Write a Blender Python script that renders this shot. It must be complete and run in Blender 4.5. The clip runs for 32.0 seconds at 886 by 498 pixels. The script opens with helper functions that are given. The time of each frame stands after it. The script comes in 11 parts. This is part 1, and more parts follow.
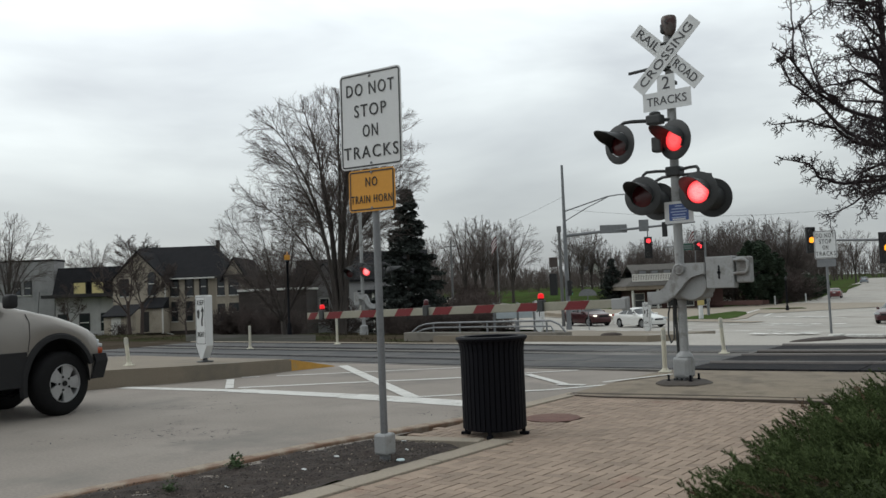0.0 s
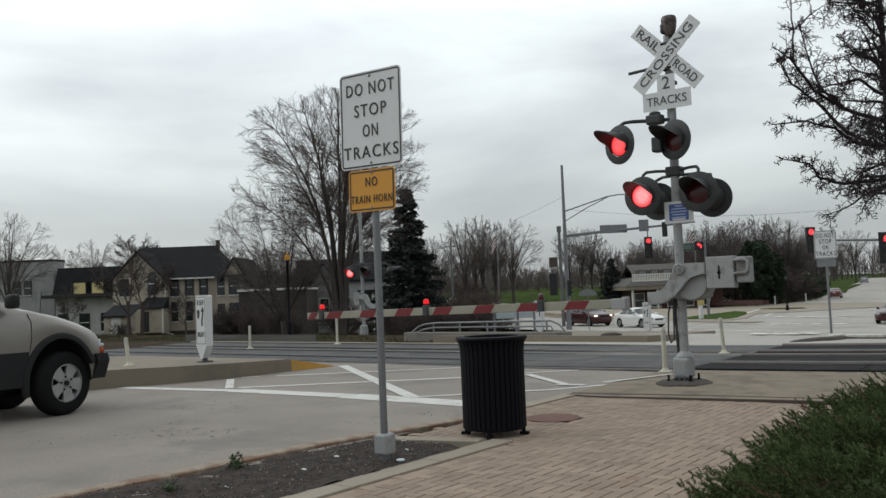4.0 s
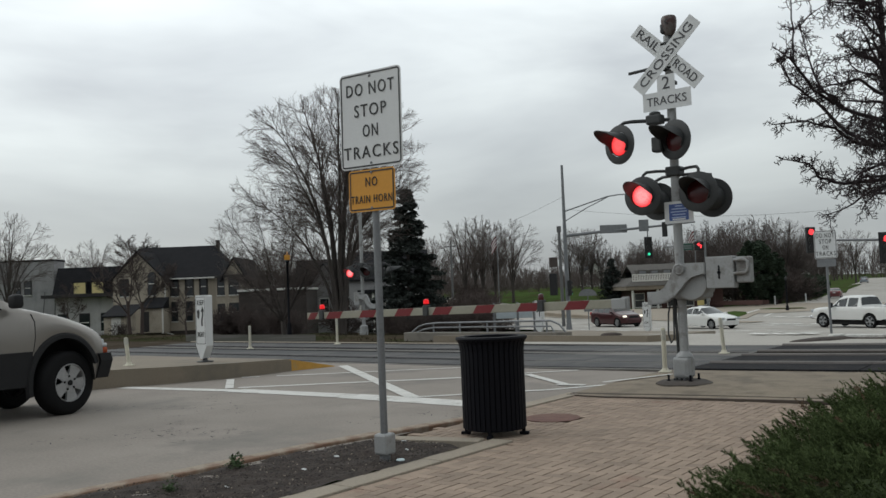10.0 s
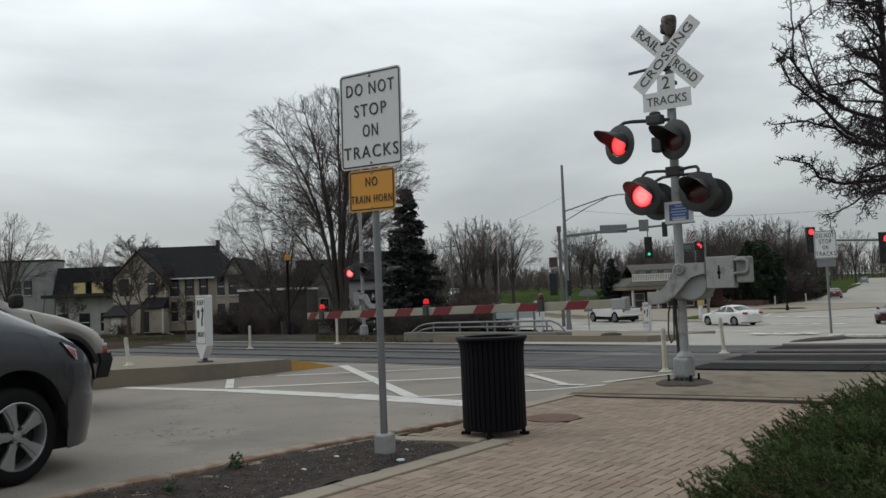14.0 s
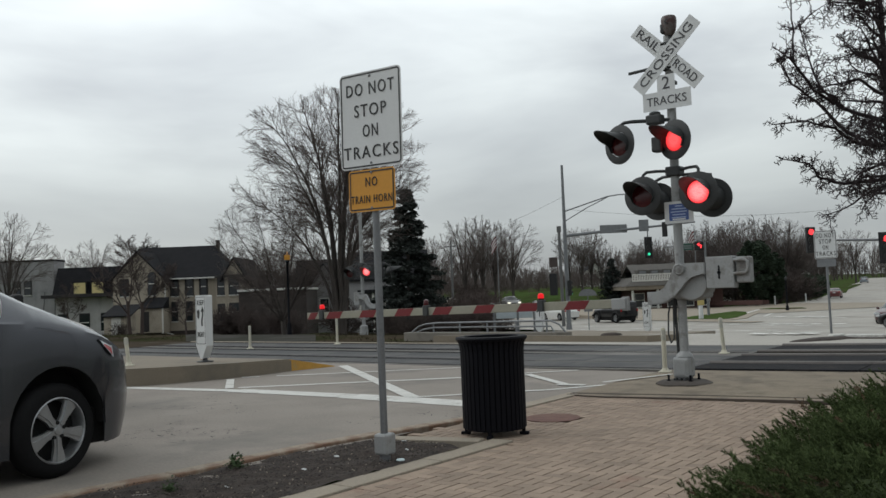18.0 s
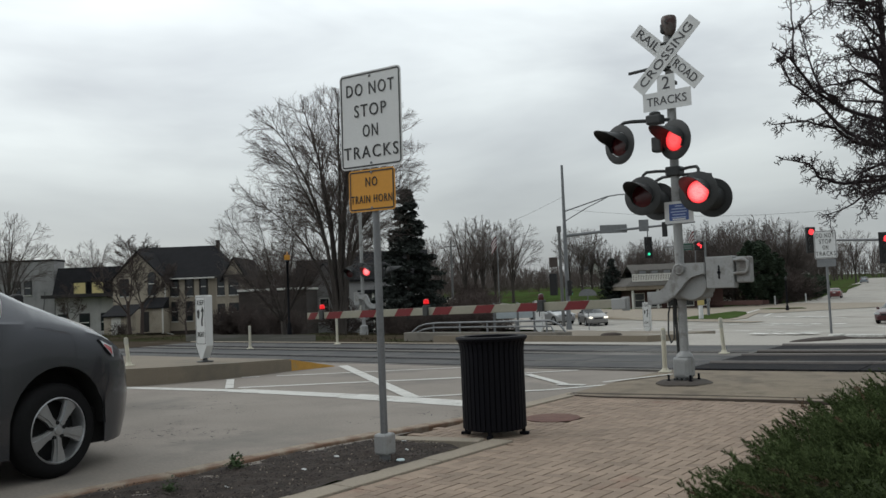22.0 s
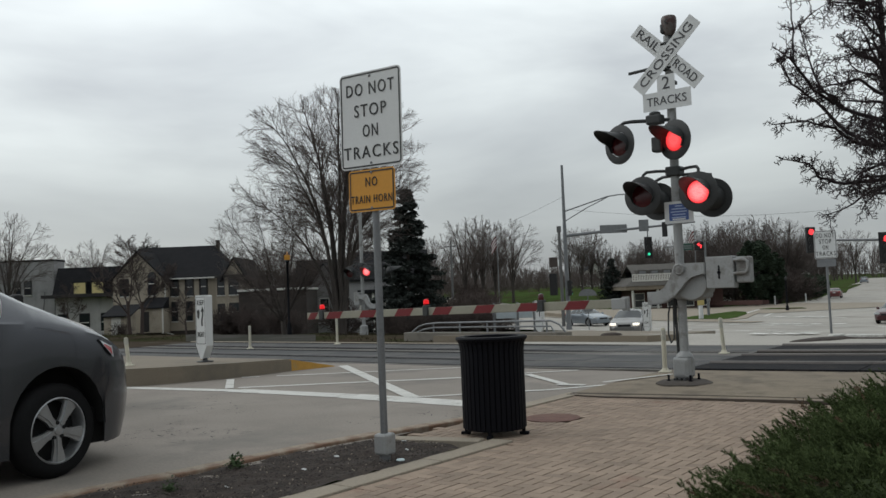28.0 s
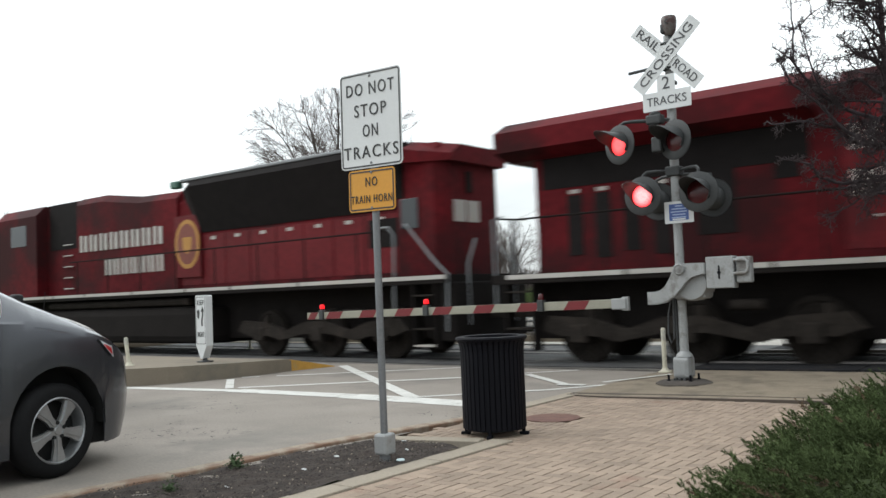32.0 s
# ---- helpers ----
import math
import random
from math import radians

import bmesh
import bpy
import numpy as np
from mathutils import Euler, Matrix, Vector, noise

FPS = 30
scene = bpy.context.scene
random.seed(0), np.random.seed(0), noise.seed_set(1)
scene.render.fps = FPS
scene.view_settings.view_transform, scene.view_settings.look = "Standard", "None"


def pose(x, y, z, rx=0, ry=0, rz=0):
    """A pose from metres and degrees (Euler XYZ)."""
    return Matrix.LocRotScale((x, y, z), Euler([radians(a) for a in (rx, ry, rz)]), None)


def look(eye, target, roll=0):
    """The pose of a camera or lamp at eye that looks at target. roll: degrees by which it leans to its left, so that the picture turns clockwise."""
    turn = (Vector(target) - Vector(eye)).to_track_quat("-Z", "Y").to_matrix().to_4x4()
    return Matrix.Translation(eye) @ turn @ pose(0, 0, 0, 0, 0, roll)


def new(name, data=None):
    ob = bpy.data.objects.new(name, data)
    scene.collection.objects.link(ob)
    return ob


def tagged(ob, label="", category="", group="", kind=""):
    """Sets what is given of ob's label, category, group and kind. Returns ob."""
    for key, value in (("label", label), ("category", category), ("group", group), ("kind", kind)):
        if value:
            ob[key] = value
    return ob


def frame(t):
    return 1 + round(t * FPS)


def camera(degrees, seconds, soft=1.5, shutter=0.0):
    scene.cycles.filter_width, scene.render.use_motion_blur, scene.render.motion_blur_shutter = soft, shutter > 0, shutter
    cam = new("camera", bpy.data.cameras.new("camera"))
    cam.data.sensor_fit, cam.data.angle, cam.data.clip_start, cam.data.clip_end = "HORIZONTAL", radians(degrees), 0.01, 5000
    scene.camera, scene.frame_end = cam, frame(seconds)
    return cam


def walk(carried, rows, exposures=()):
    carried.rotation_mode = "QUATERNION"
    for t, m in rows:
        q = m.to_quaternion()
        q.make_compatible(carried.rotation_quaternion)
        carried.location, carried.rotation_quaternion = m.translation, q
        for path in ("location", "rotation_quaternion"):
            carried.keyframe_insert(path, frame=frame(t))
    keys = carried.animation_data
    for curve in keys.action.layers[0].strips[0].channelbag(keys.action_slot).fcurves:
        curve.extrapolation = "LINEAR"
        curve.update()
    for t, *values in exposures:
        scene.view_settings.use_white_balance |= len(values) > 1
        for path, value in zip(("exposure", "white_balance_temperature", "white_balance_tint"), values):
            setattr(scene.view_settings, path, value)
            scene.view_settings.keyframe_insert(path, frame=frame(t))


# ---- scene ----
# x runs along the tracks, y across them, z up; the road crosses at right angles
TH = radians(51.956)
cam = camera(54.54, 32.0, soft=1.5, shutter=0.3)
EYE = (0.0, 0.0, 1.36)
PITCH = radians(2.865)
AIM = (-math.cos(TH) * math.cos(PITCH), math.sin(TH) * math.cos(PITCH), 1.36 + math.sin(PITCH))
STAND = look(EYE, AIM, -2.266)
walk(cam, [(0.0, STAND), (32.0, STAND)],
     exposures=[(0.0, 0.0), (9.0, -0.11), (13.0, -0.22), (17.0, -0.16), (22.0, -0.11), (25.0, -0.21), (30.2, -0.21), (31.0, 0.0), (31.3, 0.28), (31.6, 0.6), (32.0, 0.8)])

# ---- overcast sky ----
world = bpy.data.worlds.new("overcast_sky")
scene.world = world
world.use_nodes = True


def build_sky():
    nt = world.node_tree
    nt.nodes.clear()
    N, L = nt.nodes.new, nt.links.new
    out, bg = N("ShaderNodeOutputWorld"), N("ShaderNodeBackground")
    sky = N("ShaderNodeTexSky")
    sky.sky_type, sky.sun_disc = "NISHITA", False
    sky.sun_elevation, sky.sun_rotation = radians(38), radians(-75)
    coord, mp = N("ShaderNodeTexCoord"), N("ShaderNodeMapping")
    mp.inputs["Scale"].default_value = (1.5, 1.5, 6.0)
    L(coord.outputs["Generated"], mp.inputs["Vector"])
    n1 = N("ShaderNodeTexNoise")
    n1.inputs["Scale"].default_value, n1.inputs["Detail"].default_value = 1.3, 5.0
    n1.inputs["Roughness"].default_value, n1.inputs["Distortion"].default_value = 0.5, 0.3
    L(mp.outputs["Vector"], n1.inputs["Vector"])
    ramp = N("ShaderNodeValToRGB")
    ramp.color_ramp.elements[0].position, ramp.color_ramp.elements[0].color = 0.30, (0.55, 0.59, 0.62, 1)
    ramp.color_ramp.elements[1].position, ramp.color_ramp.elements[1].color = 0.70, (0.95, 1.02, 1.02, 1)
    L(n1.outputs["Fac"], ramp.inputs["Fac"])
    # thicker cloud lower down, thinner overhead
    sep, hgt = N("ShaderNodeSeparateXYZ"), N("ShaderNodeValToRGB")
    L(coord.outputs["Generated"], sep.inputs["Vector"])
    L(sep.outputs["Z"], hgt.inputs["Fac"])
    levels = hgt.color_ramp.elements
    for k, (at, v) in enumerate(((0.03, 0.56), (0.11, 0.64), (0.20, 0.92), (0.33, 1.26))):
        e = levels[k] if k < 2 else levels.new(at)
        e.position, e.color = at, (v, v, v, 1)
    mul = N("ShaderNodeMix")
    mul.data_type, mul.blend_type = "RGBA", "MULTIPLY"
    mul.inputs["Factor"].default_value = 1.0
    L(ramp.outputs["Color"], mul.inputs["A"])
    L(hgt.outputs["Color"], mul.inputs["B"])
    # brighter towards the hidden sun
    side = N("ShaderNodeMapRange")
    L(sep.outputs["X"], side.inputs["Value"])
    side.inputs["From Min"].default_value, side.inputs["From Max"].default_value = -1.0, 1.0
    side.inputs["To Min"].default_value, side.inputs["To Max"].default_value = 1.18, 0.70
    glow = N("ShaderNodeMix")
    glow.data_type, glow.blend_type = "RGBA", "MULTIPLY"
    glow.inputs["Factor"].default_value = 1.0
    L(mul.outputs["Result"], glow.inputs["A"])
    L(side.outputs["Result"], glow.inputs["B"])
    scale = N("ShaderNodeMix")
    scale.data_type, scale.blend_type = "RGBA", "MULTIPLY"
    scale.inputs["Factor"].default_value = 1.0
    scale.inputs["B"].default_value = (0.006, 0.006, 0.006, 1)
    L(sky.outputs["Color"], scale.inputs["A"])
    add = N("ShaderNodeMix")
    add.data_type, add.blend_type = "RGBA", "ADD"
    add.inputs["Factor"].default_value = 1.0
    L(glow.outputs["Result"], add.inputs["A"])
    L(scale.outputs["Result"], add.inputs["B"])
    L(add.outputs["Result"], bg.inputs["Color"])
    bg.inputs["Strength"].default_value = 1.0
    L(bg.outputs["Background"], out.inputs["Surface"])


build_sky()
sun = new("sun", bpy.data.lights.new("sun", "SUN"))
sun.data.energy, sun.data.angle, sun.data.color = 0.5, radians(25), (1.0, 0.97, 0.93)
sun.matrix_world = look((-40, -20, 35), (0, 0, 0))
# ---- materials ----


def mat(name, color, rough=0.7, metal=0.0, var=0.25, scale=3.0, fine=40.0, bump=0.0, island=0.0, emit=None, power=0.0,
        spec=0.5, coat=0.0, stain=None, stain_at=0.6):
    """A paint or stone with two scales of variation; stain: a second colour in patches."""
    m = bpy.data.materials.new(name)
    m.use_nodes = True
    nt = m.node_tree
    N, L = nt.nodes.new, nt.links.new
    b = nt.nodes["Principled BSDF"]
    b.inputs["Roughness"].default_value, b.inputs["Metallic"].default_value = rough, metal
    b.inputs["Specular IOR Level"].default_value = spec
    b.inputs["Coat Weight"].default_value = coat
    c = (*color, 1)
    if emit:
        b.inputs["Emission Color"].default_value, b.inputs["Emission Strength"].default_value = (*emit, 1), power
    b.inputs["Base Color"].default_value = c
    if var <= 0:
        return m
    co = N("ShaderNodeTexCoord")
    n1, n2 = N("ShaderNodeTexNoise"), N("ShaderNodeTexNoise")
    n1.inputs["Scale"].default_value, n1.inputs["Detail"].default_value = scale, 4
    n2.inputs["Scale"].default_value, n2.inputs["Detail"].default_value = fine, 3
    for n in (n1, n2):
        L(co.outputs["Object"], n.inputs["Vector"])
    mix = N("ShaderNodeMath")
    mix.operation = "ADD"
    L(n1.outputs["Fac"], mix.inputs[0])
    L(n2.outputs["Fac"], mix.inputs[1])
    last = mix
    if island:
        info, sc, ad = N("ShaderNodeObjectInfo"), N("ShaderNodeMath"), N("ShaderNodeMath")
        geo, ad2 = N("ShaderNodeNewGeometry"), N("ShaderNodeMath")
        ad2.operation = "ADD"
        L(info.outputs["Random"], ad2.inputs[0])
        L(geo.outputs["Random Per Island"], ad2.inputs[1])
        fr = N("ShaderNodeMath")
        fr.operation = "FRACT"
        L(ad2.outputs[0], fr.inputs[0])
        sc.operation, ad.operation = "MULTIPLY_ADD", "ADD"
        L(fr.outputs[0], sc.inputs[0])
        sc.inputs[1].default_value, sc.inputs[2].default_value = island, -island / 2
        L(mix.outputs[0], ad.inputs[0])
        L(sc.outputs[0], ad.inputs[1])
        last = ad
    mr = N("ShaderNodeMapRange")
    mr.inputs["From Min"].default_value, mr.inputs["From Max"].default_value = 0.6, 1.4
    mr.inputs["To Min"].default_value, mr.inputs["To Max"].default_value = 1 - var, 1 + var
    mr.clamp = False
    L(last.outputs[0], mr.inputs["Value"])
    mul = N("ShaderNodeMix")
    mul.data_type, mul.blend_type = "RGBA", "MULTIPLY"
    mul.inputs["Factor"].default_value = 1.0
    mul.inputs["A"].default_value = c
    L(mr.outputs["Result"], mul.inputs["B"])
    col = mul.outputs["Result"]
    if stain:
        n3, r3, mx = N("ShaderNodeTexNoise"), N("ShaderNodeMapRange"), N("ShaderNodeMix")
        n3.inputs["Scale"].default_value, n3.inputs["Detail"].default_value = scale * 0.7, 6
        n3.inputs["Roughness"].default_value = 0.65
        L(co.outputs["Object"], n3.inputs["Vector"])
        r3.inputs["From Min"].default_value, r3.inputs["From Max"].default_value = stain_at - 0.06, stain_at + 0.08
        L(n3.outputs["Fac"], r3.inputs["Value"])
        mx.data_type = "RGBA"
        mx.inputs["B"].default_value = (*stain, 1)
        L(r3.outputs["Result"], mx.inputs["Factor"])
        L(col, mx.inputs["A"])
        col = mx.outputs["Result"]
    L(col, b.inputs["Base Color"])
    if bump:
        bp = N("ShaderNodeBump")
        bp.inputs["Strength"].default_value, bp.inputs["Distance"].default_value = bump, 0.01
        L(n2.outputs["Fac"], bp.inputs["Height"])
        L(bp.outputs["Normal"], b.inputs["Normal"])
    return m


def lamp_mat(name, color, power, core=0.0, radius=0.15):
    """A lit lens; core: how much paler its ribbed middle glows."""
    m = mat(name, (0.02, 0.01, 0.01), 0.5, var=0, emit=color, power=power, spec=0.2)
    if core:
        nt = m.node_tree
        N, L = nt.nodes.new, nt.links.new
        b = nt.nodes["Principled BSDF"]
        co, ln, ramp = N("ShaderNodeTexCoord"), N("ShaderNodeVectorMath"), N("ShaderNodeMapRange")
        ln.operation = "LENGTH"
        L(co.outputs["Object"], ln.inputs[0])
        L(ln.outputs["Value"], ramp.inputs["Value"])
        ramp.inputs["From Min"].default_value, ramp.inputs["From Max"].default_value = radius * 0.45, radius * 0.98
        ramp.inputs["To Min"].default_value, ramp.inputs["To Max"].default_value = 1.0, 0.0
        vo, vr, mu, mx = N("ShaderNodeTexVoronoi"), N("ShaderNodeMapRange"), N("ShaderNodeMath"), N("ShaderNodeMix")
        vo.inputs["Scale"].default_value = 60.0
        L(co.outputs["Object"], vo.inputs["Vector"])
        L(vo.outputs["Distance"], vr.inputs["Value"])
        vr.inputs["From Min"].default_value, vr.inputs["From Max"].default_value = 0.1, 0.8
        vr.inputs["To Min"].default_value, vr.inputs["To Max"].default_value = core, core * 0.55
        mu.operation = "MULTIPLY"
        L(ramp.outputs["Result"], mu.inputs[0])
        L(vr.outputs["Result"], mu.inputs[1])
        mx.data_type = "RGBA"
        mx.inputs["A"].default_value, mx.inputs["B"].default_value = (*color, 1), (1.0, 0.55, 0.55, 1)
        L(mu.outputs[0], mx.inputs["Factor"])
        L(mx.outputs["Result"], b.inputs["Emission Color"])
    return m


def glass_mat(name, tint, rough=0.03):
    m = bpy.data.materials.new(name)
    m.use_nodes = True
    b = m.node_tree.nodes["Principled BSDF"]
    b.inputs["Base Color"].default_value = (*tint, 1)
    b.inputs["Roughness"].default_value = rough
    b.inputs["Specular IOR Level"].default_value = 0.6
    return m


# ---- mesh tools ----


def thing(name, label, category, place, group="", kind=""):
    ob = new(name)
    ob.empty_display_size = 0.1
    ob.matrix_world = place if isinstance(place, Matrix) else pose(*place)
    return tagged(ob, label, category, group, kind)


def mesh_of(name, bm, material, smooth=False):
    me = bpy.data.meshes.new(name)
    bmesh.ops.recalc_face_normals(bm, faces=bm.faces)
    bm.to_mesh(me)
    bm.free()
    me.materials.append(material)
    if smooth:
        me.polygons.foreach_set("use_smooth", [True] * len(me.polygons))
        me.set_sharp_from_angle(angle=radians(38))
    return me


def part(name, bm, material, parent, label="", smooth=False, place=None):
    ob = new(name, mesh_of(name, bm, material, smooth))
    if parent:
        ob.parent = parent
    if place is not None:
        ob.matrix_basis = place
    if label:
        ob["label"] = label
    return ob


def single(name, bm, material, place, label, category="", kind="", group="", smooth=False):
    ob = new(name, mesh_of(name, bm, material, smooth))
    ob.matrix_basis = place if isinstance(place, Matrix) else pose(*place)
    return tagged(ob, label, category, group, kind)


def again(name, source, parent, place):
    """Another part on the same mesh."""
    ob = new(name, source.data)
    ob.parent = parent
    ob.matrix_basis = place
    return ob


def box(bm, x0, x1, y0, y1, z0, z1, bevel=0.0, m=None):
    r = bmesh.ops.create_cube(bm, size=1)
    vs = r["verts"]
    bmesh.ops.scale(bm, vec=(x1 - x0, y1 - y0, z1 - z0), verts=vs)
    bmesh.ops.translate(bm, vec=((x0 + x1) / 2, (y0 + y1) / 2, (z0 + z1) / 2), verts=vs)
    if bevel:
        es = list({e for v in vs for e in v.link_edges})
        r = bmesh.ops.bevel(bm, geom=es, offset=bevel, segments=2, affect="EDGES", profile=0.5)
        vs = list({v for f in r["faces"] for v in f.verts} | {v for v in vs if v.is_valid})
    if m is not None:
        bmesh.ops.transform(bm, matrix=m, verts=vs)
    return bm


def ring_pts(c, axis, r, n, phase=0.0):
    axis = axis.normalized()
    a = axis.orthogonal().normalized()
    b = axis.cross(a)
    return [c + a * (r * math.cos(phase + i * math.tau / n)) + b * (r * math.sin(phase + i * math.tau / n)) for i in range(n)]


def tube(bm, pts, r, n=10, cap=True):
    """A round bar along points; r: one radius or one a point."""
    pts = [Vector(p) for p in pts]
    rs = r if isinstance(r, (list, tuple)) else [r] * len(pts)
    rings = []
    ref = None
    for i, p in enumerate(pts):
        d = (pts[min(i + 1, len(pts) - 1)] - pts[max(i - 1, 0)]).normalized()
        if ref is None:
            ref = d.orthogonal().normalized()
        a = (ref - d * ref.dot(d)).normalized()
        b = d.cross(a)
        ref = a
        rings.append([bm.verts.new(p + (a * math.cos(k * math.tau / n) + b * math.sin(k * math.tau / n)) * rs[i]) for k in range(n)])
    for r0, r1 in zip(rings, rings[1:]):
        for k in range(n):
            bm.faces.new((r0[k], r0[(k + 1) % n], r1[(k + 1) % n], r1[k]))
    if cap:
        bm.faces.new(rings[0][::-1])
        bm.faces.new(rings[-1])
    return bm


def lathe(bm, profile, n=24, m=None, cap=True):
    """Turns (radius, height) about z."""
    rings = []
    for r, z in profile:
        rings.append([bm.verts.new((r * math.cos(k * math.tau / n), r * math.sin(k * math.tau / n), z)) for k in range(n)])
    for r0, r1 in zip(rings, rings[1:]):
        for k in range(n):
            bm.faces.new((r0[k], r0[(k + 1) % n], r1[(k + 1) % n], r1[k]))
    if cap:
        bm.faces.new(rings[0][::-1])
        bm.faces.new(rings[-1])
    if m is not None:
        bmesh.ops.transform(bm, matrix=m, verts=[v for r in rings for v in r])
    return bm


def slab(bm, poly, y0, y1, m=None):
    """A plate: outline in x and z, from y0 to y1."""
    a = [bm.verts.new((x, y0, z)) for x, z in poly]
    b = [bm.verts.new((x, y1, z)) for x, z in poly]
    bm.faces.new(a)
    bm.faces.new(b[::-1])
    n = len(poly)
    for i in range(n):
        bm.faces.new((a[i], b[i], b[(i + 1) % n], a[(i + 1) % n]))
    if m is not None:
        bmesh.ops.transform(bm, matrix=m, verts=a + b)
    return bm


def rounded(w, h, r, n=5, cx=0.0, cz=0.0):
    pts = []
    for sx, sz, a0 in ((1, 1, 0), (-1, 1, 90), (-1, -1, 180), (1, -1, 270)):
        for i in range(n + 1):
            a = radians(a0 + 90 * i / n)
            pts.append((cx + sx * (w / 2 - r) + r * math.cos(a), cz + sz * (h / 2 - r) + r * math.sin(a)))
    return pts


def letters(name, text, size, material, parent, place, width=None, label="", depth=0.002, space=1.0):
    """Lettering in the built-in font, centred, facing -y."""
    cu = bpy.data.curves.new(name, "FONT")
    cu.body, cu.size, cu.extrude, cu.align_x, cu.align_y = text, size, depth, "CENTER", "CENTER"
    cu.space_character = space
    cu.resolution_u, cu.offset = 3, size * 0.002
    tmp = new("lettering", cu)
    deps = bpy.context.evaluated_depsgraph_get()
    me = bpy.data.meshes.new_from_object(tmp.evaluated_get(deps))
    bpy.data.objects.remove(tmp)
    me.transform(Matrix.Rotation(radians(90), 4, "X"))
    if width:
        xs = [v.co.x for v in me.vertices]
        k = width / (max(xs) - min(xs))
        me.transform(Matrix.Diagonal((k, 1, 1, 1)))
    # each character is a part of its own
    root = list(range(len(me.vertices)))

    def top_of(i):
        while root[i] != i:
            root[i] = root[root[i]]
            i = root[i]
        return i

    for e in me.edges:
        a, b = top_of(e.vertices[0]), top_of(e.vertices[1])
        if a != b:
            root[a] = b
    signs = {}
    for f in me.polygons:
        signs.setdefault(top_of(f.vertices[0]), []).append(tuple(f.vertices))
    if not any(c.isdigit() for c in text):
        name = "letter"
    for faces in signs.values():
        used = sorted({i for f in faces for i in f})
        at = {v: k for k, v in enumerate(used)}
        one = bpy.data.meshes.new(name)
        one.from_pydata([tuple(me.vertices[i].co) for i in used], [], [tuple(at[i] for i in f) for f in faces])
        one.materials.append(material)
        ob = new(name, one)
        ob.parent = parent
        ob.matrix_basis = place
        if label:
            ob["label"] = label
    bpy.data.meshes.remove(me)


def ground_z(x, y):
    """The lie of the land: level round the tracks, falling beyond them, a hill far off."""
    z = float(np.interp(y, (-100, 22, 45, 60, 500), (0, 0, -1.5, -1.85, -1.85)))
    t = min(max((y - 110) / 220, 0.0), 1.0)
    z += 2.4 * t * t * (3 - 2 * t)
    t, u = min(max((y - 70) / 48, 0.0), 1.0), min(max((-38 - x - 0.2 * max(0.0, y - 100)) / 22, 0.0), 1.0)
    z += 3.2 * t * t * (3 - 2 * t) * u * u * (3 - 2 * u)
    return z
M_ASPHALT = mat("road_concrete", (0.222, 0.194, 0.168), 0.9, var=0.24, scale=0.9, fine=38, bump=0.3, stain=(0.165, 0.148, 0.13), stain_at=0.59)
M_DASH = mat("bright_road_paint", (0.66, 0.65, 0.62), 0.8, var=0.12, scale=4, fine=30)
M_LOT = mat("old_lot_asphalt", (0.058, 0.054, 0.05), 1.0, spec=0.05, var=0.35, scale=0.5, fine=12, bump=0.3, stain=(0.036, 0.036, 0.028), stain_at=0.5)
M_ROADFAR = mat("pale_far_concrete", (0.34, 0.318, 0.285), 0.9, var=0.2, scale=0.35, fine=14, bump=0.2, stain=(0.25, 0.232, 0.205), stain_at=0.57)
M_PAVER = mat("paver", (0.262, 0.198, 0.15), 0.95, var=0.27, scale=2.2, fine=90, bump=0.4, island=0.42, stain=(0.215, 0.13, 0.095), stain_at=0.66)
M_JOINT = mat("joint_sand", (0.07, 0.055, 0.045), 0.95, var=0.2)
M_KERB = mat("kerb_concrete", (0.27, 0.23, 0.18), 0.9, var=0.18, scale=2, fine=50, bump=0.3, stain=(0.22, 0.20, 0.16))
M_TAN = mat("tan_concrete", (0.198, 0.166, 0.126), 0.9, var=0.16, scale=1.0, fine=60, bump=0.3, stain=(0.14, 0.125, 0.10), stain_at=0.6)
M_MULCH = mat("dark_mulch", (0.037, 0.027, 0.022), 1.0, var=0.6, scale=8, fine=60, bump=1.0)
M_LINE = mat("road_paint", (0.54, 0.53, 0.50), 0.8, var=0.16, scale=5, fine=40, stain=(0.33, 0.31, 0.28), stain_at=0.60)
M_YELLOW = mat("yellow_paint", (0.5, 0.27, 0.05), 0.7, var=0.2, scale=5, stain=(0.35, 0.26, 0.12))
M_RUBBER = mat("rubber_panel", (0.014, 0.014, 0.016), 0.95, stain=(0.04, 0.034, 0.03), stain_at=0.6, var=0.3, scale=2, fine=50, bump=0.3, spec=0.15)
M_XING = mat("crossing_asphalt", (0.088, 0.08, 0.072), 0.85, var=0.3, scale=0.8, fine=60, bump=0.3, stain=(0.15, 0.14, 0.128), stain_at=0.55)
M_WORN = mat("worn_rubber", (0.046, 0.046, 0.048), 0.85, var=0.3, scale=1.2, fine=40, bump=0.3, stain=(0.085, 0.08, 0.076), stain_at=0.55)
M_APRON = mat("dirty_tan_concrete", (0.20, 0.162, 0.118), 0.95, var=0.24, scale=3.0, fine=45, bump=0.5, stain=(0.13, 0.105, 0.078), stain_at=0.56)
M_EARTH = mat("brown_trackside_earth", (0.06, 0.049, 0.038), 1.0, spec=0.0, var=0.4, scale=0.7, fine=20, bump=0.7, stain=(0.11, 0.10, 0.085), stain_at=0.6)
M_VERGE = mat("rough_verge", (0.036, 0.038, 0.02), 1.0, spec=0.0, var=0.45, scale=0.5, fine=9, bump=0.6, stain=(0.055, 0.044, 0.032), stain_at=0.5)
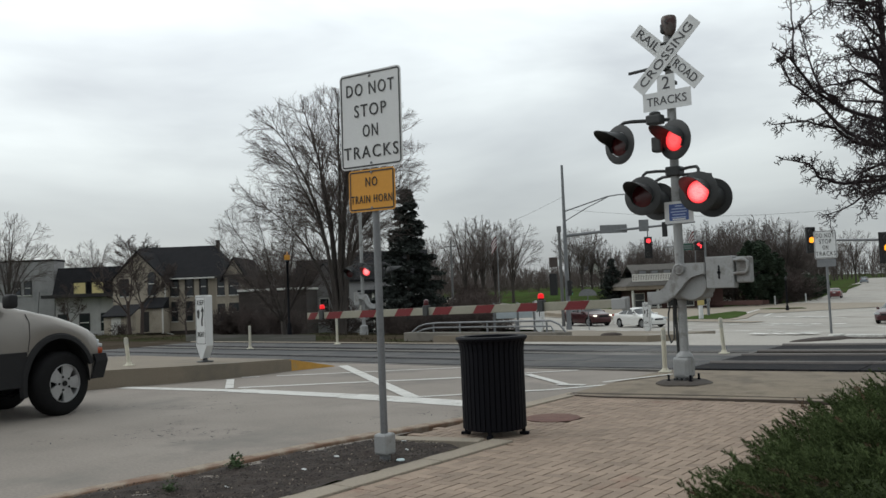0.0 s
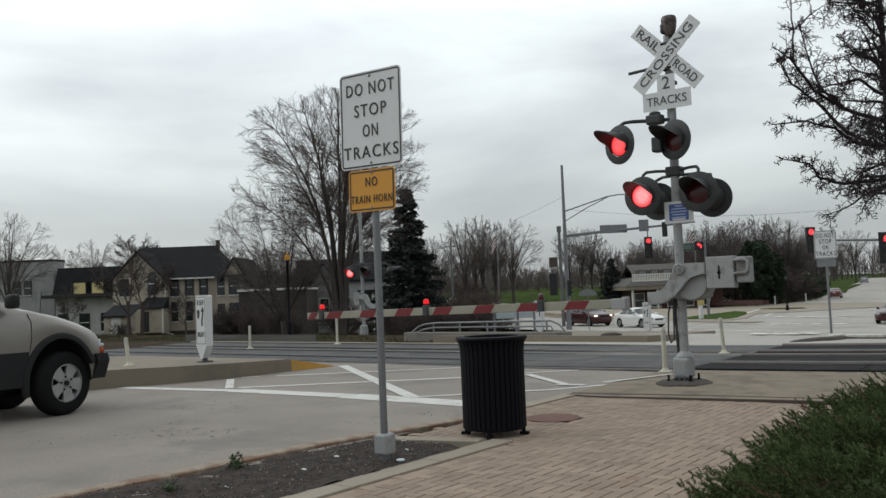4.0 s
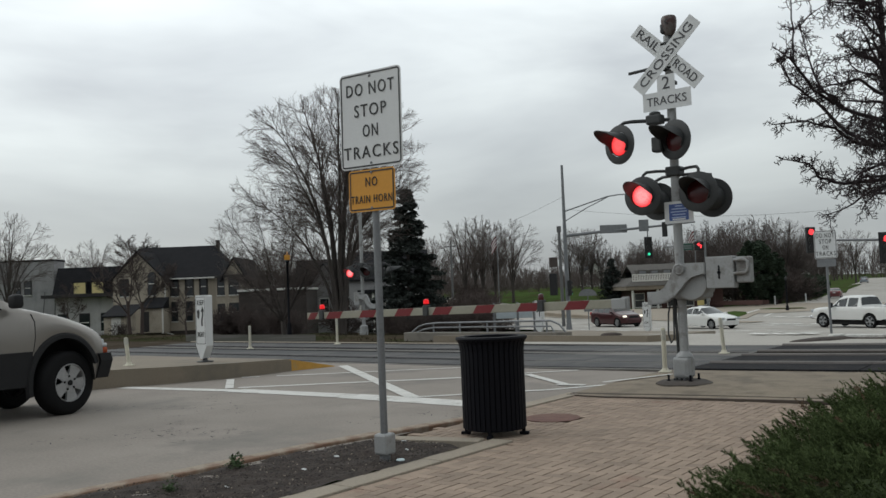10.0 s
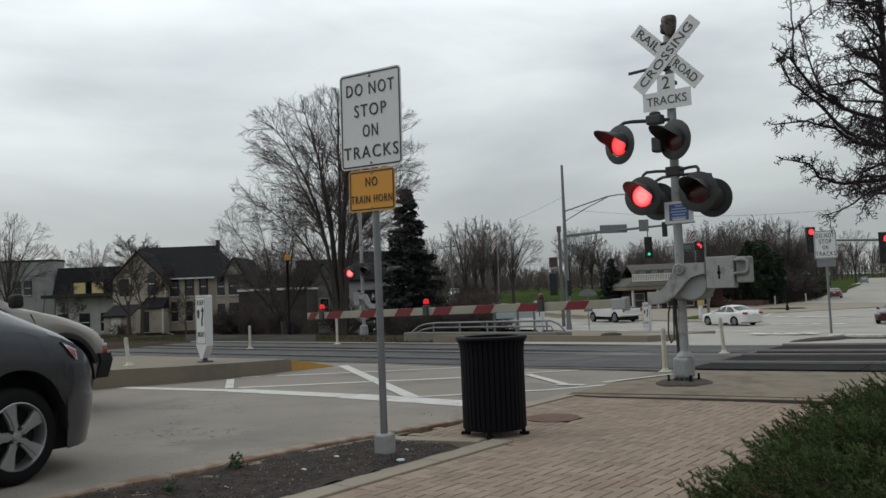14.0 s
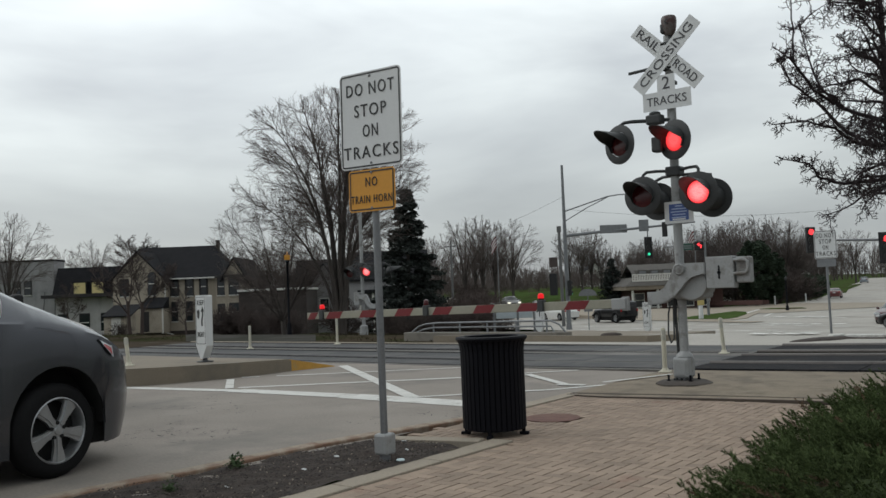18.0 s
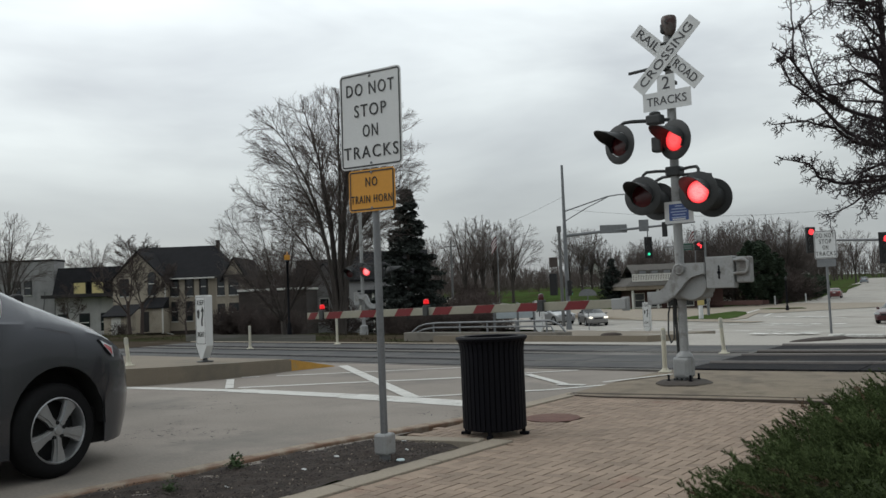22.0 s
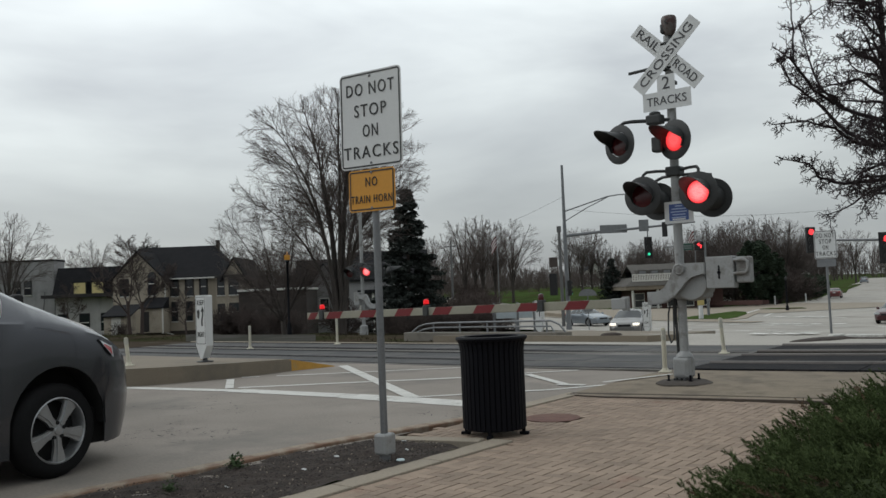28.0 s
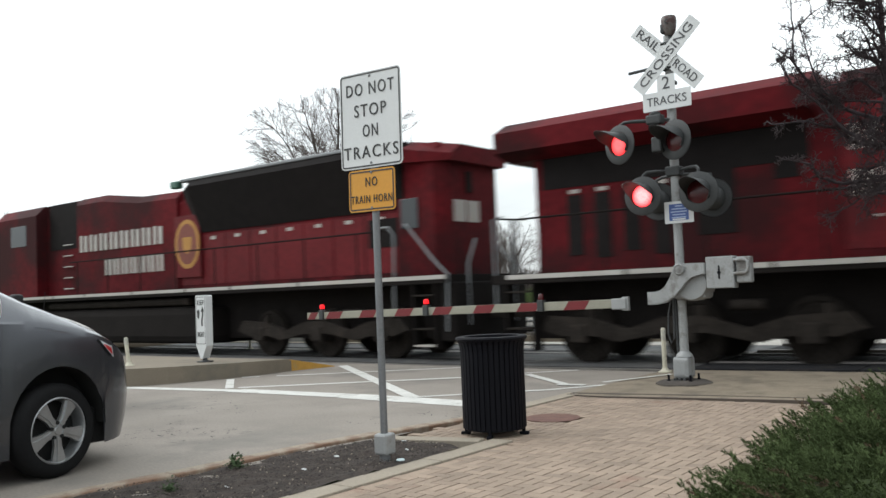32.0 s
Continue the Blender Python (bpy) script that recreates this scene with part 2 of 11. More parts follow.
M_STEEL = mat("rail_steel", (0.13, 0.12, 0.115), 0.5, 1.0, var=0.2)
M_GALV = mat("galvanised", (0.18, 0.187, 0.195), 0.5, 0.5, var=0.2, scale=6, fine=50)
M_ALU = mat("silver_paint", (0.28, 0.285, 0.285), 0.55, 0.2, var=0.12, scale=5, fine=60, stain=(0.15, 0.14, 0.13), stain_at=0.58)
M_BLACK = mat("black_metal", (0.0035, 0.0035, 0.006), 0.65, 0.0, var=0.2, spec=0.14)
M_DARK = mat("dark_grey_metal", (0.03, 0.032, 0.033), 0.6, 0.0, var=0.25)
M_WHITE = mat("white_sheeting", (0.58, 0.59, 0.59), 0.5, var=0.06, scale=4, fine=60)
M_SIGNINK = mat("black_ink", (0.02, 0.02, 0.02), 0.5, var=0)
M_SIGNGREY = mat("grey_ink", (0.055, 0.055, 0.06), 0.6, var=0.1)
M_ORANGE = mat("orange_sheeting", (0.55, 0.25, 0.02), 0.5, var=0.08, scale=4)
M_REDTAPE = mat("red_sheeting", (0.135, 0.007, 0.010), 0.5, var=0.12)
M_BLUE = mat("blue_sheeting", (0.05, 0.09, 0.26), 0.5, var=0.15)
M_REDLIT = lamp_mat("lit_red_lens", (1.0, 0.03, 0.035), 1.15, 0.25)
M_GATERED = lamp_mat("lit_gate_lamp", (1.0, 0.012, 0.018), 0.85)
M_REDHOT = lamp_mat("lit_red_core", (1.0, 0.035, 0.045), 1.3, 0.75)
M_REDOFF = mat("dark_red_lens", (0.06, 0.006, 0.008), 0.25, var=0.1)
M_GRASS = mat("lawn", (0.055, 0.085, 0.028), 1.0, spec=0.0, var=0.4, scale=0.4, fine=9, bump=0.5, stain=(0.06, 0.05, 0.03), stain_at=0.55)
M_CREAM = mat("cream_siding", (0.36, 0.315, 0.25), 0.85, var=0.28, scale=0.9, fine=9, stain=(0.24, 0.205, 0.16), stain_at=0.60)
M_ROOF = mat("grey_shingle", (0.016, 0.016, 0.018), 0.95, spec=0.15, var=0.3, scale=2, fine=12, bump=0.3)
M_WINDOW = glass_mat("window_glass", (0.02, 0.024, 0.028), 0.06)
M_BARK = mat("bark", (0.058, 0.049, 0.044), 0.95, var=0.3, scale=2, fine=25, bump=0.4)
M_TWIG = mat("twig", (0.098, 0.079, 0.072), 0.95, var=0.25, scale=0.6, fine=8)
M_LOCO = mat("red_loco_paint", (0.112, 0.0088, 0.0118), 0.55, spec=0.14, var=0.30, scale=0.7, fine=9, stain=(0.055, 0.010, 0.012), stain_at=0.60)
M_LOCODARK = mat("loco_black", (0.0125, 0.0105, 0.0098), 0.9, spec=0.1, var=0.35, scale=2, fine=20)
M_LOCOWHITE = mat("loco_white", (0.38, 0.36, 0.335), 0.6, var=0.15, scale=2, stain=(0.40, 0.34, 0.31), stain_at=0.6)
M_TYRE = mat("tyre", (0.009, 0.009, 0.0095), 0.85, spec=0.15, var=0.2, scale=8, fine=40)
M_ALLOY = mat("alloy", (0.40, 0.41, 0.42), 0.35, 0.8, var=0.1, scale=8)
M_CARGLASS = glass_mat("car_glass", (0.012, 0.016, 0.018), 0.04)
M_PLASTIC = mat("black_plastic", (0.012, 0.012, 0.013), 0.65, spec=0.3, var=0.15, scale=5)
# ---- ground, road, tracks ----


def sheet(name, x0, x1, y0, y1, nx, ny, lift, material, label, category="", warp=None, kind="structure"):
    """A sheet that follows the land."""
    xs = [x0 + (x1 - x0) * i / nx for i in range(nx + 1)]
    ys = [y0 + (y1 - y0) * i / ny for i in range(ny + 1)]
    vs, fs = [], []
    for y in ys:
        for x in xs:
            px, py = warp(x, y) if warp else (x, y)
            vs.append((px, py, ground_z(px, py) + lift))
    w = nx + 1
    for j in range(ny):
        for i in range(nx):
            fs.append((j * w + i, j * w + i + 1, (j + 1) * w + i + 1, (j + 1) * w + i))
    me = bpy.data.meshes.new(name)
    me.from_pydata(vs, [], fs)
    me.materials.append(material)
    return tagged(new(name, me), label, category, kind=kind)


def build_land():
    ys = [-60, -20, 0, 8, 16] + list(range(22, 130, 4)) + list(range(130, 340, 15)) + [400, 600, 1500, 3000]
    xs = [-3000, -1200, -500, -250, -180] + list(range(-140, 40, 6)) + [60, 110, 160, 260, 500, 1200, 3000]
    vs = [(x, y, ground_z(x, y) - 0.3) for y in ys for x in xs]
    w = len(xs)
    fs = [(j * w + i, j * w + i + 1, (j + 1) * w + i + 1, (j + 1) * w + i) for j in range(len(ys) - 1) for i in range(w - 1)]
    me = bpy.data.meshes.new("ground")
    me.from_pydata(vs, [], fs)
    me.materials.append(M_GRASS)
    tagged(new("ground", me), "spring lawn and bare earth round the crossing", kind="structure")


build_land()
ROAD_R, MED_R, MED_L, ROAD_L = -5.55, -13.2, -16.6, -23.6
# near carriageway and far one, on this side of the tracks
sheet("road", ROAD_L, ROAD_R, -40, 12.6, 4, 20, 0.0, M_ASPHALT, "worn pale concrete road up to the crossing", "road")
# beyond the tracks the road falls and bends
def bend(x, y):
    u = (x + 25) / 26.5
    k = min(max((y - 44) / 16, 0.0), 1.0)
    left, right = float(np.interp(y, (17.8, 20, 32, 44, 60, 70, 80, 86, 93, 104, 113, 129, 167, 204, 262), (-12.4, -12.6, -19.5, -20.0, -22.0, -27.0, -25.6, -24.2, -23.2, -22.9, -23.0, -20.4, -19.4, -18.2, -15.5))), 1.5 - 5.5 * k
    return (left + (right - left) * u - 0.2 * max(0.0, y - 60), y)


sheet("lawn_by_tracks", -80, -11.5, 17.95, 50, 16, 14, -0.03, M_VERGE, "thin spring lawn beyond the tracks", "lawn")
sheet("parking_lot", 0, 1, 18.2, 48, 4, 30, -0.012, M_LOT, "grey asphalt parking lot beyond the tracks", "parking lot", lambda u, y: (-1.42 * y + u * (0.36 * y - 0.6 * max(0.0, y - 40)), y))
sheet("road_beyond", -25, 1.5, 17.85, 300, 6, 72, 0.012, M_ROADFAR, "pale concrete road falling away then climbing a hill", "road", bend)


def lift(x, y):
    """The footway and the crossing rise a little away from the road."""
    return 0.001 * max(0.0, min(x, -1.5) + 11.0) ** 2 * min(max((y - 9.0) / 2.0, 0.0), 1.0)


def raised(name, x0, x1, y0, y1, nx, ny, z, material, label, deep=0.3):
    """A slab whose top follows the rise."""
    bm = bmesh.new()
    xs, ys = [x0 + (x1 - x0) * i / nx for i in range(nx + 1)], [y0 + (y1 - y0) * j / ny for j in range(ny + 1)]
    top = [[bm.verts.new((x, y, z + lift(x, y))) for x in xs] for y in ys]
    for j in range(ny):
        for i in range(nx):
            bm.faces.new((top[j][i], top[j][i + 1], top[j + 1][i + 1], top[j + 1][i]))
    rim = top[0] + [r[-1] for r in top[1:]] + top[-1][-2::-1] + [r[0] for r in top[-2:0:-1]]
    low = [bm.verts.new((v.co.x, v.co.y, z - deep)) for v in rim]
    for i in range(len(rim)):
        k = (i + 1) % len(rim)
        bm.faces.new((low[i], low[k], rim[k], rim[i]))
    return single(name, bm, material, (0, 0, 0), label, kind="structure")


def build_track_bed():
    raised("track_bed", -120, 60, 12.55, 17.85, 60, 3, -0.02, M_TAN, "tan gravelly concrete bed between the two tracks")
    bm = bmesh.new()
    box(bm, -120, -24.4, 12.5, 17.8, -0.2, 0.0)
    single("trackside_earth", bm, M_EARTH, (0, 0, 0), "brown earth and ballast beside the crossing", kind="structure")
    raised("crossing_surface", -24.4, -5.3, 12.5, 17.75, 24, 4, 0.004, M_XING, "dark worn asphalt across the tracks", 0.2)
    for k, yc in enumerate((14.45, 16.8)):
        tr = thing("railway_track", "railway track set in dark rubber crossing panels", "track", (0, yc, 0), "tracks", "structure")
        for y in (-0.75, 0.75):
            bm = bmesh.new()
            slab(bm, [(-0.075, -0.15), (0.075, -0.15), (0.075, -0.12), (0.02, -0.1), (0.02, -0.04), (0.037, -0.03), (0.037, 0.012),
                      (-0.037, 0.012), (-0.037, -0.03), (-0.02, -0.04), (-0.02, -0.1), (-0.075, -0.12)], -120, -5.3,
                 Matrix.Translation((0, y, 0.0)) @ Matrix.Rotation(radians(90), 4, "Z"))
            part("rail", bm, M_STEEL, tr)
            bm = bmesh.new()
            tube(bm, [(x, y, 0.01 + lift(x, yc)) for x in (-5.3, -4.4, -3.5, -2.5, -1.5, 60)], 0.037, 8)
            part("rail", bm, M_STEEL, tr)
            for off in (-0.1, 0.1):
                bm = bmesh.new()
                box(bm, -24.3, -5.3, y + off - 0.055, y + off + 0.055, -0.05, 0.0095)
                part("flangeway", bm, M_RUBBER, tr, "dark rubber flangeway strip")
        for y0, y1 in (((-1.70, -0.83), (-0.67, 0.67)), ((-0.67, 0.67),))[k]:
            bm = bmesh.new()
            box(bm, 0, 2.42, y0, y1, -0.1, 0.008, 0.006)
            first = None
            for i in range(14):
                xa = -5.3 + i * 2.44
                za, zb = lift(xa, yc), lift(xa + 2.42, yc)
                m = pose(xa, 0, za, 0, -math.degrees(math.atan2(zb - za, 2.42)), 0)
                if first is None:
                    first = part("rubber_panel", bm, M_RUBBER, tr, "near-black rubber panel", place=m)
                else:
                    again("rubber_panel", first, tr, m)
            bm = bmesh.new()
            box(bm, 0, 2.355, y0, y1, -0.1, 0.008, 0.006)
            worn = None
            for i in range(8):
                xa = -24.3 + i * 2.375
                za, zb = lift(xa, yc), lift(xa + 2.355, yc)
                m = pose(xa, 0, za, 0, -math.degrees(math.atan2(zb - za, 2.355)), 0)
                if worn is None:
                    worn = part("crossing_panel", bm, M_WORN, tr, "worn grey rubber crossing panel", place=m)
                else:
                    again("crossing_panel", worn, tr, m)
        # the dark gap along the outer edge of the panels
        bm = bmesh.new()
        ye = (-1.74, -0.95)[k]
        pts = [(x, ye, lift(x, yc + ye)) for x in (-24.3, -18, -12, -9.5, -7.5, -5.4)]
        rows = [[bm.verts.new((x, y + d, z + h)) for d, h in ((-0.025, -0.05), (-0.025, 0.010), (0.025, 0.010), (0.025, -0.05))] for x, y, z in pts]
        for a, b in zip(rows, rows[1:]):
            for q in range(4):
                bm.faces.new((a[q], a[(q + 1) % 4], b[(q + 1) % 4], b[q]))
        part("panel_gap", bm, M_RUBBER, tr, "dark gap beside the panels")


build_track_bed()


def build_far_kerb():
    th = thing("kerb_track", "pale concrete kerb along the far side of the tracks", "kerb", (0, 0, 0), "", "structure")
    first = None
    for i in range(4):
        if first is None:
            bm = bmesh.new()
            box(bm, 0, 2.96, 17.76, 17.93, -0.15, 0.02, 0.015)
            first = part("kerb_stone", bm, M_KERB, th, place=pose(-25, 0, 0))
        else:
            again("kerb_stone", first, th, pose(-25 + 3 * i, 0, 0))


build_far_kerb()


def build_median():
    """Raised median that widens towards the tracks and ends in a painted ramp."""
    th = thing("median_near", "raised tan concrete median with a yellow ramped nose", "median", (0, 0, 0), "", "structure")
    bm = bmesh.new()
    pts = [(-13.75, -30, 0.30), (-13.7, 3.0, 0.30), (-13.4, 7.0, 0.30), (-13.0, 7.95, 0.293), (-12.64, 8.55, 0.282), (-12.33, 9.46, 0.265), (-12.24, 10.2, 0.245), (-12.25, 10.92, 0.222), (-13.7, 10.58, 0.25), (MED_L, 10.3, 0.28), (MED_L, -30, 0.30)]
    vs = [bm.verts.new(p) for p in pts]
    lo = [bm.verts.new((x, y, -0.15)) for x, y, z in pts]
    mid = [bm.verts.new(p) for p in ((-15.0, -30, 0.30), (-15.0, 3.0, 0.30), (-14.9, 7.0, 0.30), (-14.7, 8.0, 0.295), (-14.5, 8.7, 0.285), (-14.2, 9.5, 0.268), (-13.9, 10.2, 0.254))]
    for k in range(6):
        bm.faces.new((vs[k], vs[k + 1], mid[k + 1], mid[k]))
    bm.faces.new((vs[6], vs[7], vs[8], mid[6]))
    bm.faces.new((mid[6], vs[8], vs[9], mid[5]))
    for k in range(5):
        bm.faces.new((mid[k], mid[k + 1], vs[9], vs[10])) if k == 0 else bm.faces.new((mid[k], mid[k + 1], vs[9]))
    for i in range(len(pts)):
        j = (i + 1) % len(pts)
        bm.faces.new((lo[i], lo[j], vs[j], vs[i]))
    bm.normal_update()
    es = [e for e in bm.edges if all(v in vs for v in e.verts) and len(e.link_faces) == 2 and min(abs(f.normal.z) for f in e.link_faces) < 0.3]
    bmesh.ops.bevel(bm, geom=es, offset=0.025, segments=2, affect="EDGES")
    part("kerb", bm, M_TAN, th, "tan concrete kerb")
    bm = bmesh.new()
    up = [bm.verts.new(p) for p in ((-12.26, 10.93, 0.21), (-13.7, 10.6, 0.236), (-14.3, 11.3, 0.02), (-13.2, 11.95, 0.012), (-12.09, 11.88, 0.012))]
    dn = [bm.verts.new((v.co.x, v.co.y, -0.1)) for v in up]
    bm.faces.new(up)
    for i in range(5):
        bm.faces.new((dn[i], dn[(i + 1) % 5], up[(i + 1) % 5], up[i]))
    bmesh.ops.triangulate(bm, faces=[f for f in bm.faces if len(f.verts) > 4])
    part("painted_nose", bm, M_YELLOW, th, "faded yellow painted ramp")


build_median()


def stripe(a, b, w, name="road_marking", m=None, z=0.005):
    (x0, y0), (x1, y1) = a, b
    d = Vector((x1 - x0, y1 - y0, 0))
    n = Vector((-d.y, d.x, 0)).normalized() * w / 2
    bm = bmesh.new()
    k = max(2, int(d.length / 2))
    prev = None
    for i in range(k + 1):
        p = Vector((x0, y0, 0)) + d * i / k
        zz = ground_z(p.x, p.y) + z
        pair = [bm.verts.new((p.x + n.x, p.y + n.y, zz)), bm.verts.new((p.x - n.x, p.y - n.y, zz))]
        if prev:
            bm.faces.new((prev[0], prev[1], pair[1], pair[0]))
        prev = pair
    return single(name, bm, m or M_LINE, (0, 0, 0), "worn white painted road line", kind="structure")


# stop line and the hatched box before the tracks
stripe((-12.95, 7.88), (-10.55, 8.27), 0.24)
stripe((-10.55, 8.29), (-8.3, 8.42), 0.37, z=0.006)
stripe((-8.3, 8.42), (-5.95, 8.37), 0.44)
stripe((-11.98, 12.0), (-7.35, 8.62), 0.19, z=0.008)
stripe((-12.2, 9.72), (-11.98, 9.92), 0.10)
stripe((-11.75, 10.12), (-10.2, 11.5), 0.11)
stripe((-10.2, 11.5), (-9.3, 12.28), 0.10, z=0.006)
stripe((-10.85, 8.57), (-8.15, 10.93), 0.14)
stripe((-7.33, 8.62), (-6.1, 9.86), 0.11, z=0.007)
stripe((-6.1, 9.86), (-5.56, 10.75), 0.10)
stripe((-5.63, 10.62), (-5.16, 11.86), 0.075, z=0.046)
stripe((-10.88, 8.42), (-12.1, 9.40), 0.13, z=0.009)
stripe((-8.3, 10.95), (-7.0, 12.4), 0.11, z=0.007)
stripe((-7.45, 11.56), (-6.05, 10.43), 0.13, z=0.010)
stripe((-6.25, 10.46), (-5.85, 10.5), 0.16, z=0.012)

# brick pavement and kerbs on the near side
def build_pavement():
    bm = bmesh.new()
    box(bm, -4.55, 14, -12, 9.75, -0.3, -0.02)
    box(bm, -5.5, -4.55, 6.3, 9.75, -0.3, -0.02)
    single("pavement", bm, M_JOINT, (0, 0, 0), "dark sand bed under the brick pavement", kind="structure")
    raised("pavement_by_tracks", -5.549, 20, 9.8, 12.55, 40, 6, 0.0, M_APRON, "tan concrete apron beside the tracks")


build_pavement()
# ---- crossing signals ----
ARM_A, ARM_B = [], []
FLASH_A, FLASH_B, STEADY = [], [], []   # lit elements and their two poses


def flasher(parent, x, y, z, rz=0.0, r=0.255, hot=False, phase=None, bracket=None, label=""):
    """One round light unit facing -y: dish, hood, housing, dark lens and the lit element behind it."""
    bm = bmesh.new()
    turn = Matrix.Rotation(radians(90), 4, "X")
    lathe(bm, [(r, -0.004), (r, 0.006), (r * 0.97, 0.012), (r * 0.62, 0.014), (r * 0.62, 0.0), (r * 0.97, -0.004)], 36, turn, cap=False)
    dish = part("background_disc", bm, M_DARK, parent, label, True, pose(x, y, z, 0, 0, rz))
    rl = 0.152
    bm = bmesh.new()
    lathe(bm, [(rl + 0.012, 0.0), (rl + 0.01, -0.06), (rl * 0.8, -0.12), (rl * 0.45, -0.155), (0.02, -0.165)], 28, turn)
    part("housing", bm, M_DARK, dish, "", True)
    # hood: tunnel open below, longer on top
    bm = bmesh.new()
    n, prev = 26, None
    for i in range(n + 1):
        a = radians(-38 + 256 * i / n)
        long = 0.05 + 0.39 * max(0.0, math.sin(a)) ** 0.75
        ring = []
        for rr, yy in ((rl + 0.004, 0.0), (rl + 0.006, -long), (rl + 0.012, -long), (rl + 0.012, 0.0)):
            ring.append(bm.verts.new((rr * math.cos(a), yy, rr * math.sin(a))))
        if prev:
            for k in range(4):
                bm.faces.new((prev[k], prev[(k + 1) % 4], ring[(k + 1) % 4], ring[k]))
        else:
            bm.faces.new(ring)
        prev = ring
    bm.faces.new(prev)
    part("hood", bm, M_DARK, dish, "", True)
    bm = bmesh.new()
    lathe(bm, [(rl, -0.012), (rl, 0.0), (rl * 0.8, 0.012), (rl * 0.45, 0.02), (0.01, 0.024)], 28, turn)
    part("lens", bm, M_REDOFF, dish, "dark red lens", True)
    if phase is not None:
        bm = bmesh.new()
        lathe(bm, [(rl - 0.004, -0.014), (rl - 0.004, 0.002), (rl * 0.8, 0.016), (rl * 0.45, 0.024), (0.01, 0.028)], 28, turn)
        lit = part("light_source", bm, M_REDHOT if hot else M_REDLIT, dish, "glowing red light", True)
        phase.append((lit, pose(0, -0.003, 0), pose(0, 0.07, 0)))
    if bracket:
        bm = bmesh.new()
        tube(bm, bracket, 0.021, 10)
        part("bracket", bm, M_DARK, parent, "", True)
    return dish


def arm_lamp(parent, x, y, z, phase):
    bm = bmesh.new()
    lathe(bm, [(0.04, -0.03), (0.042, 0.0), (0.042, 0.04), (0.036, 0.06), (0.016, 0.072), (0.004, 0.074)], 16)
    body = part("gate_lamp", bm, M_REDOFF, parent, "small red gate arm lamp", True, pose(x, y, z))
    bm = bmesh.new()
    lathe(bm, [(0.039, 0.0), (0.045, 0.004), (0.045, 0.04), (0.040, 0.065), (0.018, 0.078), (0.004, 0.08)], 16)
    lit = part("light_source", bm, M_GATERED, body, "glowing red light", True)
    phase.append((lit, pose(0, 0, 0), pose(0, 0, -0.13)))


def blade(parent, name, length, width, rot, y, words):
    bm = bmesh.new()
    slab(bm, [(-length / 2, -width / 2), (length / 2, -width / 2), (length / 2, width / 2), (-length / 2, width / 2)], 0, 0.006)
    ob = part(name, bm, M_WHITE, parent, "white crossbuck blade with grey lettering", False, pose(0.01, y, 4.41, 0, rot, 0))
    for text, cx, w in words:
        letters("lettering", text, 0.165, M_SIGNGREY, ob, pose(cx, -0.003, 0), w)
    return ob


def swan_neck():
    """Outline of the gate arm casting, x and z from the pivot."""
    up = [(0.34, 0.07), (0.02, 0.075), (-0.05, 0.05), (-0.10, 0.0), (-0.15, -0.12), (-0.20, -0.22), (-0.27, -0.275), (-0.36, -0.285), (-0.47, -0.285)]
    lo = [(-0.47, -0.455), (-0.33, -0.455), (-0.20, -0.43), (-0.09, -0.36), (0.0, -0.26), (0.07, -0.16), (0.15, -0.10), (0.34, -0.075)]
    return up + lo


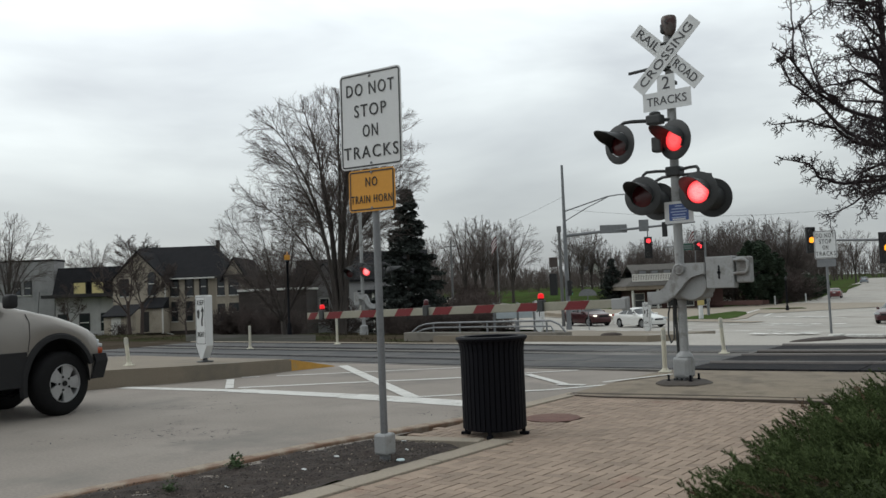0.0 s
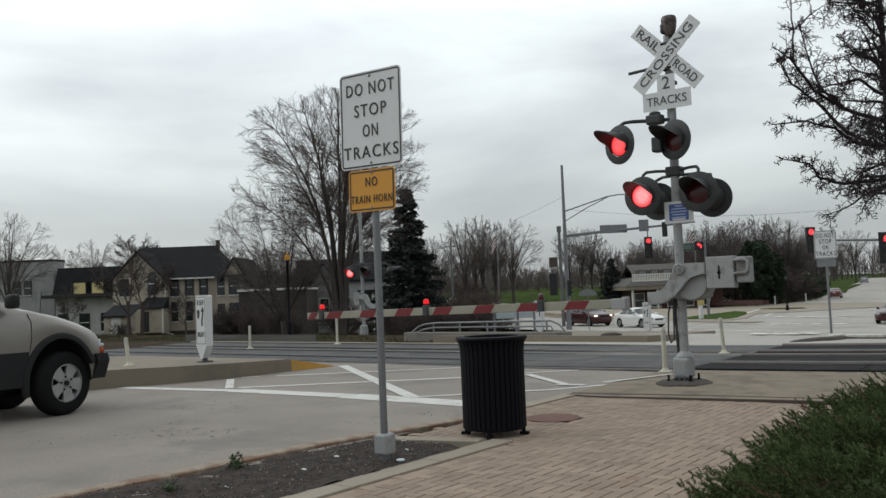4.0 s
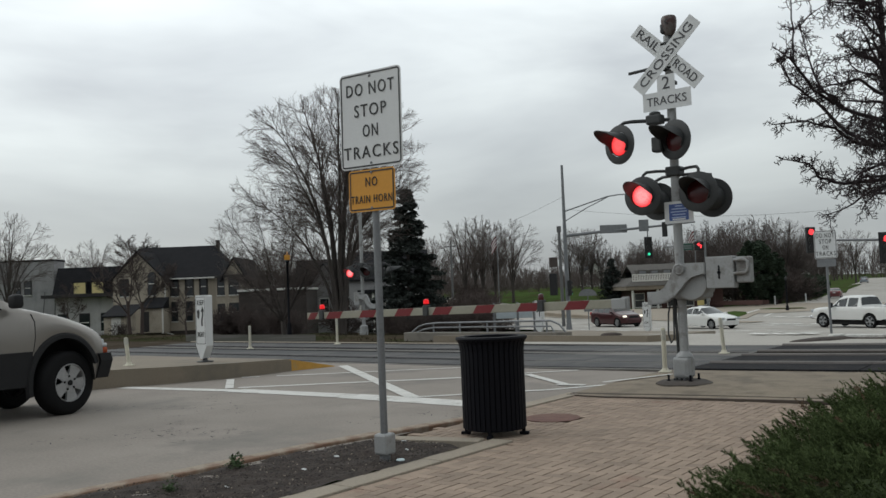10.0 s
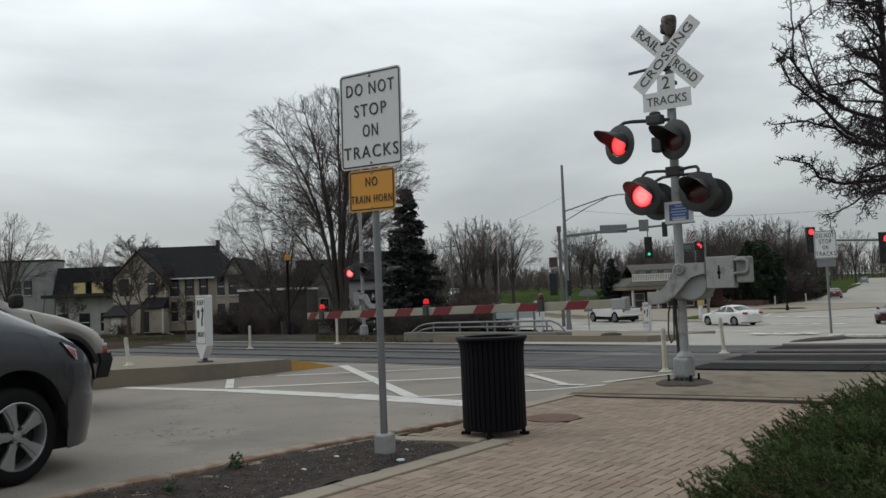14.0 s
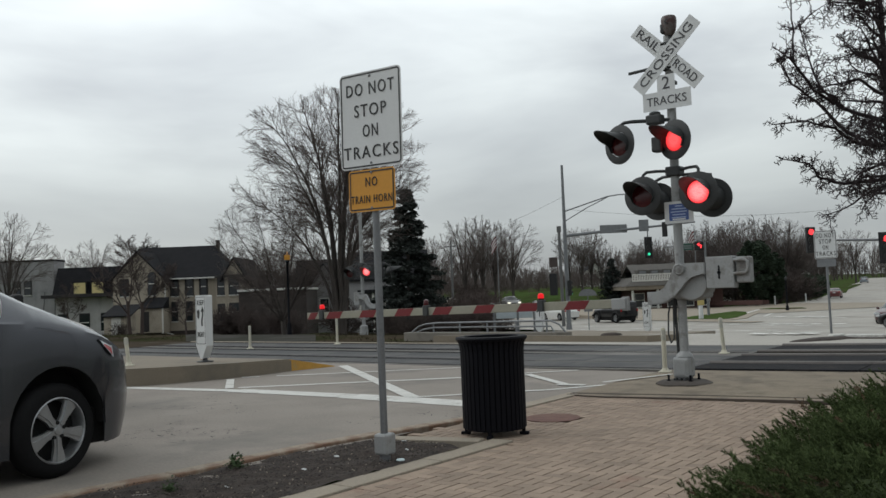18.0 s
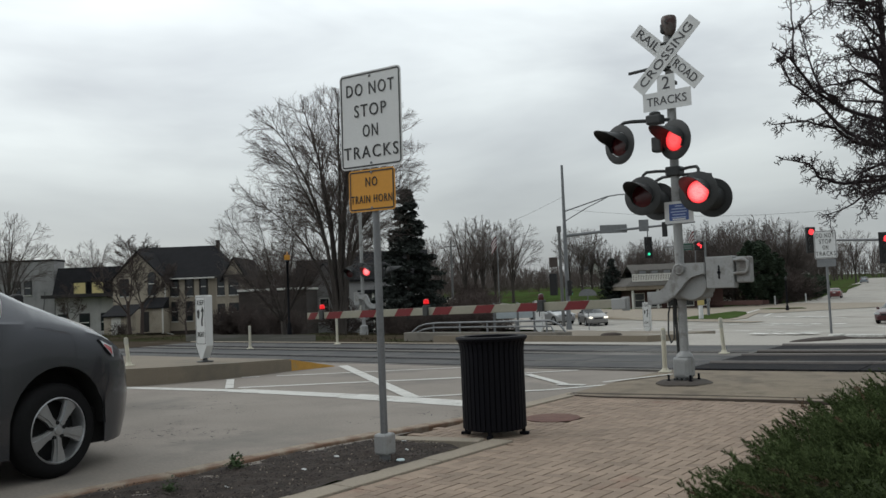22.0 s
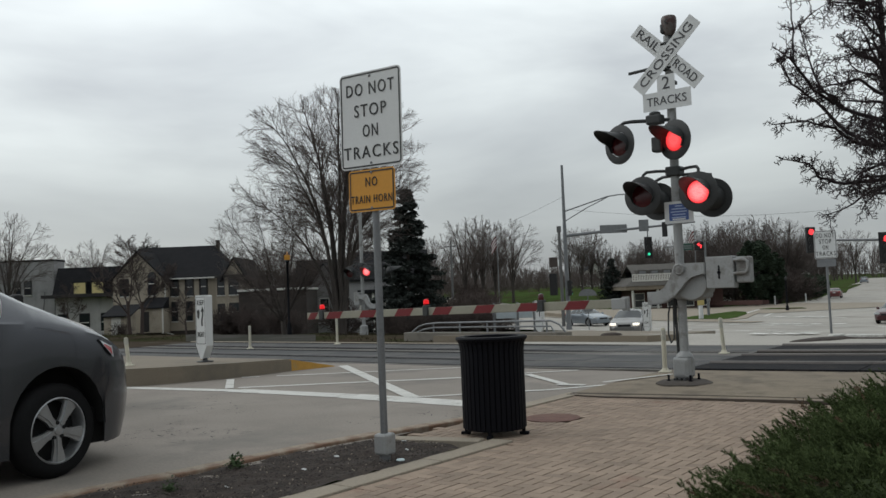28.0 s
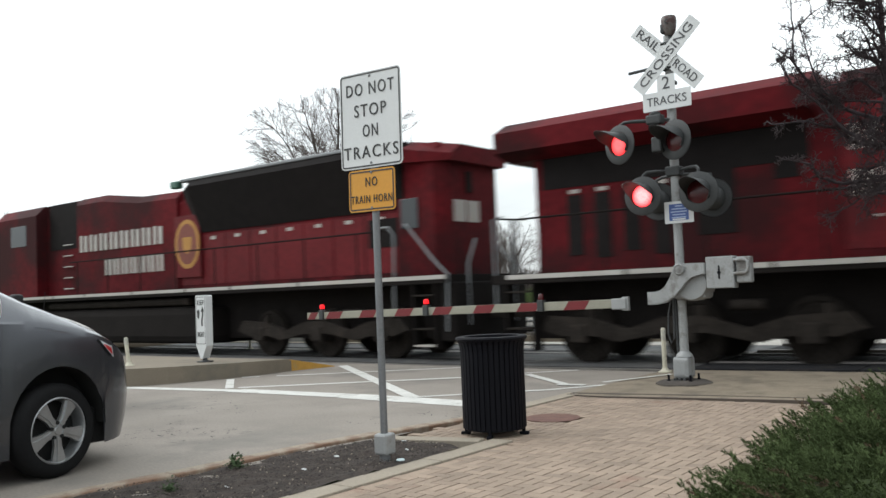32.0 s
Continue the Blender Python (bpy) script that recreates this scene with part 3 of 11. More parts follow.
def build_signal():
    th = thing("crossing_signal", "silver railroad crossing signal mast with flashing red lights and lowered gate", "crossing signal", (-4.6, 11.0, 0))
    bm = bmesh.new()
    lathe(bm, [(0.37, 0.0), (0.36, 0.025), (0.30, 0.045), (0.05, 0.05)], 40)
    for v in bm.verts:
        v.co *= 1 + 0.14 * noise.noise(v.co * 5)
    part("foundation", bm, mat("dark_grit", (0.06, 0.05, 0.043), 1.0, var=0.4, scale=10, fine=60, bump=0.8), th, "dark gritty footing", True, pose(0.03, -0.11, 0.025))
    bm = bmesh.new()
    box(bm, -0.125, 0.095, -0.12, 0.12, 0.10, 0.375, 0.03)
    base = part("base_box", bm, M_ALU, th, "scuffed silver base box")
    bm = bmesh.new()
    box(bm, -0.085, 0.055, -0.126, -0.118, 0.14, 0.33, 0.004)
    part("cover_plate", bm, M_ALU, base)
    for x in (-0.09, -0.03, 0.04):
        bm = bmesh.new()
        box(bm, x - 0.022, x + 0.022, -0.15, 0.11, 0.045, 0.105, 0.012)
        part("base_foot", bm, M_DARK, base, "dark greasy casting foot")
    for sx in (-1, 1):
        for sy in (-1, 1):
            bm = bmesh.new()
            tube(bm, [(0, 0, 0.03), (0, 0, 0.14)], 0.016, 8)
            tube(bm, [(0, 0, 0.05), (0, 0, 0.075)], 0.03, 6)
            part("anchor_bolt", bm, M_BLACK, th, place=pose(sx * 0.15 - 0.01, sy * 0.14 - 0.04, 0.01))
    bm = bmesh.new()
    lathe(bm, [(0.11, 0.38), (0.10, 0.41), (0.062, 0.45), (0.06, 0.60), (0.06, 4.70), (0.02, 4.71)], 20)
    part("mast", bm, M_ALU, th, "silver painted steel mast", True)
    # wiring on the mast
    bm = bmesh.new()
    tube(bm, [(-0.10, -0.05, 1.25), (-0.17, -0.06, 0.95), (-0.18, -0.07, 0.68), (-0.14, -0.08, 0.56), (-0.10, -0.07, 0.62), (-0.09, -0.06, 1.2)], 0.012, 8)
    part("cable", bm, M_DARK, th, "", True)
    bm = bmesh.new()
    tube(bm, [(-0.075, -0.03, 1.3), (-0.08, -0.03, 0.9), (-0.07, -0.03, 0.4)], 0.02, 8)
    part("conduit", bm, M_DARK, th, "", True)
    # bell on top
    bm = bmesh.new()
    lathe(bm, [(0.045, -0.15), (0.062, -0.135), (0.085, -0.08), (0.098, -0.02), (0.104, 0.045), (0.102, 0.09), (0.086, 0.118), (0.052, 0.13), (0.018, 0.122), (0.01, 0.105)], 24)
    bell = part("bell", bm, mat("weathered_bell", (0.12, 0.105, 0.10), 0.55, 0.3, var=0.45, scale=14, stain=(0.06, 0.03, 0.028), stain_at=0.5), th, "weathered grey warning bell", True, pose(0.035, -0.02, 4.84))
    bm = bmesh.new()
    box(bm, -0.105, -0.05, -0.075, 0.075, -0.11, 0.02, 0.02)
    part("bell_striker", bm, M_DARK, bell, "dark striker housing", True)
    bm = bmesh.new()
    tube(bm, [(0.012 + 0.026 * math.cos(radians(a)), -0.102, 0.03 + 0.03 * math.sin(radians(a))) for a in range(40, 330, 40)], 0.007, 6)
    part("bell_boss", bm, M_DARK, bell, "", True)
    bm = bmesh.new()
    tube(bm, [(0, 0, -0.18), (0, 0, -0.10)], 0.04, 10)
    part("bell_bracket", bm, M_DARK, bell, "", True)
    blade(th, "crossbuck_blade", 1.23, 0.205, 45.5, -0.10, (("RAIL", -0.36, 0.40), ("ROAD", 0.35, 0.40)))
    blade(th, "crossbuck_blade", 1.19, 0.205, -44, -0.115, (("CROSSING", 0.0, 1.02),))
    for z in (4.25, 4.58, 3.84, 4.06):
        bm = bmesh.new()
        box(bm, -0.075, 0.075, -0.1, 0.07, z - 0.025, z + 0.025, 0.008)
        part("clamp", bm, M_DARK, th)
    # side bar behind the crossbuck
    bm = bmesh.new()
    tube(bm, [(0, 0, 4.30), (-0.28, -0.02, 4.30), (-0.58, -0.03, 4.285)], 0.022, 8)
    part("side_bar", bm, M_DARK, th, "", True)
    bm = bmesh.new()
    slab(bm, [(-0.34, -0.13), (0.34, -0.13), (0.34, 0.12), (0.125, 0.12), (0.125, 0.34), (-0.125, 0.34), (-0.125, 0.12), (-0.34, 0.12)], 0, 0.005)
    plate = part("track_count_sign", bm, M_WHITE, th, "white inverted T plate reading 2 TRACKS", False, pose(-0.015, -0.11, 3.82))
    letters("lettering", "2", 0.24, M_SIGNGREY, plate, pose(0, -0.003, 0.22))
    letters("lettering", "TRACKS", 0.16, M_SIGNGREY, plate, pose(0, -0.003, -0.01), 0.56)
    # upper arm and its two lights
    bm = bmesh.new()
    tube(bm, [(0.02, -0.02, 3.56), (-0.2, -0.12, 3.56), (-0.5, -0.2, 3.58)], 0.026, 10)
    tube(bm, [(-0.5, -0.2, 3.58), (-0.6, -0.22, 3.575), (-0.66, -0.23, 3.54), (-0.665, -0.235, 3.47)], 0.024, 10)
    part("light_arm", bm, M_DARK, th, "", True)
    bm = bmesh.new()
    box(bm, -0.29, -0.07, -0.22, -0.06, 3.50, 3.63, 0.025)
    jb = part("junction_box", bm, M_DARK, th)
    bm = bmesh.new()
    lathe(bm, [(0.075, 3.63), (0.075, 3.66), (0.05, 3.672), (0.01, 3.675)], 16, Matrix.Translation((-0.18, -0.14, 0)))
    part("box_lid", bm, M_DARK, jb, "", True)
    flasher(th, -0.65, -0.28, 3.275, -18, r=0.27, phase=FLASH_B)
    flasher(th, 0.14, -0.28, 3.235, -18, r=0.265, phase=FLASH_A,
            bracket=[(0.0, 0, 3.5), (0.09, -0.15, 3.52), (0.12, -0.24, 3.46)])
    bm = bmesh.new()
    box(bm, -0.17, -0.03, -0.34, -0.20, 3.10, 3.30, 0.02)
    part("terminal_box", bm, M_DARK, th)
    # lower pair, front and back
    for x, ph, z in ((-0.35, FLASH_B, 2.54), (0.42, FLASH_A, 2.52)):
        flasher(th, x, -0.28, z, 0, r=0.262, hot=True, phase=ph,
                bracket=[(0, 0, 2.86), (x * 0.6, -0.12, 2.87), (x * 0.9, -0.2, 2.86), (x, -0.24, 2.82), (x, -0.25, 2.76)])
    for x, z in ((-0.38, 2.50), (0.40, 2.48)):
        flasher(th, x, 0.28, z, 180, r=0.262,
                bracket=[(0, 0, 2.80), (x * 0.6, 0.12, 2.81), (x, 0.24, 2.79), (x, 0.26, 2.70)])
    bm = bmesh.new()
    box(bm, -0.10, 0.10, -0.10, 0.10, 2.79, 2.92, 0.02)
    part("crossarm_hub", bm, M_DARK, th)
    # notice plate with unreadable rows
    bm = bmesh.new()
    slab(bm, rounded(0.40, 0.29, 0.015), 0, 0.004)
    nt = part("notice_plate", bm, M_WHITE, th, "small white plate with a blue panel", False, pose(0.076, -0.12, 2.295))
    bm = bmesh.new()
    slab(bm, rounded(0.27, 0.22, 0.006), -0.002, 0)
    panel = part("blue_panel", bm, M_BLUE, nt)
    for k, w in enumerate((0.10, 0.2, 0.22, 0.18, 0.2)):
        bm = bmesh.new()
        box(bm, -w / 2, w / 2, -0.004, -0.001, 0.075 - k * 0.038, 0.083 - k * 0.038 + 0.006)
        part("writing_bar", bm, mat("pale_blue_ink", (0.35, 0.42, 0.6), 0.6, var=0) if k == 0 else bpy.data.materials["pale_blue_ink"], nt)
    bm = bmesh.new()
    box(bm, -0.09, 0.09, -0.004, -0.001, -0.104, -0.085)
    part("writing_bar", bm, M_WHITE, nt)
    # gate mechanism
    bm = bmesh.new()
    lathe(bm, [(0.21, -0.16), (0.23, -0.13), (0.23, 0.13), (0.21, 0.16), (0.05, 0.165)], 28, Matrix.Translation((0.21, -0.02, 1.345)) @ Matrix.Rotation(radians(90), 4, "X"))
    box(bm, -0.06, 0.40, -0.16, 0.14, 1.14, 1.40, 0.05)
    part("gate_motor_case", bm, M_ALU, th, "grey cast gate motor case", True)
    bm = bmesh.new()
    slab(bm, swan_neck(), -0.03, 0.03)
    bmesh.ops.bevel(bm, geom=[e for e in bm.edges if abs(e.verts[0].co.y - e.verts[1].co.y) < 1e-5], offset=0.012, segments=2, affect="EDGES")
    neck = part("arm_casting", bm, M_ALU, th, "silver swan-neck gate arm casting", True, pose(0.10, -0.235, 1.535))
    bm = bmesh.new()
    lathe(bm, [(0.075, 0.0), (0.075, 0.03), (0.06, 0.04), (0.052, 0.03), (0.03, 0.03), (0.028, 0.045), (0.005, 0.047)], 20, Matrix.Translation((0, -0.03, 0)) @ Matrix.Rotation(radians(90), 4, "X"))
    part("pivot_cap", bm, M_ALU, neck, "", True)
    bm = bmesh.new()
    box(bm, 0.0, 0.36, -0.04, 0.12, -0.20, 0.205, 0.012)
    cw = part("gear_box", bm, M_ALU, th, "square silver gear box", False, pose(0.45, -0.22, 1.47))
    bm = bmesh.new()
    for z0, z1 in ((-0.08, -0.005), (0.02, 0.09)):
        box(bm, 0.162, 0.182, -0.05, -0.038, z0, z1, 0.004)
    tube(bm, [(0.172, -0.06, 0.0), (0.172, -0.04, 0.0)], 0.02, 10)
    part("latch", bm, M_BLACK, cw)
    bm = bmesh.new()
    box(bm, 0.37, 0.56, 0.0, 0.13, -0.14, 0.19, 0.02)
    part("counterweight", bm, M_ALU, th, "", False, pose(0.45, -0.22, 1.47))
    bm = bmesh.new()
    tube(bm, [(0.36, -0.03, 0.15), (0.50, -0.03, 0.15), (0.535, -0.03, 0.12), (0.535, -0.03, 0.02), (0.50, -0.03, -0.02), (0.36, -0.03, -0.02)], 0.02, 10)
    part("handle", bm, M_ALU, th, "", True, pose(0.45, -0.22, 1.47))
    # the arm
    bm = bmesh.new()
    box(bm, -0.55, -0.33, -0.05, 0.05, -0.08, 0.07, 0.012)
    box(bm, -0.40, -0.30, -0.03, 0.03, -0.1, 0.09, 0.01)
    tip = (-11.63 + 4.6, -0.2, 1.018)
    root = (-5.295 + 4.6, -0.2, 1.108)
    slope = math.degrees(math.atan2(root[2] - tip[2], root[0] - tip[0]))
    hold = part("arm_holder", bm, M_ALU, th, "", False, pose(root[0] + 0.33, -0.2, 1.113, 0, -slope, 0))
    L = root[0] - tip[0]
    bm = bmesh.new()
    box(bm, -L, 0, -0.02, 0.02, -0.062, 0.062, 0.008)
    arm = part("gate_arm", bm, mat("cream_sheeting", (0.25, 0.24, 0.19), 0.6, var=0.12, scale=4, stain=(0.25, 0.23, 0.19), stain_at=0.62), th,
               "lowered gate arm with slanted red and white stripes", False, pose(root[0], root[1], root[2], 0, -slope, 0))
    k = 0
    x = -0.02
    while x > -L + 0.1:
        x1 = max(x - 0.43 if k else x - 0.16, -L + 0.2)
        bm = bmesh.new()
        slab(bm, [(x1, -0.061), (x - 0.09, -0.061), (x, 0.061), (x1 + 0.09, 0.061)], -0.0235, 0.0235)
        part("red_stripe", bm, M_REDTAPE, arm)
        x = x1 - 0.38
        k += 1
    for px, ph in ((-11.242, STEADY), (-8.832, ARM_B), (-6.659, ARM_A)):
        fx = px + 4.6 - root[0]
        bm = bmesh.new()
        box(bm, fx - 0.05, fx + 0.05, -0.06, 0.05, -0.07, 0.10, 0.012)
        part("lamp_bracket", bm, M_DARK, arm)
        arm_lamp(arm, fx, -0.01, 0.12, ph)


build_signal()


def build_far_signal():
    """The same kind of signal beyond the tracks, for the other way."""
    z0 = ground_z(-22.2, 23.3)
    th = thing("crossing_signal", "distant crossing signal mast with red lights beyond the tracks", "crossing signal", (-22.1, 23.3, z0 - 0.1))
    bm = bmesh.new()
    lathe(bm, [(0.16, 0.0), (0.15, 0.4), (0.065, 0.45), (0.06, 4.6), (0.02, 4.62)], 14)
    part("mast", bm, M_ALU, th, "", True)
    bm = bmesh.new()
    box(bm, -0.28, -0.02, -0.2, 0.1, 1.18, 1.66, 0.02)
    part("gear_box", bm, M_ALU, th)
    bm = bmesh.new()
    slab(bm, [(-(x), z) for x, z in swan_neck()], -0.03, 0.03)
    part("arm_casting", bm, M_ALU, th, "", False, pose(0.34, -0.2, 1.5))
    bm = bmesh.new()
    box(bm, -0.1, 0.1, -0.1, 0.1, 2.6, 2.75, 0.02)
    part("crossarm_hub", bm, M_DARK, th)
    flasher(th, -0.42, -0.2, 2.38, 20, hot=True, phase=FLASH_B, bracket=[(0, 0, 2.68), (-0.3, -0.1, 2.7), (-0.42, -0.18, 2.62)])
    flasher(th, 0.42, -0.2, 2.40, 20, hot=True, phase=FLASH_A, bracket=[(0, 0, 2.68), (0.3, -0.1, 2.7), (0.42, -0.18, 2.62)])
    flasher(th, 0.55, 0.3, 2.40, 200, bracket=[(0, 0, 2.68), (0.3, 0.2, 2.7), (0.5, 0.28, 2.6)])
    flasher(th, 1.15, 0.3, 2.40, 130, bracket=[(0.5, 0.25, 2.68), (0.9, 0.28, 2.7), (1.12, 0.28, 2.6)])


build_far_signal()

# ---- warning sign on its post ----


def text_rows(parent, rows, ink):
    for text, z, size, w in rows:
        letters("lettering", text, size, ink, parent, pose(0, -0.0035, z), w, space=1.22)


def sign_plate(th, w, h, r, z, y, face, ink, label, border=0.012, inset=0.012, name="sign_plate", x=0.0):
    bm = bmesh.new()
    slab(bm, rounded(w, h, r), 0, 0.004)
    p = part(name, bm, face, th, label, False, pose(x, y, z))
    # border ring
    bm = bmesh.new()
    a = rounded(w - 2 * inset, h - 2 * inset, max(0.005, r - inset))
    b = rounded(w - 2 * inset - 2 * border, h - 2 * inset - 2 * border, max(0.004, r - inset - border))
    va = [bm.verts.new((x0, -0.0025, z0)) for x0, z0 in a]
    vb = [bm.verts.new((x0, -0.0025, z0)) for x0, z0 in b]
    vc = [bm.verts.new((x0, -0.0005, z0)) for x0, z0 in a]
    n = len(va)
    for i in range(n):
        j = (i + 1) % n
        bm.faces.new((va[i], va[j], vb[j], vb[i]))
        bm.faces.new((vc[i], vc[j], va[j], va[i]))
    part("border", bm, ink, p)
    return p


def build_warning_sign():
    th = thing("warning_sign", "white DO NOT STOP sign above an orange plate on steel post", "road sign", pose(-4.745, 5.17, 0, 0, 0.6, 3.5))
    bm = bmesh.new()
    tube(bm, [(0.0, 0.03, 0.0), (-0.02, 0.03, 1.6), (-0.04, 0.03, 3.12)], 0.03, 14)
    part("post", bm, M_GALV, th, "galvanised steel tube post", True)
    bm = bmesh.new()
    box(bm, -0.065, 0.065, -0.035, 0.10, 0.07, 0.24, 0.02)
    part("post_sleeve", bm, M_ALU, th, "silver anchor sleeve")
    bm = bmesh.new()
    tube(bm, [(0, 0.03, -0.02), (0, 0.03, 0.08)], 0.045, 12)
    part("post_foot", bm, M_GALV, th, "", True)
    big = sign_plate(th, 0.645, 0.80, 0.04, 2.80, -0.012, M_WHITE, M_SIGNINK, "white plate with black border and lettering", x=-0.025)
    text_rows(big, (("DO NOT", 0.252, 0.146, 0.50), ("STOP", 0.074, 0.146, 0.335), ("ON", -0.097, 0.146, 0.16), ("TRACKS", -0.272, 0.146, 0.57)), M_SIGNINK)
    small = sign_plate(th, 0.485, 0.345, 0.03, 2.215, -0.012, M_ORANGE, M_SIGNINK, "orange plate reading NO TRAIN HORN", x=-0.03)
    text_rows(small, (("NO", 0.066, 0.108, 0.122), ("TRAIN HORN", -0.074, 0.092, 0.43)), M_SIGNINK)
    for p, zs in ((big, (0.36, -0.36)), (small, (0.145, -0.145))):
        for z in zs:
            bm = bmesh.new()
            lathe(bm, [(0.011, 0.0), (0.011, 0.004), (0.004, 0.007)], 10, pose(0, -0.001, z, 90, 0, 0))
            part("bolt", bm, M_GALV, p)
    for z in (2.46, 3.14, 2.36, 2.12):
        bm = bmesh.new()
        box(bm, -0.06, 0.06, -0.008, 0.065, z - 0.012, z + 0.012, 0.004)
        part("bracket", bm, M_GALV, th, place=pose(-0.03, 0, 0))


build_warning_sign()

# ---- litter bin ----


def build_bin():
    th = thing("litter_bin", "black slatted steel litter bin on short feet", "litter bin", (-4.72, 6.72, 0.0))
    bm = bmesh.new()
    lathe(bm, [(0.25, 0.07), (0.262, 0.075), (0.262, 0.86), (0.30, 0.905), (0.29, 0.905), (0.245, 0.85), (0.245, 0.09), (0.02, 0.09)], 40)
    part("liner", bm, M_BLACK, th, "dark plastic liner", True)
    bm = bmesh.new()
    lathe(bm, [(0.30, 0.885), (0.335, 0.895), (0.342, 0.91), (0.335, 0.925), (0.30, 0.93), (0.262, 0.925), (0.262, 0.90)], 48)
    part("rim", bm, M_BLACK, th, "rolled steel rim", True)
    for z in (0.08, 0.47, 0.80):
        bm = bmesh.new()
        lathe(bm, [(0.270, z - 0.02), (0.282, z - 0.02), (0.282, z + 0.02), (0.270, z + 0.02)], 48)
        part("band", bm, M_BLACK, th, "", True)
    bm = bmesh.new()
    prof = [(0.300, 0.075), (0.300, 0.70), (0.302, 0.80), (0.312, 0.86), (0.335, 0.905)]
    n = len(prof)
    a = [bm.verts.new((r, -0.0195, z)) for r, z in prof]
    b = [bm.verts.new((r, 0.0195, z)) for r, z in prof]
    c = [bm.verts.new((r - 0.008, -0.0195, z)) for r, z in prof]
    d = [bm.verts.new((r - 0.008, 0.0195, z)) for r, z in prof]
    for i in range(n - 1):
        bm.faces.new((a[i], b[i], b[i + 1], a[i + 1]))
        bm.faces.new((c[i], c[i + 1], d[i + 1], d[i]))
        bm.faces.new((a[i], a[i + 1], c[i + 1], c[i]))
        bm.faces.new((b[i], d[i], d[i + 1], b[i + 1]))
    bm.faces.new((a[0], c[0], d[0], b[0]))
    bm.faces.new((a[-1], b[-1], d[-1], c[-1]))
    first = part("slat", bm, M_BLACK, th)
    for i in range(1, 38):
        again("slat", first, th, pose(0, 0, 0, 0, 0, i * 360 / 38))
    foot = None
    for k in range(4):
        ang = 25 + 90 * k
        m = pose(0, 0, 0, 0, 0, ang)
        if foot is None:
            bm = bmesh.new()
            box(bm, 0.235, 0.325, -0.025, 0.025, 0.0, 0.03, 0.008)
            box(bm, 0.26, 0.29, -0.015, 0.015, 0.02, 0.10, 0.004)
            foot = part("foot", bm, M_BLACK, th, place=m)
        else:
            again("foot", foot, th, m)


build_bin()

# ---- delineator posts and keep-right signs ----
M_POST = mat("cream_plastic", (0.48, 0.45, 0.36), 0.6, var=0.12, scale=6, stain=(0.45, 0.42, 0.32), stain_at=0.62)


def delineator(x, y, z, hgt, lean_x=0.0, lean_y=0.0, label="cream flexible delineator post on a round foot"):
    th = thing("delineator_post", label, "bollard", pose(x, y, z), "delineator posts")
    lx, ly = lean_x, lean_y
    bm = bmesh.new()
    tube(bm, [(0, 0, 0.02), (lx * 0.5, ly * 0.5, hgt * 0.5), (lx, ly, hgt - 0.02), (lx, ly, hgt)], [0.034, 0.034, 0.034, 0.026], 14)
    post = part("post", bm, M_POST, th, "", True)
    for k in (0.78, 0.9):
        bm = bmesh.new()
        tube(bm, [(lx * k, ly * k, hgt * k - 0.035), (lx * k, ly * k, hgt * k + 0.035)], 0.0355, 14)
        part("reflective_band", bm, M_SIGNBAND, post, "", True)
    bm = bmesh.new()
    lathe(bm, [(0.10, 0.0), (0.10, 0.018), (0.06, 0.03), (0.045, 0.06), (0.036, 0.07)], 18)
    part("foot", bm, M_POST, th, "", True)


M_SIGNBAND = mat("grey_band", (0.42, 0.41, 0.36), 0.4, var=0.1)
delineator(-5.41, 12.18, lift(-5.41, 12.18), 0.665)
delineator(-5.77, 15.62, lift(-5.77, 15.62), 0.66, -0.035, -0.02)
delineator(-13.75, 8.5, 0.28, 0.50, -0.09, 0.0, "leaning cream delineator post on the median")
delineator(-18.96, 15.42, 0.004, 0.64)
delineator(-17.44, 17.28, 0.004, 0.74)


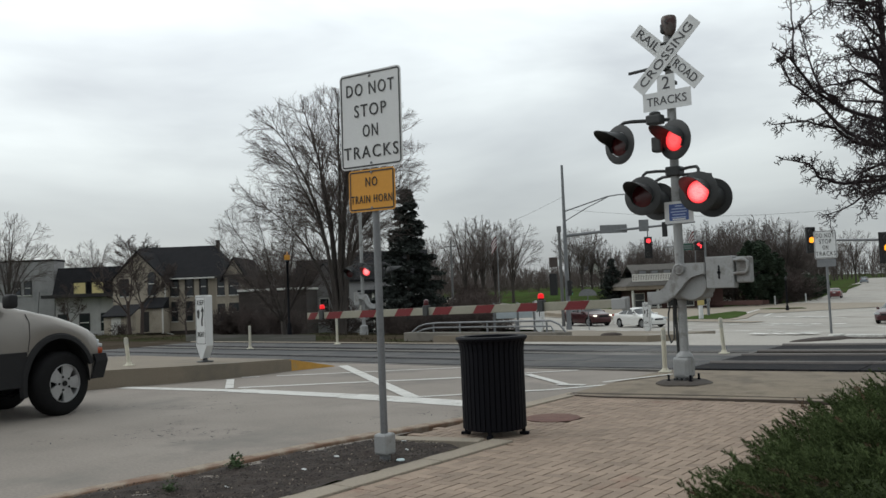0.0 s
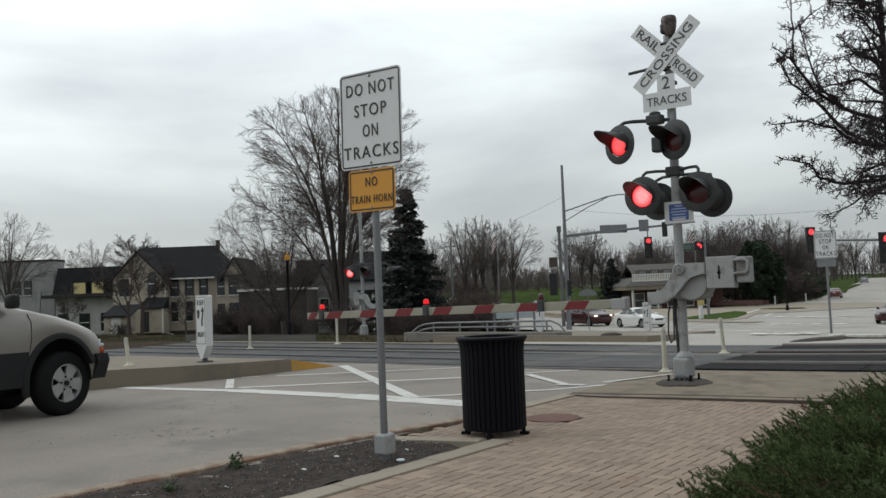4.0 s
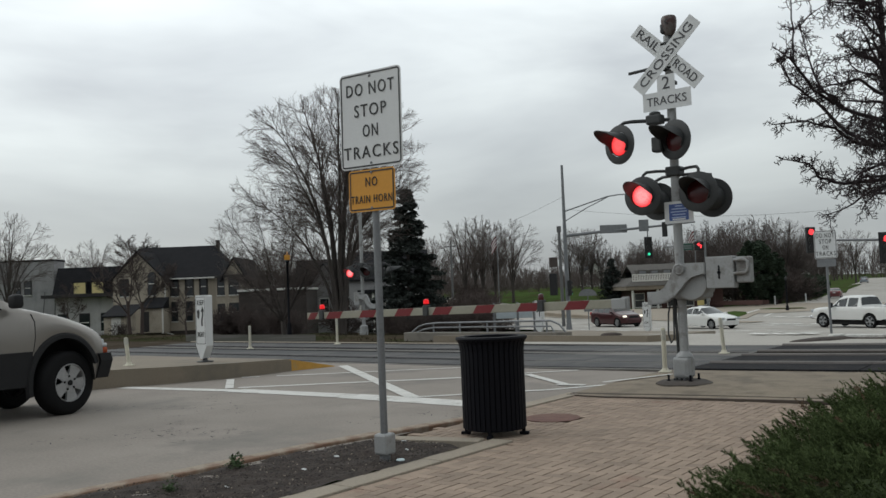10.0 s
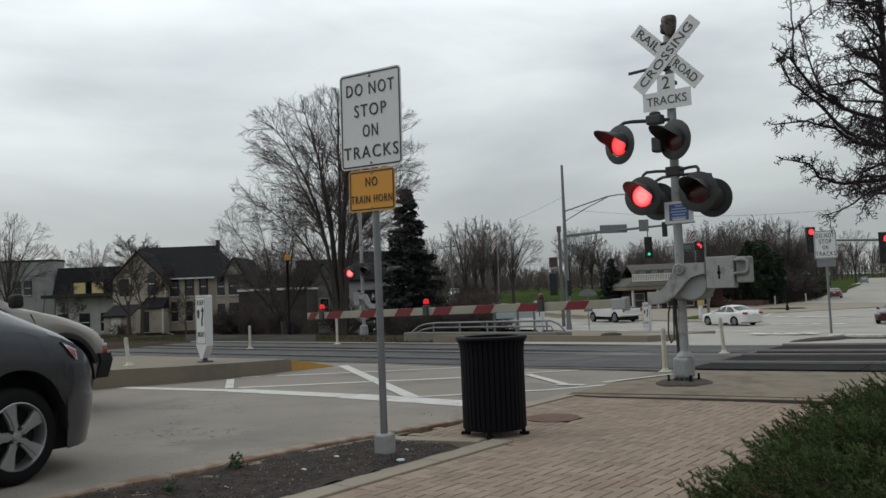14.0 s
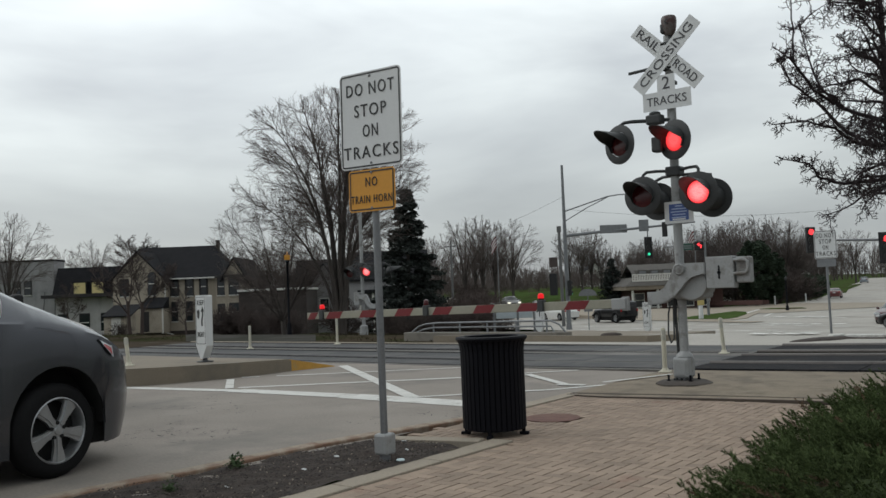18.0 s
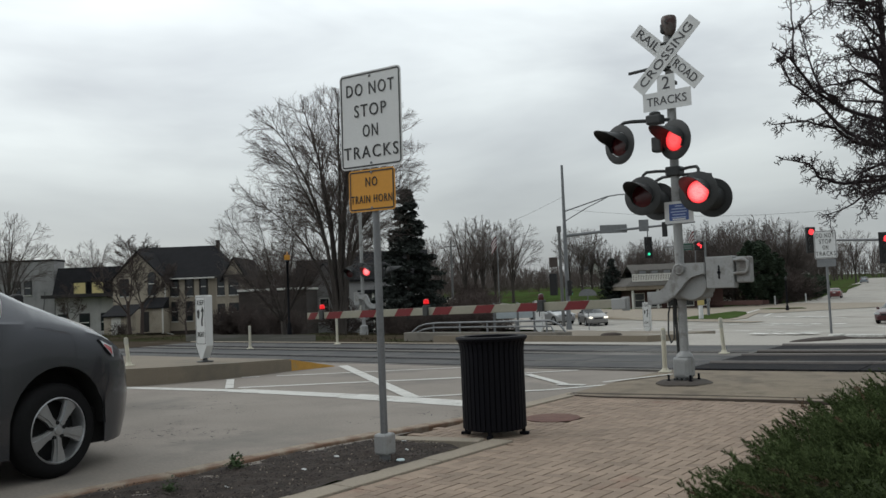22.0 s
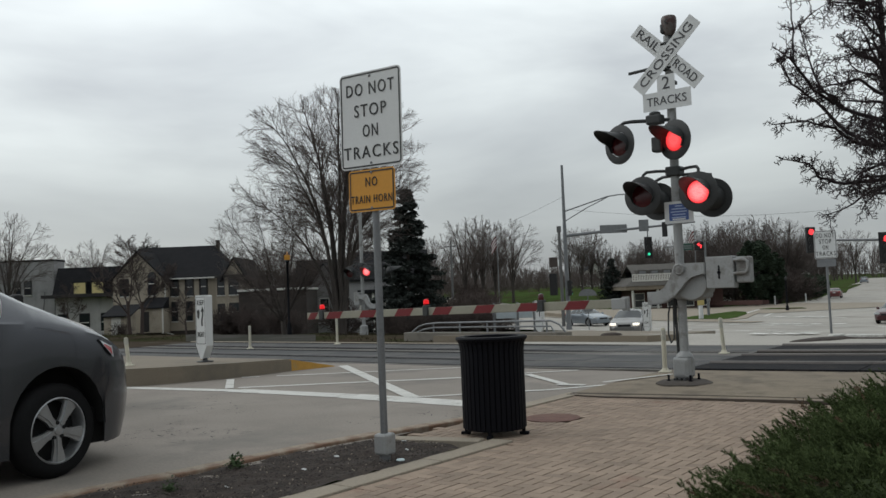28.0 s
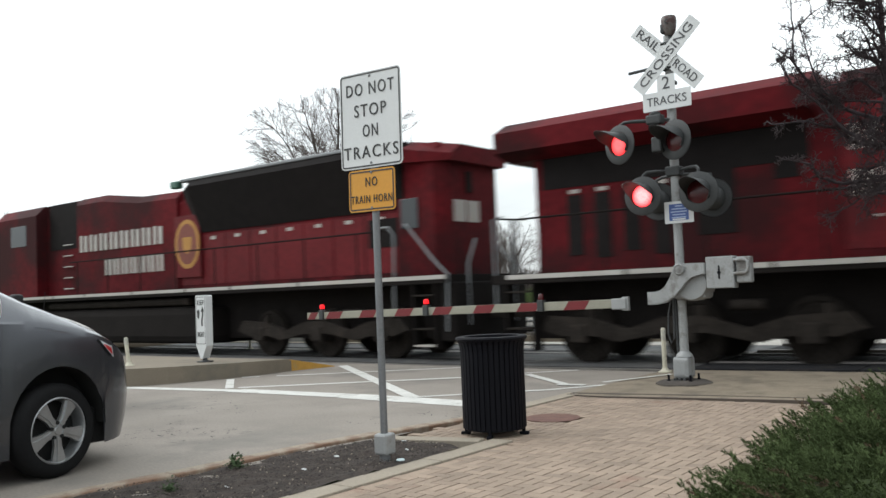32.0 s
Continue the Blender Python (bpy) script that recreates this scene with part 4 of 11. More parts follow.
def keep_right(x, y, z, hgt, w, rz, label):
    th = thing("island_sign", label, "road sign", pose(x, y, z, 0, 0, rz), "island signs")
    t = 0.075
    bm = bmesh.new()
    w2 = w / 2
    slab(bm, [(-w2, 0.30), (-0.03, 0.07), (0.03, 0.07), (w2, 0.30), (w2, hgt - 0.02), (w2 - 0.02, hgt), (-w2 + 0.02, hgt), (-w2, hgt - 0.02)], -t, t)
    body = part("panel", bm, M_WHITE, th, "white plastic panel, pointed below")
    bm = bmesh.new()
    k = w / 0.31
    outer = [(-w2 + 0.015, 0.33), (w2 - 0.015, 0.33), (w2 - 0.015, hgt - 0.03), (-w2 + 0.015, hgt - 0.03)]
    inner = [(-w2 + 0.024, 0.339), (w2 - 0.024, 0.339), (w2 - 0.024, hgt - 0.039), (-w2 + 0.024, hgt - 0.039)]
    va = [bm.verts.new((a, -t - 0.003, b)) for a, b in outer]
    vb = [bm.verts.new((a, -t - 0.003, b)) for a, b in inner]
    for i in range(4):
        bm.faces.new((va[i], va[(i + 1) % 4], vb[(i + 1) % 4], vb[i]))
    part("border", bm, M_SIGNINK, body)
    letters("lettering", "KEEP", 0.13, M_SIGNINK, body, pose(0, -t - 0.003, hgt - 0.14), 0.2 * k)
    letters("lettering", "RIGHT", 0.13, M_SIGNINK, body, pose(0, -t - 0.003, 0.50), 0.2 * k)
    mz = (hgt + 0.36) / 2 + 0.05
    bm = bmesh.new()
    slab(bm, [(-0.10, mz + 0.10), (-0.04, mz + 0.12), (-0.025, mz + 0.06), (-0.04, mz - 0.02), (-0.06, mz - 0.06), (-0.09, mz - 0.02)], -t - 0.004, -t)
    part("island_mark", bm, M_SIGNINK, body)
    bm = bmesh.new()
    slab(bm, [(0.02, mz - 0.18), (0.06, mz - 0.18), (0.055, mz - 0.08), (0.085, mz + 0.02), (0.075, mz + 0.08), (0.105, mz + 0.08), (0.06, mz + 0.17),
              (0.01, mz + 0.08), (0.04, mz + 0.08), (0.05, mz + 0.03), (0.02, mz - 0.07)], -t - 0.004, -t)
    part("arrow", bm, M_SIGNINK, body)
    bm = bmesh.new()
    lathe(bm, [(0.15, 0.0), (0.15, 0.02), (0.05, 0.035), (0.03, 0.10)], 16)
    part("foot", bm, M_DARK, th, "dark spring foot", True)


keep_right(-13.14, 9.65, 0.26, 1.215, 0.295, 0, "white arrow sign panel standing on the concrete median")
keep_right(-16.44, 26.5, -0.33, 1.25, 0.31, 0, "white arrow sign panel on the median across the tracks")
keep_right(-15.55, 33.5, -0.75, 1.35, 0.31, 0, "white arrow sign panel at the end of the median")
# ---- vehicles ----
M_HEADLIT = mat("headlight_on", (0.5, 0.5, 0.45), 0.3, var=0, emit=(1.0, 0.93, 0.78), power=1.3)
M_HEADLENS = mat("headlight_lens", (0.42, 0.44, 0.45), 0.12, var=0.1, coat=0.5)
M_TAIL = mat("tail_light", (0.30, 0.01, 0.012), 0.2, var=0.1)
M_AMBER = mat("amber_lens", (0.55, 0.12, 0.01), 0.2, var=0.1)
M_CHROME = mat("chrome", (0.7, 0.7, 0.72), 0.12, 1.0, var=0)
M_LINER = mat("arch_liner", (0.008, 0.008, 0.008), 0.95, var=0.1)
PAINTS = {}


def paint(name, c, rough=0.32, metal=0.35):
    if name not in PAINTS:
        PAINTS[name] = mat(name, c, rough, metal, var=0.05, scale=1.5, fine=300, coat=0.35, spec=0.4)
    return PAINTS[name]


WHEELS = {}


def wheel_meshes(r, style, rimk=0.69, alloy=None):
    key = (round(r, 3), style, rimk)
    if key in WHEELS:
        return WHEELS[key]
    w = 0.25 if style == "slots" else 0.21 if r > 0.34 else 0.19
    turn = Matrix.Rotation(radians(90), 4, "X")
    n = 40
    tyre = bmesh.new()
    lathe(tyre, [(r * (rimk - 0.01), -w / 2 + 0.02), (r * (rimk + 0.01), -w / 2), (r * 0.86, -w / 2 - 0.006), (r * 0.95, -w / 2 + 0.012), (r, -w / 2 + 0.045),
                 (r, w / 2 - 0.045), (r * 0.95, w / 2 - 0.012), (r * 0.86, w / 2 + 0.006), (r * (rimk + 0.01), w / 2), (r * (rimk - 0.01), w / 2 - 0.02)], n, turn, cap=False)
    rim = bmesh.new()
    rr = r * rimk
    lathe(rim, [(rr, -w / 2 + 0.01), (rr, w / 2 - 0.005), (rr * 0.965, w / 2 - 0.002), (rr * 0.93, w / 2 - 0.02), (rr * 0.90, -w / 2 + 0.02)], n, turn, cap=False)
    back = bmesh.new()
    lathe(back, [(rr * 0.92, -0.03), (rr * 0.92, -0.02), (0.02, -0.02)], n, turn)
    spokes = 5
    yo = -(w / 2 - 0.018)
    for i in range(spokes):
        m = Matrix.Rotation(i * math.tau / spokes + (0.744 if style == "wedge" else 0.3), 4, "Y")
        if style == "wedge":        # broad bright spokes that widen to the rim, a raised ridge down each
            slab(rim, [(-0.010, 0.055), (-0.016, rr * 0.5), (-0.055, rr * 0.97), (0.022, rr * 0.97), (0.012, rr * 0.45), (0.014, 0.05)], yo - 0.006, yo + 0.03, m)
            slab(rim, [(-0.034, 0.04), (-0.036, rr * 0.45), (-0.076, rr * 0.96), (0.062, rr * 0.96), (0.034, rr * 0.45), (0.036, 0.04)], yo + 0.004, yo + 0.03, m)
        elif style == "slots":      # cast wheel with five slots by the rim
            slab(rim, [(-0.062, 0.0), (-0.066, rr * 0.55), (-0.095, rr * 0.97), (0.095, rr * 0.97), (0.066, rr * 0.55), (0.062, 0.0)], yo, yo + 0.03, m)
        elif style == "five":
            for sg in (-1, 1):
                slab(rim, [(sg * 0.004, 0.05), (sg * 0.012, rr * 0.55), (sg * 0.03, rr * 0.97), (sg * 0.062, rr * 0.97), (sg * 0.042, rr * 0.55), (sg * 0.036, 0.05)], yo - 0.004, yo + 0.03, m)
            slab(rim, [(-0.02, 0.04), (-0.03, rr * 0.9), (0.03, rr * 0.9), (0.02, 0.04)], yo + 0.008, yo + 0.03, m)
        elif style == "split":
            for sg in (-1, 1):
                slab(rim, [(sg * 0.012, 0.04), (sg * 0.03, rr * 0.97), (sg * 0.078, rr * 0.96), (sg * 0.040, 0.04)], yo - 0.002, yo + 0.03, m)
        else:
            slab(rim, [(-0.05, 0.02), (-0.03, rr * 0.97), (0.03, rr * 0.97), (0.05, 0.02)], yo, yo + 0.03, m)
    lathe(rim, [(0.068, -yo - 0.03), (0.068, -yo - 0.004), (0.035, -yo - 0.002), (0.03, -yo + 0.006), (0.01, -yo + 0.008)], 20, turn)
    if style in ("wedge", "slots"):
        # dark wheel bolts in their wells
        for i in range(5):
            q = math.tau * (i + 0.5) / 5 + (0.744 if style == "wedge" else 0.3)
            far = 0.062 if style == "wedge" else 0.085
            tube(back, [(far * math.sin(q), yo + 0.02, far * math.cos(q)), (far * math.sin(q), yo - 0.007, far * math.cos(q))], 0.015, 10)
        if style == "slots":
            tube(back, [(0, yo + 0.02, 0), (0, yo - 0.014, 0)], 0.034, 14)
    out = (mesh_of("tyre", tyre, M_TYRE, True), mesh_of("rim", rim, alloy or M_ALLOY, True), mesh_of("brake_disc", back, M_LINER, True))
    WHEELS[key] = out
    return out


def interp(table, x):
    return float(np.interp(x, [a for a, b in table], [b for a, b in table]))


def car(label, cfg, place, category="car", group=""):
    """A road vehicle; x forward, z up. cfg: length, width, axles, profiles measured back from the nose."""
    L, W, r = cfg["L"], cfg["W"], cfg["r"]
    body_mat = cfg["paint"]
    th = thing(cfg.get("name", "car"), label, category, place, group)
    ax = cfg["axles"]
    ra, rz = cfg.get("arch", (r + cfg.get("gap", 0.055),) * 2)      # half width and height of the wheel arches
    arches = [a + cfg.get("arch_back", 0.0) for a in ax]
    top, belt, plan = cfg["top"], cfg["belt"], cfg["plan"]
    roof = cfg["roof"] * W / 2
    sill = cfg.get("sill", 0.22)
    w0, w1, w2, w3 = cfg["glass"]        # cowl, roof front, roof rear, rear glass foot
    bed = cfg.get("bed")
    stations = set(np.round(np.linspace(0, L, cfg.get("n", 34)), 3))
    for a in arches:
        for i in range(15):
            stations.add(round(a + ra * math.cos(math.pi * i / 14), 3))
    stations |= {w0, w1, w2, w3}
    stations = sorted(s for s in stations if 0 <= s <= L)
    stations = [s for i, s in enumerate(stations) if i == 0 or s - stations[i - 1] > 0.004]

    def low(s):
        z = sill if 0.35 < s < L - 0.35 else sill + cfg.get("kick", 0.05)
        for a in arches:
            d = abs(s - a)
            if d < ra:
                z = max(z, r + rz * math.sqrt(1 - d * d / (ra * ra)))
        return z

    rings = []
    for s in stations:
        hw, zt, zb, zl = interp(plan, s) * W / 2, interp(top, s), interp(belt, s), low(s)
        zb = min(zb, zt - 0.02)
        zl = min(zl, zb - 0.05)
        c = min(max((zt - zb - 0.06) / 0.3, 0.0), 1.0)
        hr = min(roof, hw * 0.9)
        tuck = cfg.get("tuck", 0.03) * max(0.0, 1 - s / 0.55)
        k0, k1, k2, k3, k4 = cfg.get("flank", (0.975, 0.998, 1.0, 0.985, 0.955))
        side = [(hw * (k0 - tuck), zl), (hw * (k1 - tuck * 0.4), zl + 0.3 * (zb - zl)), (hw * k2, zl + 0.62 * (zb - zl)), (hw * k3, zl + 0.86 * (zb - zl)), (hw * k4, zb)]
        hood = [(hw * a, zb + (zt - zb) * b) for a, b in cfg.get("crown", ((0.90, 0.55), (0.80, 0.82), (0.45, 0.97), (0, 1)))]
        f = min(1.0, (zt - zb) / 0.55)
        edge = hw * 0.925 + (hr - hw * 0.925) * f
        cab = [(hw * 0.93, zb + 0.02), (edge, max(zb + 0.03, zt - 0.10)), (edge * 0.86, zt - 0.03), (0, zt)]
        up = [(h0[0] * (1 - c) + c0[0] * c, h0[1] * (1 - c) + c0[1] * c) for h0, c0 in zip(hood, cab)]
        rings.append((side + up, c))
    body, shield, rear = bmesh.new(), bmesh.new(), bmesh.new()
    X = L / 2

    def vert_row(bm, i):
        half = rings[i][0]
        left = [(X - stations[i], y, z) for y, z in half]
        right = [(X - stations[i], -y, z) for y, z in half[:-1]][::-1]
        return [bm.verts.new(p) for p in left + right]
    rows = {}
    n = len(rings[0][0])
    for bm in (body, shield, rear):
        rows[bm] = [vert_row(bm, i) for i in range(len(stations))]
    m = 2 * n - 1
    for i in range(len(stations) - 1):
        mid = (stations[i] + stations[i + 1]) / 2
        for k in range(m - 1):
            bm = body
            if n - 3 <= k <= n and w0 <= mid <= w1:
                bm = shield
            elif n - 3 <= k <= n and w2 <= mid <= w3:
                bm = rear
            a, b = rows[bm][i], rows[bm][i + 1]
            bm.faces.new((a[k], b[k], b[k + 1], a[k + 1]))
    for i in (0, -1):
        body.faces.new(rows[body][i] if i == 0 else rows[body][i][::-1])
    for bm in (body, shield, rear):
        bmesh.ops.delete(bm, geom=[v for v in bm.verts if not v.link_faces], context="VERTS")
    part("body", body, body_mat, th, cfg["skin"], True)
    part("windshield", shield, M_CARGLASS, th, "", True)
    if not cfg.get("no_rear_glass"):
        part("rear_window", rear, M_CARGLASS, th, "", True)
    else:
        rear.free()

    def skin(s, z):
        """Half width of the body at a place of its side."""
        best = min(range(len(stations)), key=lambda i: abs(stations[i] - s))
        ring = rings[best][0]
        for (y0, z0), (y1, z1) in zip(ring, ring[1:]):
            if z0 <= z <= z1 and z1 > z0:
                return y0 + (y1 - y0) * (z - z0) / (z1 - z0)
        return ring[4][0]
    for win in cfg["windows"]:
        for sg in (-1, 1):
            bm = bmesh.new()
            dense = []
            for (s0, z0), (s1, z1) in zip(win, win[1:] + win[:1]):
                k = max(1, int(max(abs(s1 - s0), abs(z1 - z0)) / 0.12))
                dense += [(s0 + (s1 - s0) * j / k, z0 + (z1 - z0) * j / k) for j in range(k)]
            o = [bm.verts.new((X - s, sg * (skin(s, z) + 0.006), z)) for s, z in dense]
            bmesh.ops.triangle_fill(bm, use_beauty=True, edges=[bm.edges.new((o[i], o[(i + 1) % len(o)])) for i in range(len(o))])
            part("side_window", bm, M_CARGLASS, th)
    # underside and arches
    bm = bmesh.new()
    box(bm, -X + 0.25, X - 0.25, -W / 2 + 0.22, W / 2 - 0.22, cfg.get("floor", 0.2), 0.5)
    part("underbody", bm, M_LINER, th)
    for a in arches:
        for sg in (-1, 1):
            bm = bmesh.new()
            prev = None
            for i in range(17):
                t = math.pi * i / 16
                p = [bm.verts.new((X - a + (ra + 0.004) * math.cos(t), sg * y, r + (rz + 0.004) * math.sin(t))) for y in (W / 2 * 0.94, W / 2 - 0.34)]
                if prev:
                    bm.faces.new((prev[0], prev[1], p[1], p[0]))
                prev = p
            inner = [bm.verts.new((X - a + (ra + 0.004) * math.cos(math.pi * i / 16), sg * (W / 2 - 0.34), r + (rz + 0.004) * math.sin(math.pi * i / 16))) for i in range(17)]
            bm.faces.new(inner)
            part("arch_liner", bm, M_LINER, th)
    if cfg.get("flare"):
        for a in arches:
            for sg in (-1, 1):
                bm = bmesh.new()
                prev = None
                wf = cfg["flare"]
                for i in range(21):
                    lowest = cfg.get("flare_from", -12)
                    t = radians(lowest + (192 - lowest) * i / 20)
                    ring = []
                    for rr, yy in ((-0.005, W / 2 - 0.03), (-0.005, W / 2 + 0.035), (wf * 0.6, W / 2 + 0.03), (wf, W / 2 - 0.012)):
                        ring.append(bm.verts.new((X - a + (ra + rr) * math.cos(t), sg * yy, r + (rz + rr) * math.sin(t))))
                    if prev:
                        for k in range(3):
                            bm.faces.new((prev[k], prev[k + 1], ring[k + 1], ring[k]))
                    prev = ring
                part("arch_flare", bm, cfg.get("flare_mat", M_PLASTIC), th, "", True)
    ty, ri, br = wheel_meshes(r, cfg.get("style", "five"), cfg.get("rim", 0.69), cfg.get("alloy"))
    cfg_wheels = []
    for a in ax:
        for sg in (-1, 1):
            w = new("wheel", ty)
            w.parent = th
            turned = cfg.get("steer", 0.0) if a == ax[0] else 0.0
            w.matrix_basis = pose(X - a, sg * (W / 2 - 0.125), r, 0, 0, turned + (0 if sg < 0 else 180))
            for nm, me in (("rim", ri), ("brake_disc", br)):
                o = new(nm, me)
                o.parent = w
            cfg_wheels.append((w, X - a, sg * (W / 2 - 0.125), 0 if sg < 0 else 180, turned))
    th["wheel_radius"] = r
    # lights, grille, bumpers, mirrors
    for kind, s, y, z, dx, dy, dz, mt in cfg["bits"]:
        for sg in ((-1, 1) if y else (1,)):
            bm = bmesh.new()
            box(bm, -dx / 2, dx / 2, -dy / 2, dy / 2, -dz / 2, dz / 2, min(dx, dy, dz) * 0.3)
            part(kind, bm, mt, th, "", True, pose(X - s, sg * y, z, 0, 0, 0))
    if bed:
        bm = bmesh.new()
        b0, b1, bz = bed
        box(bm, X - b1 + 0.08, X - b0 - 0.05, -W / 2 + 0.1, W / 2 - 0.1, bz - 0.4, bz + 0.006)
        part("cargo_bed", bm, M_PLASTIC, th)
    return th, cfg_wheels


def sedan(color, skin, lit=False, dark=False):
    h = M_HEADLIT if lit else M_HEADLENS
    return dict(L=4.75, W=1.82, r=0.325, axles=(0.92, 3.68), paint=color, skin=skin, style="split", roof=0.66, n=30,
                top=((0, 0.55), (0.05, 0.66), (0.3, 0.78), (0.9, 0.90), (1.35, 0.98), (2.15, 1.38), (2.6, 1.46), (3.1, 1.44), (3.45, 1.36), (4.1, 1.08), (4.45, 1.05), (4.7, 0.96), (4.75, 0.8)),
                belt=((0, 0.50), (0.3, 0.70), (1.3, 0.88), (3.6, 0.95), (4.4, 0.95), (4.75, 0.75)),
                plan=((0, 0.62), (0.08, 0.76), (0.3, 0.90), (0.7, 0.98), (1.3, 1.0), (3.6, 1.0), (4.3, 0.94), (4.65, 0.84), (4.75, 0.72)),
                glass=(1.38, 2.15, 3.4, 4.05), windows=([(1.62, 0.97), (2.2, 1.30), (2.75, 1.34), (2.75, 0.97)], [(2.83, 0.97), (2.83, 1.34), (3.25, 1.31), (3.75, 1.02), (3.7, 0.98)]),
                bits=(("headlight", 0.20, 0.62, 0.68, 0.28, 0.34, 0.13, h), ("grille", 0.03, 0, 0.62, 0.05, 0.7, 0.12, M_PLASTIC), ("bumper_intake", 0.06, 0, 0.36, 0.08, 1.0, 0.12, M_PLASTIC),
                      ("tail_light", 4.60, 0.66, 0.90, 0.26, 0.30, 0.14, M_TAIL), ("door_mirror", 1.62, 0.97, 0.98, 0.16, 0.18, 0.13, color),
                      ("number_plate", 4.76, 0, 0.80, 0.02, 0.3, 0.15, M_WHITE)))


def suv(color, skin, lit=False, L=4.7, H=1.70, wagon=True):
    h = M_HEADLIT if lit else M_HEADLENS
    k = H / 1.70
    return dict(name="suv", L=L, W=1.88, r=0.36, axles=(0.90, L - 1.05), paint=color, skin=skin, style="split", roof=0.70, n=30, sill=0.28,
                top=((0, 0.70), (0.05, 0.88), (0.25, 0.98), (1.0, 1.08), (1.3, 1.13 * k), (1.95, 1.58 * k), (2.4, 1.69 * k), (3.4, 1.70 * k), (L - 0.5, 1.62 * k), (L - 0.15, 1.12), (L, 0.9)),
                belt=((0, 0.62), (0.3, 0.86), (1.2, 1.04), (3.5, 1.10), (L - 0.3, 1.10), (L, 0.8)),
                plan=((0, 0.66), (0.08, 0.80), (0.3, 0.93), (0.7, 0.99), (1.3, 1.0), (3.6, 1.0), (L - 0.3, 0.95), (L, 0.84)),
                glass=(1.32, 1.95, L - 0.5, L - 0.17), windows=([(1.55, 1.09), (2.0, 1.46 * k), (2.65, 1.56 * k), (2.65, 1.10)], [(2.73, 1.10), (2.73, 1.56 * k), (3.5, 1.55 * k), (3.5, 1.12)], [(3.58, 1.13), (3.58, 1.54 * k), (L - 0.75, 1.48 * k), (L - 0.55, 1.2)]),
                bits=(("headlight", 0.18, 0.70, 0.84, 0.24, 0.24, 0.13, h), ("grille", 0.03, 0, 0.78, 0.05, 0.8, 0.2, M_PLASTIC), ("bumper_intake", 0.06, 0, 0.44, 0.08, 1.2, 0.14, M_PLASTIC),
                      ("tail_light", L - 0.08, 0.74, 1.0, 0.2, 0.2, 0.28, M_TAIL), ("door_mirror", 1.55, 1.0, 1.12, 0.16, 0.2, 0.17, color),
                      ("number_plate", L + 0.0, 0, 0.85, 0.03, 0.3, 0.15, M_WHITE)))


def pickup(color, skin, L=5.6, H=1.92):
    return dict(name="pickup_truck", L=L, W=1.98, r=0.42, axles=(0.95, L - 1.25), paint=color, skin=skin, style="five", roof=0.70, n=34, sill=0.5, gap=0.08,
                top=((0, 0.95), (0.05, 1.12), (0.2, 1.2), (1.2, 1.25), (1.45, 1.28), (2.0, 1.78), (2.3, H), (3.4, H), (3.62, H - 0.1), (3.78, 1.30), (L - 0.05, 1.28), (L, 1.1)),
                belt=((0, 0.85), (0.3, 1.08), (1.4, 1.22), (3.7, 1.26), (L, 1.24)),
                plan=((0, 0.86), (0.08, 0.92), (0.3, 0.97), (0.8, 1.0), (L - 0.1, 1.0), (L, 0.96)),
                glass=(1.48, 2.0, 3.6, 3.76), windows=([(1.72, 1.27), (2.05, 1.66), (2.7, 1.78), (2.7, 1.27)], [(2.8, 1.27), (2.8, 1.78), (3.45, 1.78), (3.5, 1.27)]),
                bed=(3.85, L, 1.27),
                bits=(("headlight", 0.08, 0.76, 1.0, 0.16, 0.3, 0.22, M_HEADLENS), ("grille", 0.0, 0, 0.98, 0.06, 1.0, 0.3, M_PLASTIC), ("bumper", -0.03, 0, 0.62, 0.2, 1.8, 0.22, M_CHROME),
                      ("tail_light", L - 0.02, 0.88, 1.05, 0.1, 0.16, 0.32, M_TAIL), ("rear_bumper", L + 0.04, 0, 0.62, 0.16, 1.8, 0.2, M_CHROME), ("door_mirror", 1.75, 1.1, 1.36, 0.16, 0.24, 0.3, M_PLASTIC)))


def jeep(color, skin):
    return dict(name="off_road_car", L=4.4, W=1.85, r=0.40, axles=(0.75, 3.65), paint=color, skin=skin, style="five", roof=0.86, n=30, sill=0.5, gap=0.08,
                top=((0, 0.9), (0.04, 1.1), (0.2, 1.15), (1.3, 1.2), (1.42, 1.22), (1.7, 1.72), (1.85, 1.84), (4.2, 1.84), (4.33, 1.8), (4.4, 1.2)),
                belt=((0, 0.8), (0.2, 1.05), (1.4, 1.16), (4.4, 1.18)), plan=((0, 0.78), (0.1, 0.82), (1.3, 0.9), (1.5, 0.95), (4.3, 0.95), (4.4, 0.93)),
                glass=(1.44, 1.72, 4.2, 4.34), windows=([(1.75, 1.24), (1.85, 1.72), (2.5, 1.74), (2.5, 1.24)], [(2.6, 1.24), (2.6, 1.74), (3.3, 1.74), (3.3, 1.24)], [(3.4, 1.24), (3.4, 1.74), (4.2, 1.74), (4.2, 1.24)]),
                flare=0.09, bits=(("headlight", 0.0, 0.5, 0.98, 0.06, 0.2, 0.2, M_HEADLENS), ("bumper", -0.06, 0, 0.62, 0.16, 1.6, 0.16, M_PLASTIC), ("tail_light", 4.4, 0.8, 1.05, 0.08, 0.12, 0.22, M_TAIL),
                                  ("spare_wheel_cover", 4.5, 0, 1.05, 0.22, 0.72, 0.72, M_PLASTIC), ("door_mirror", 1.75, 1.0, 1.3, 0.1, 0.2, 0.2, M_PLASTIC)))


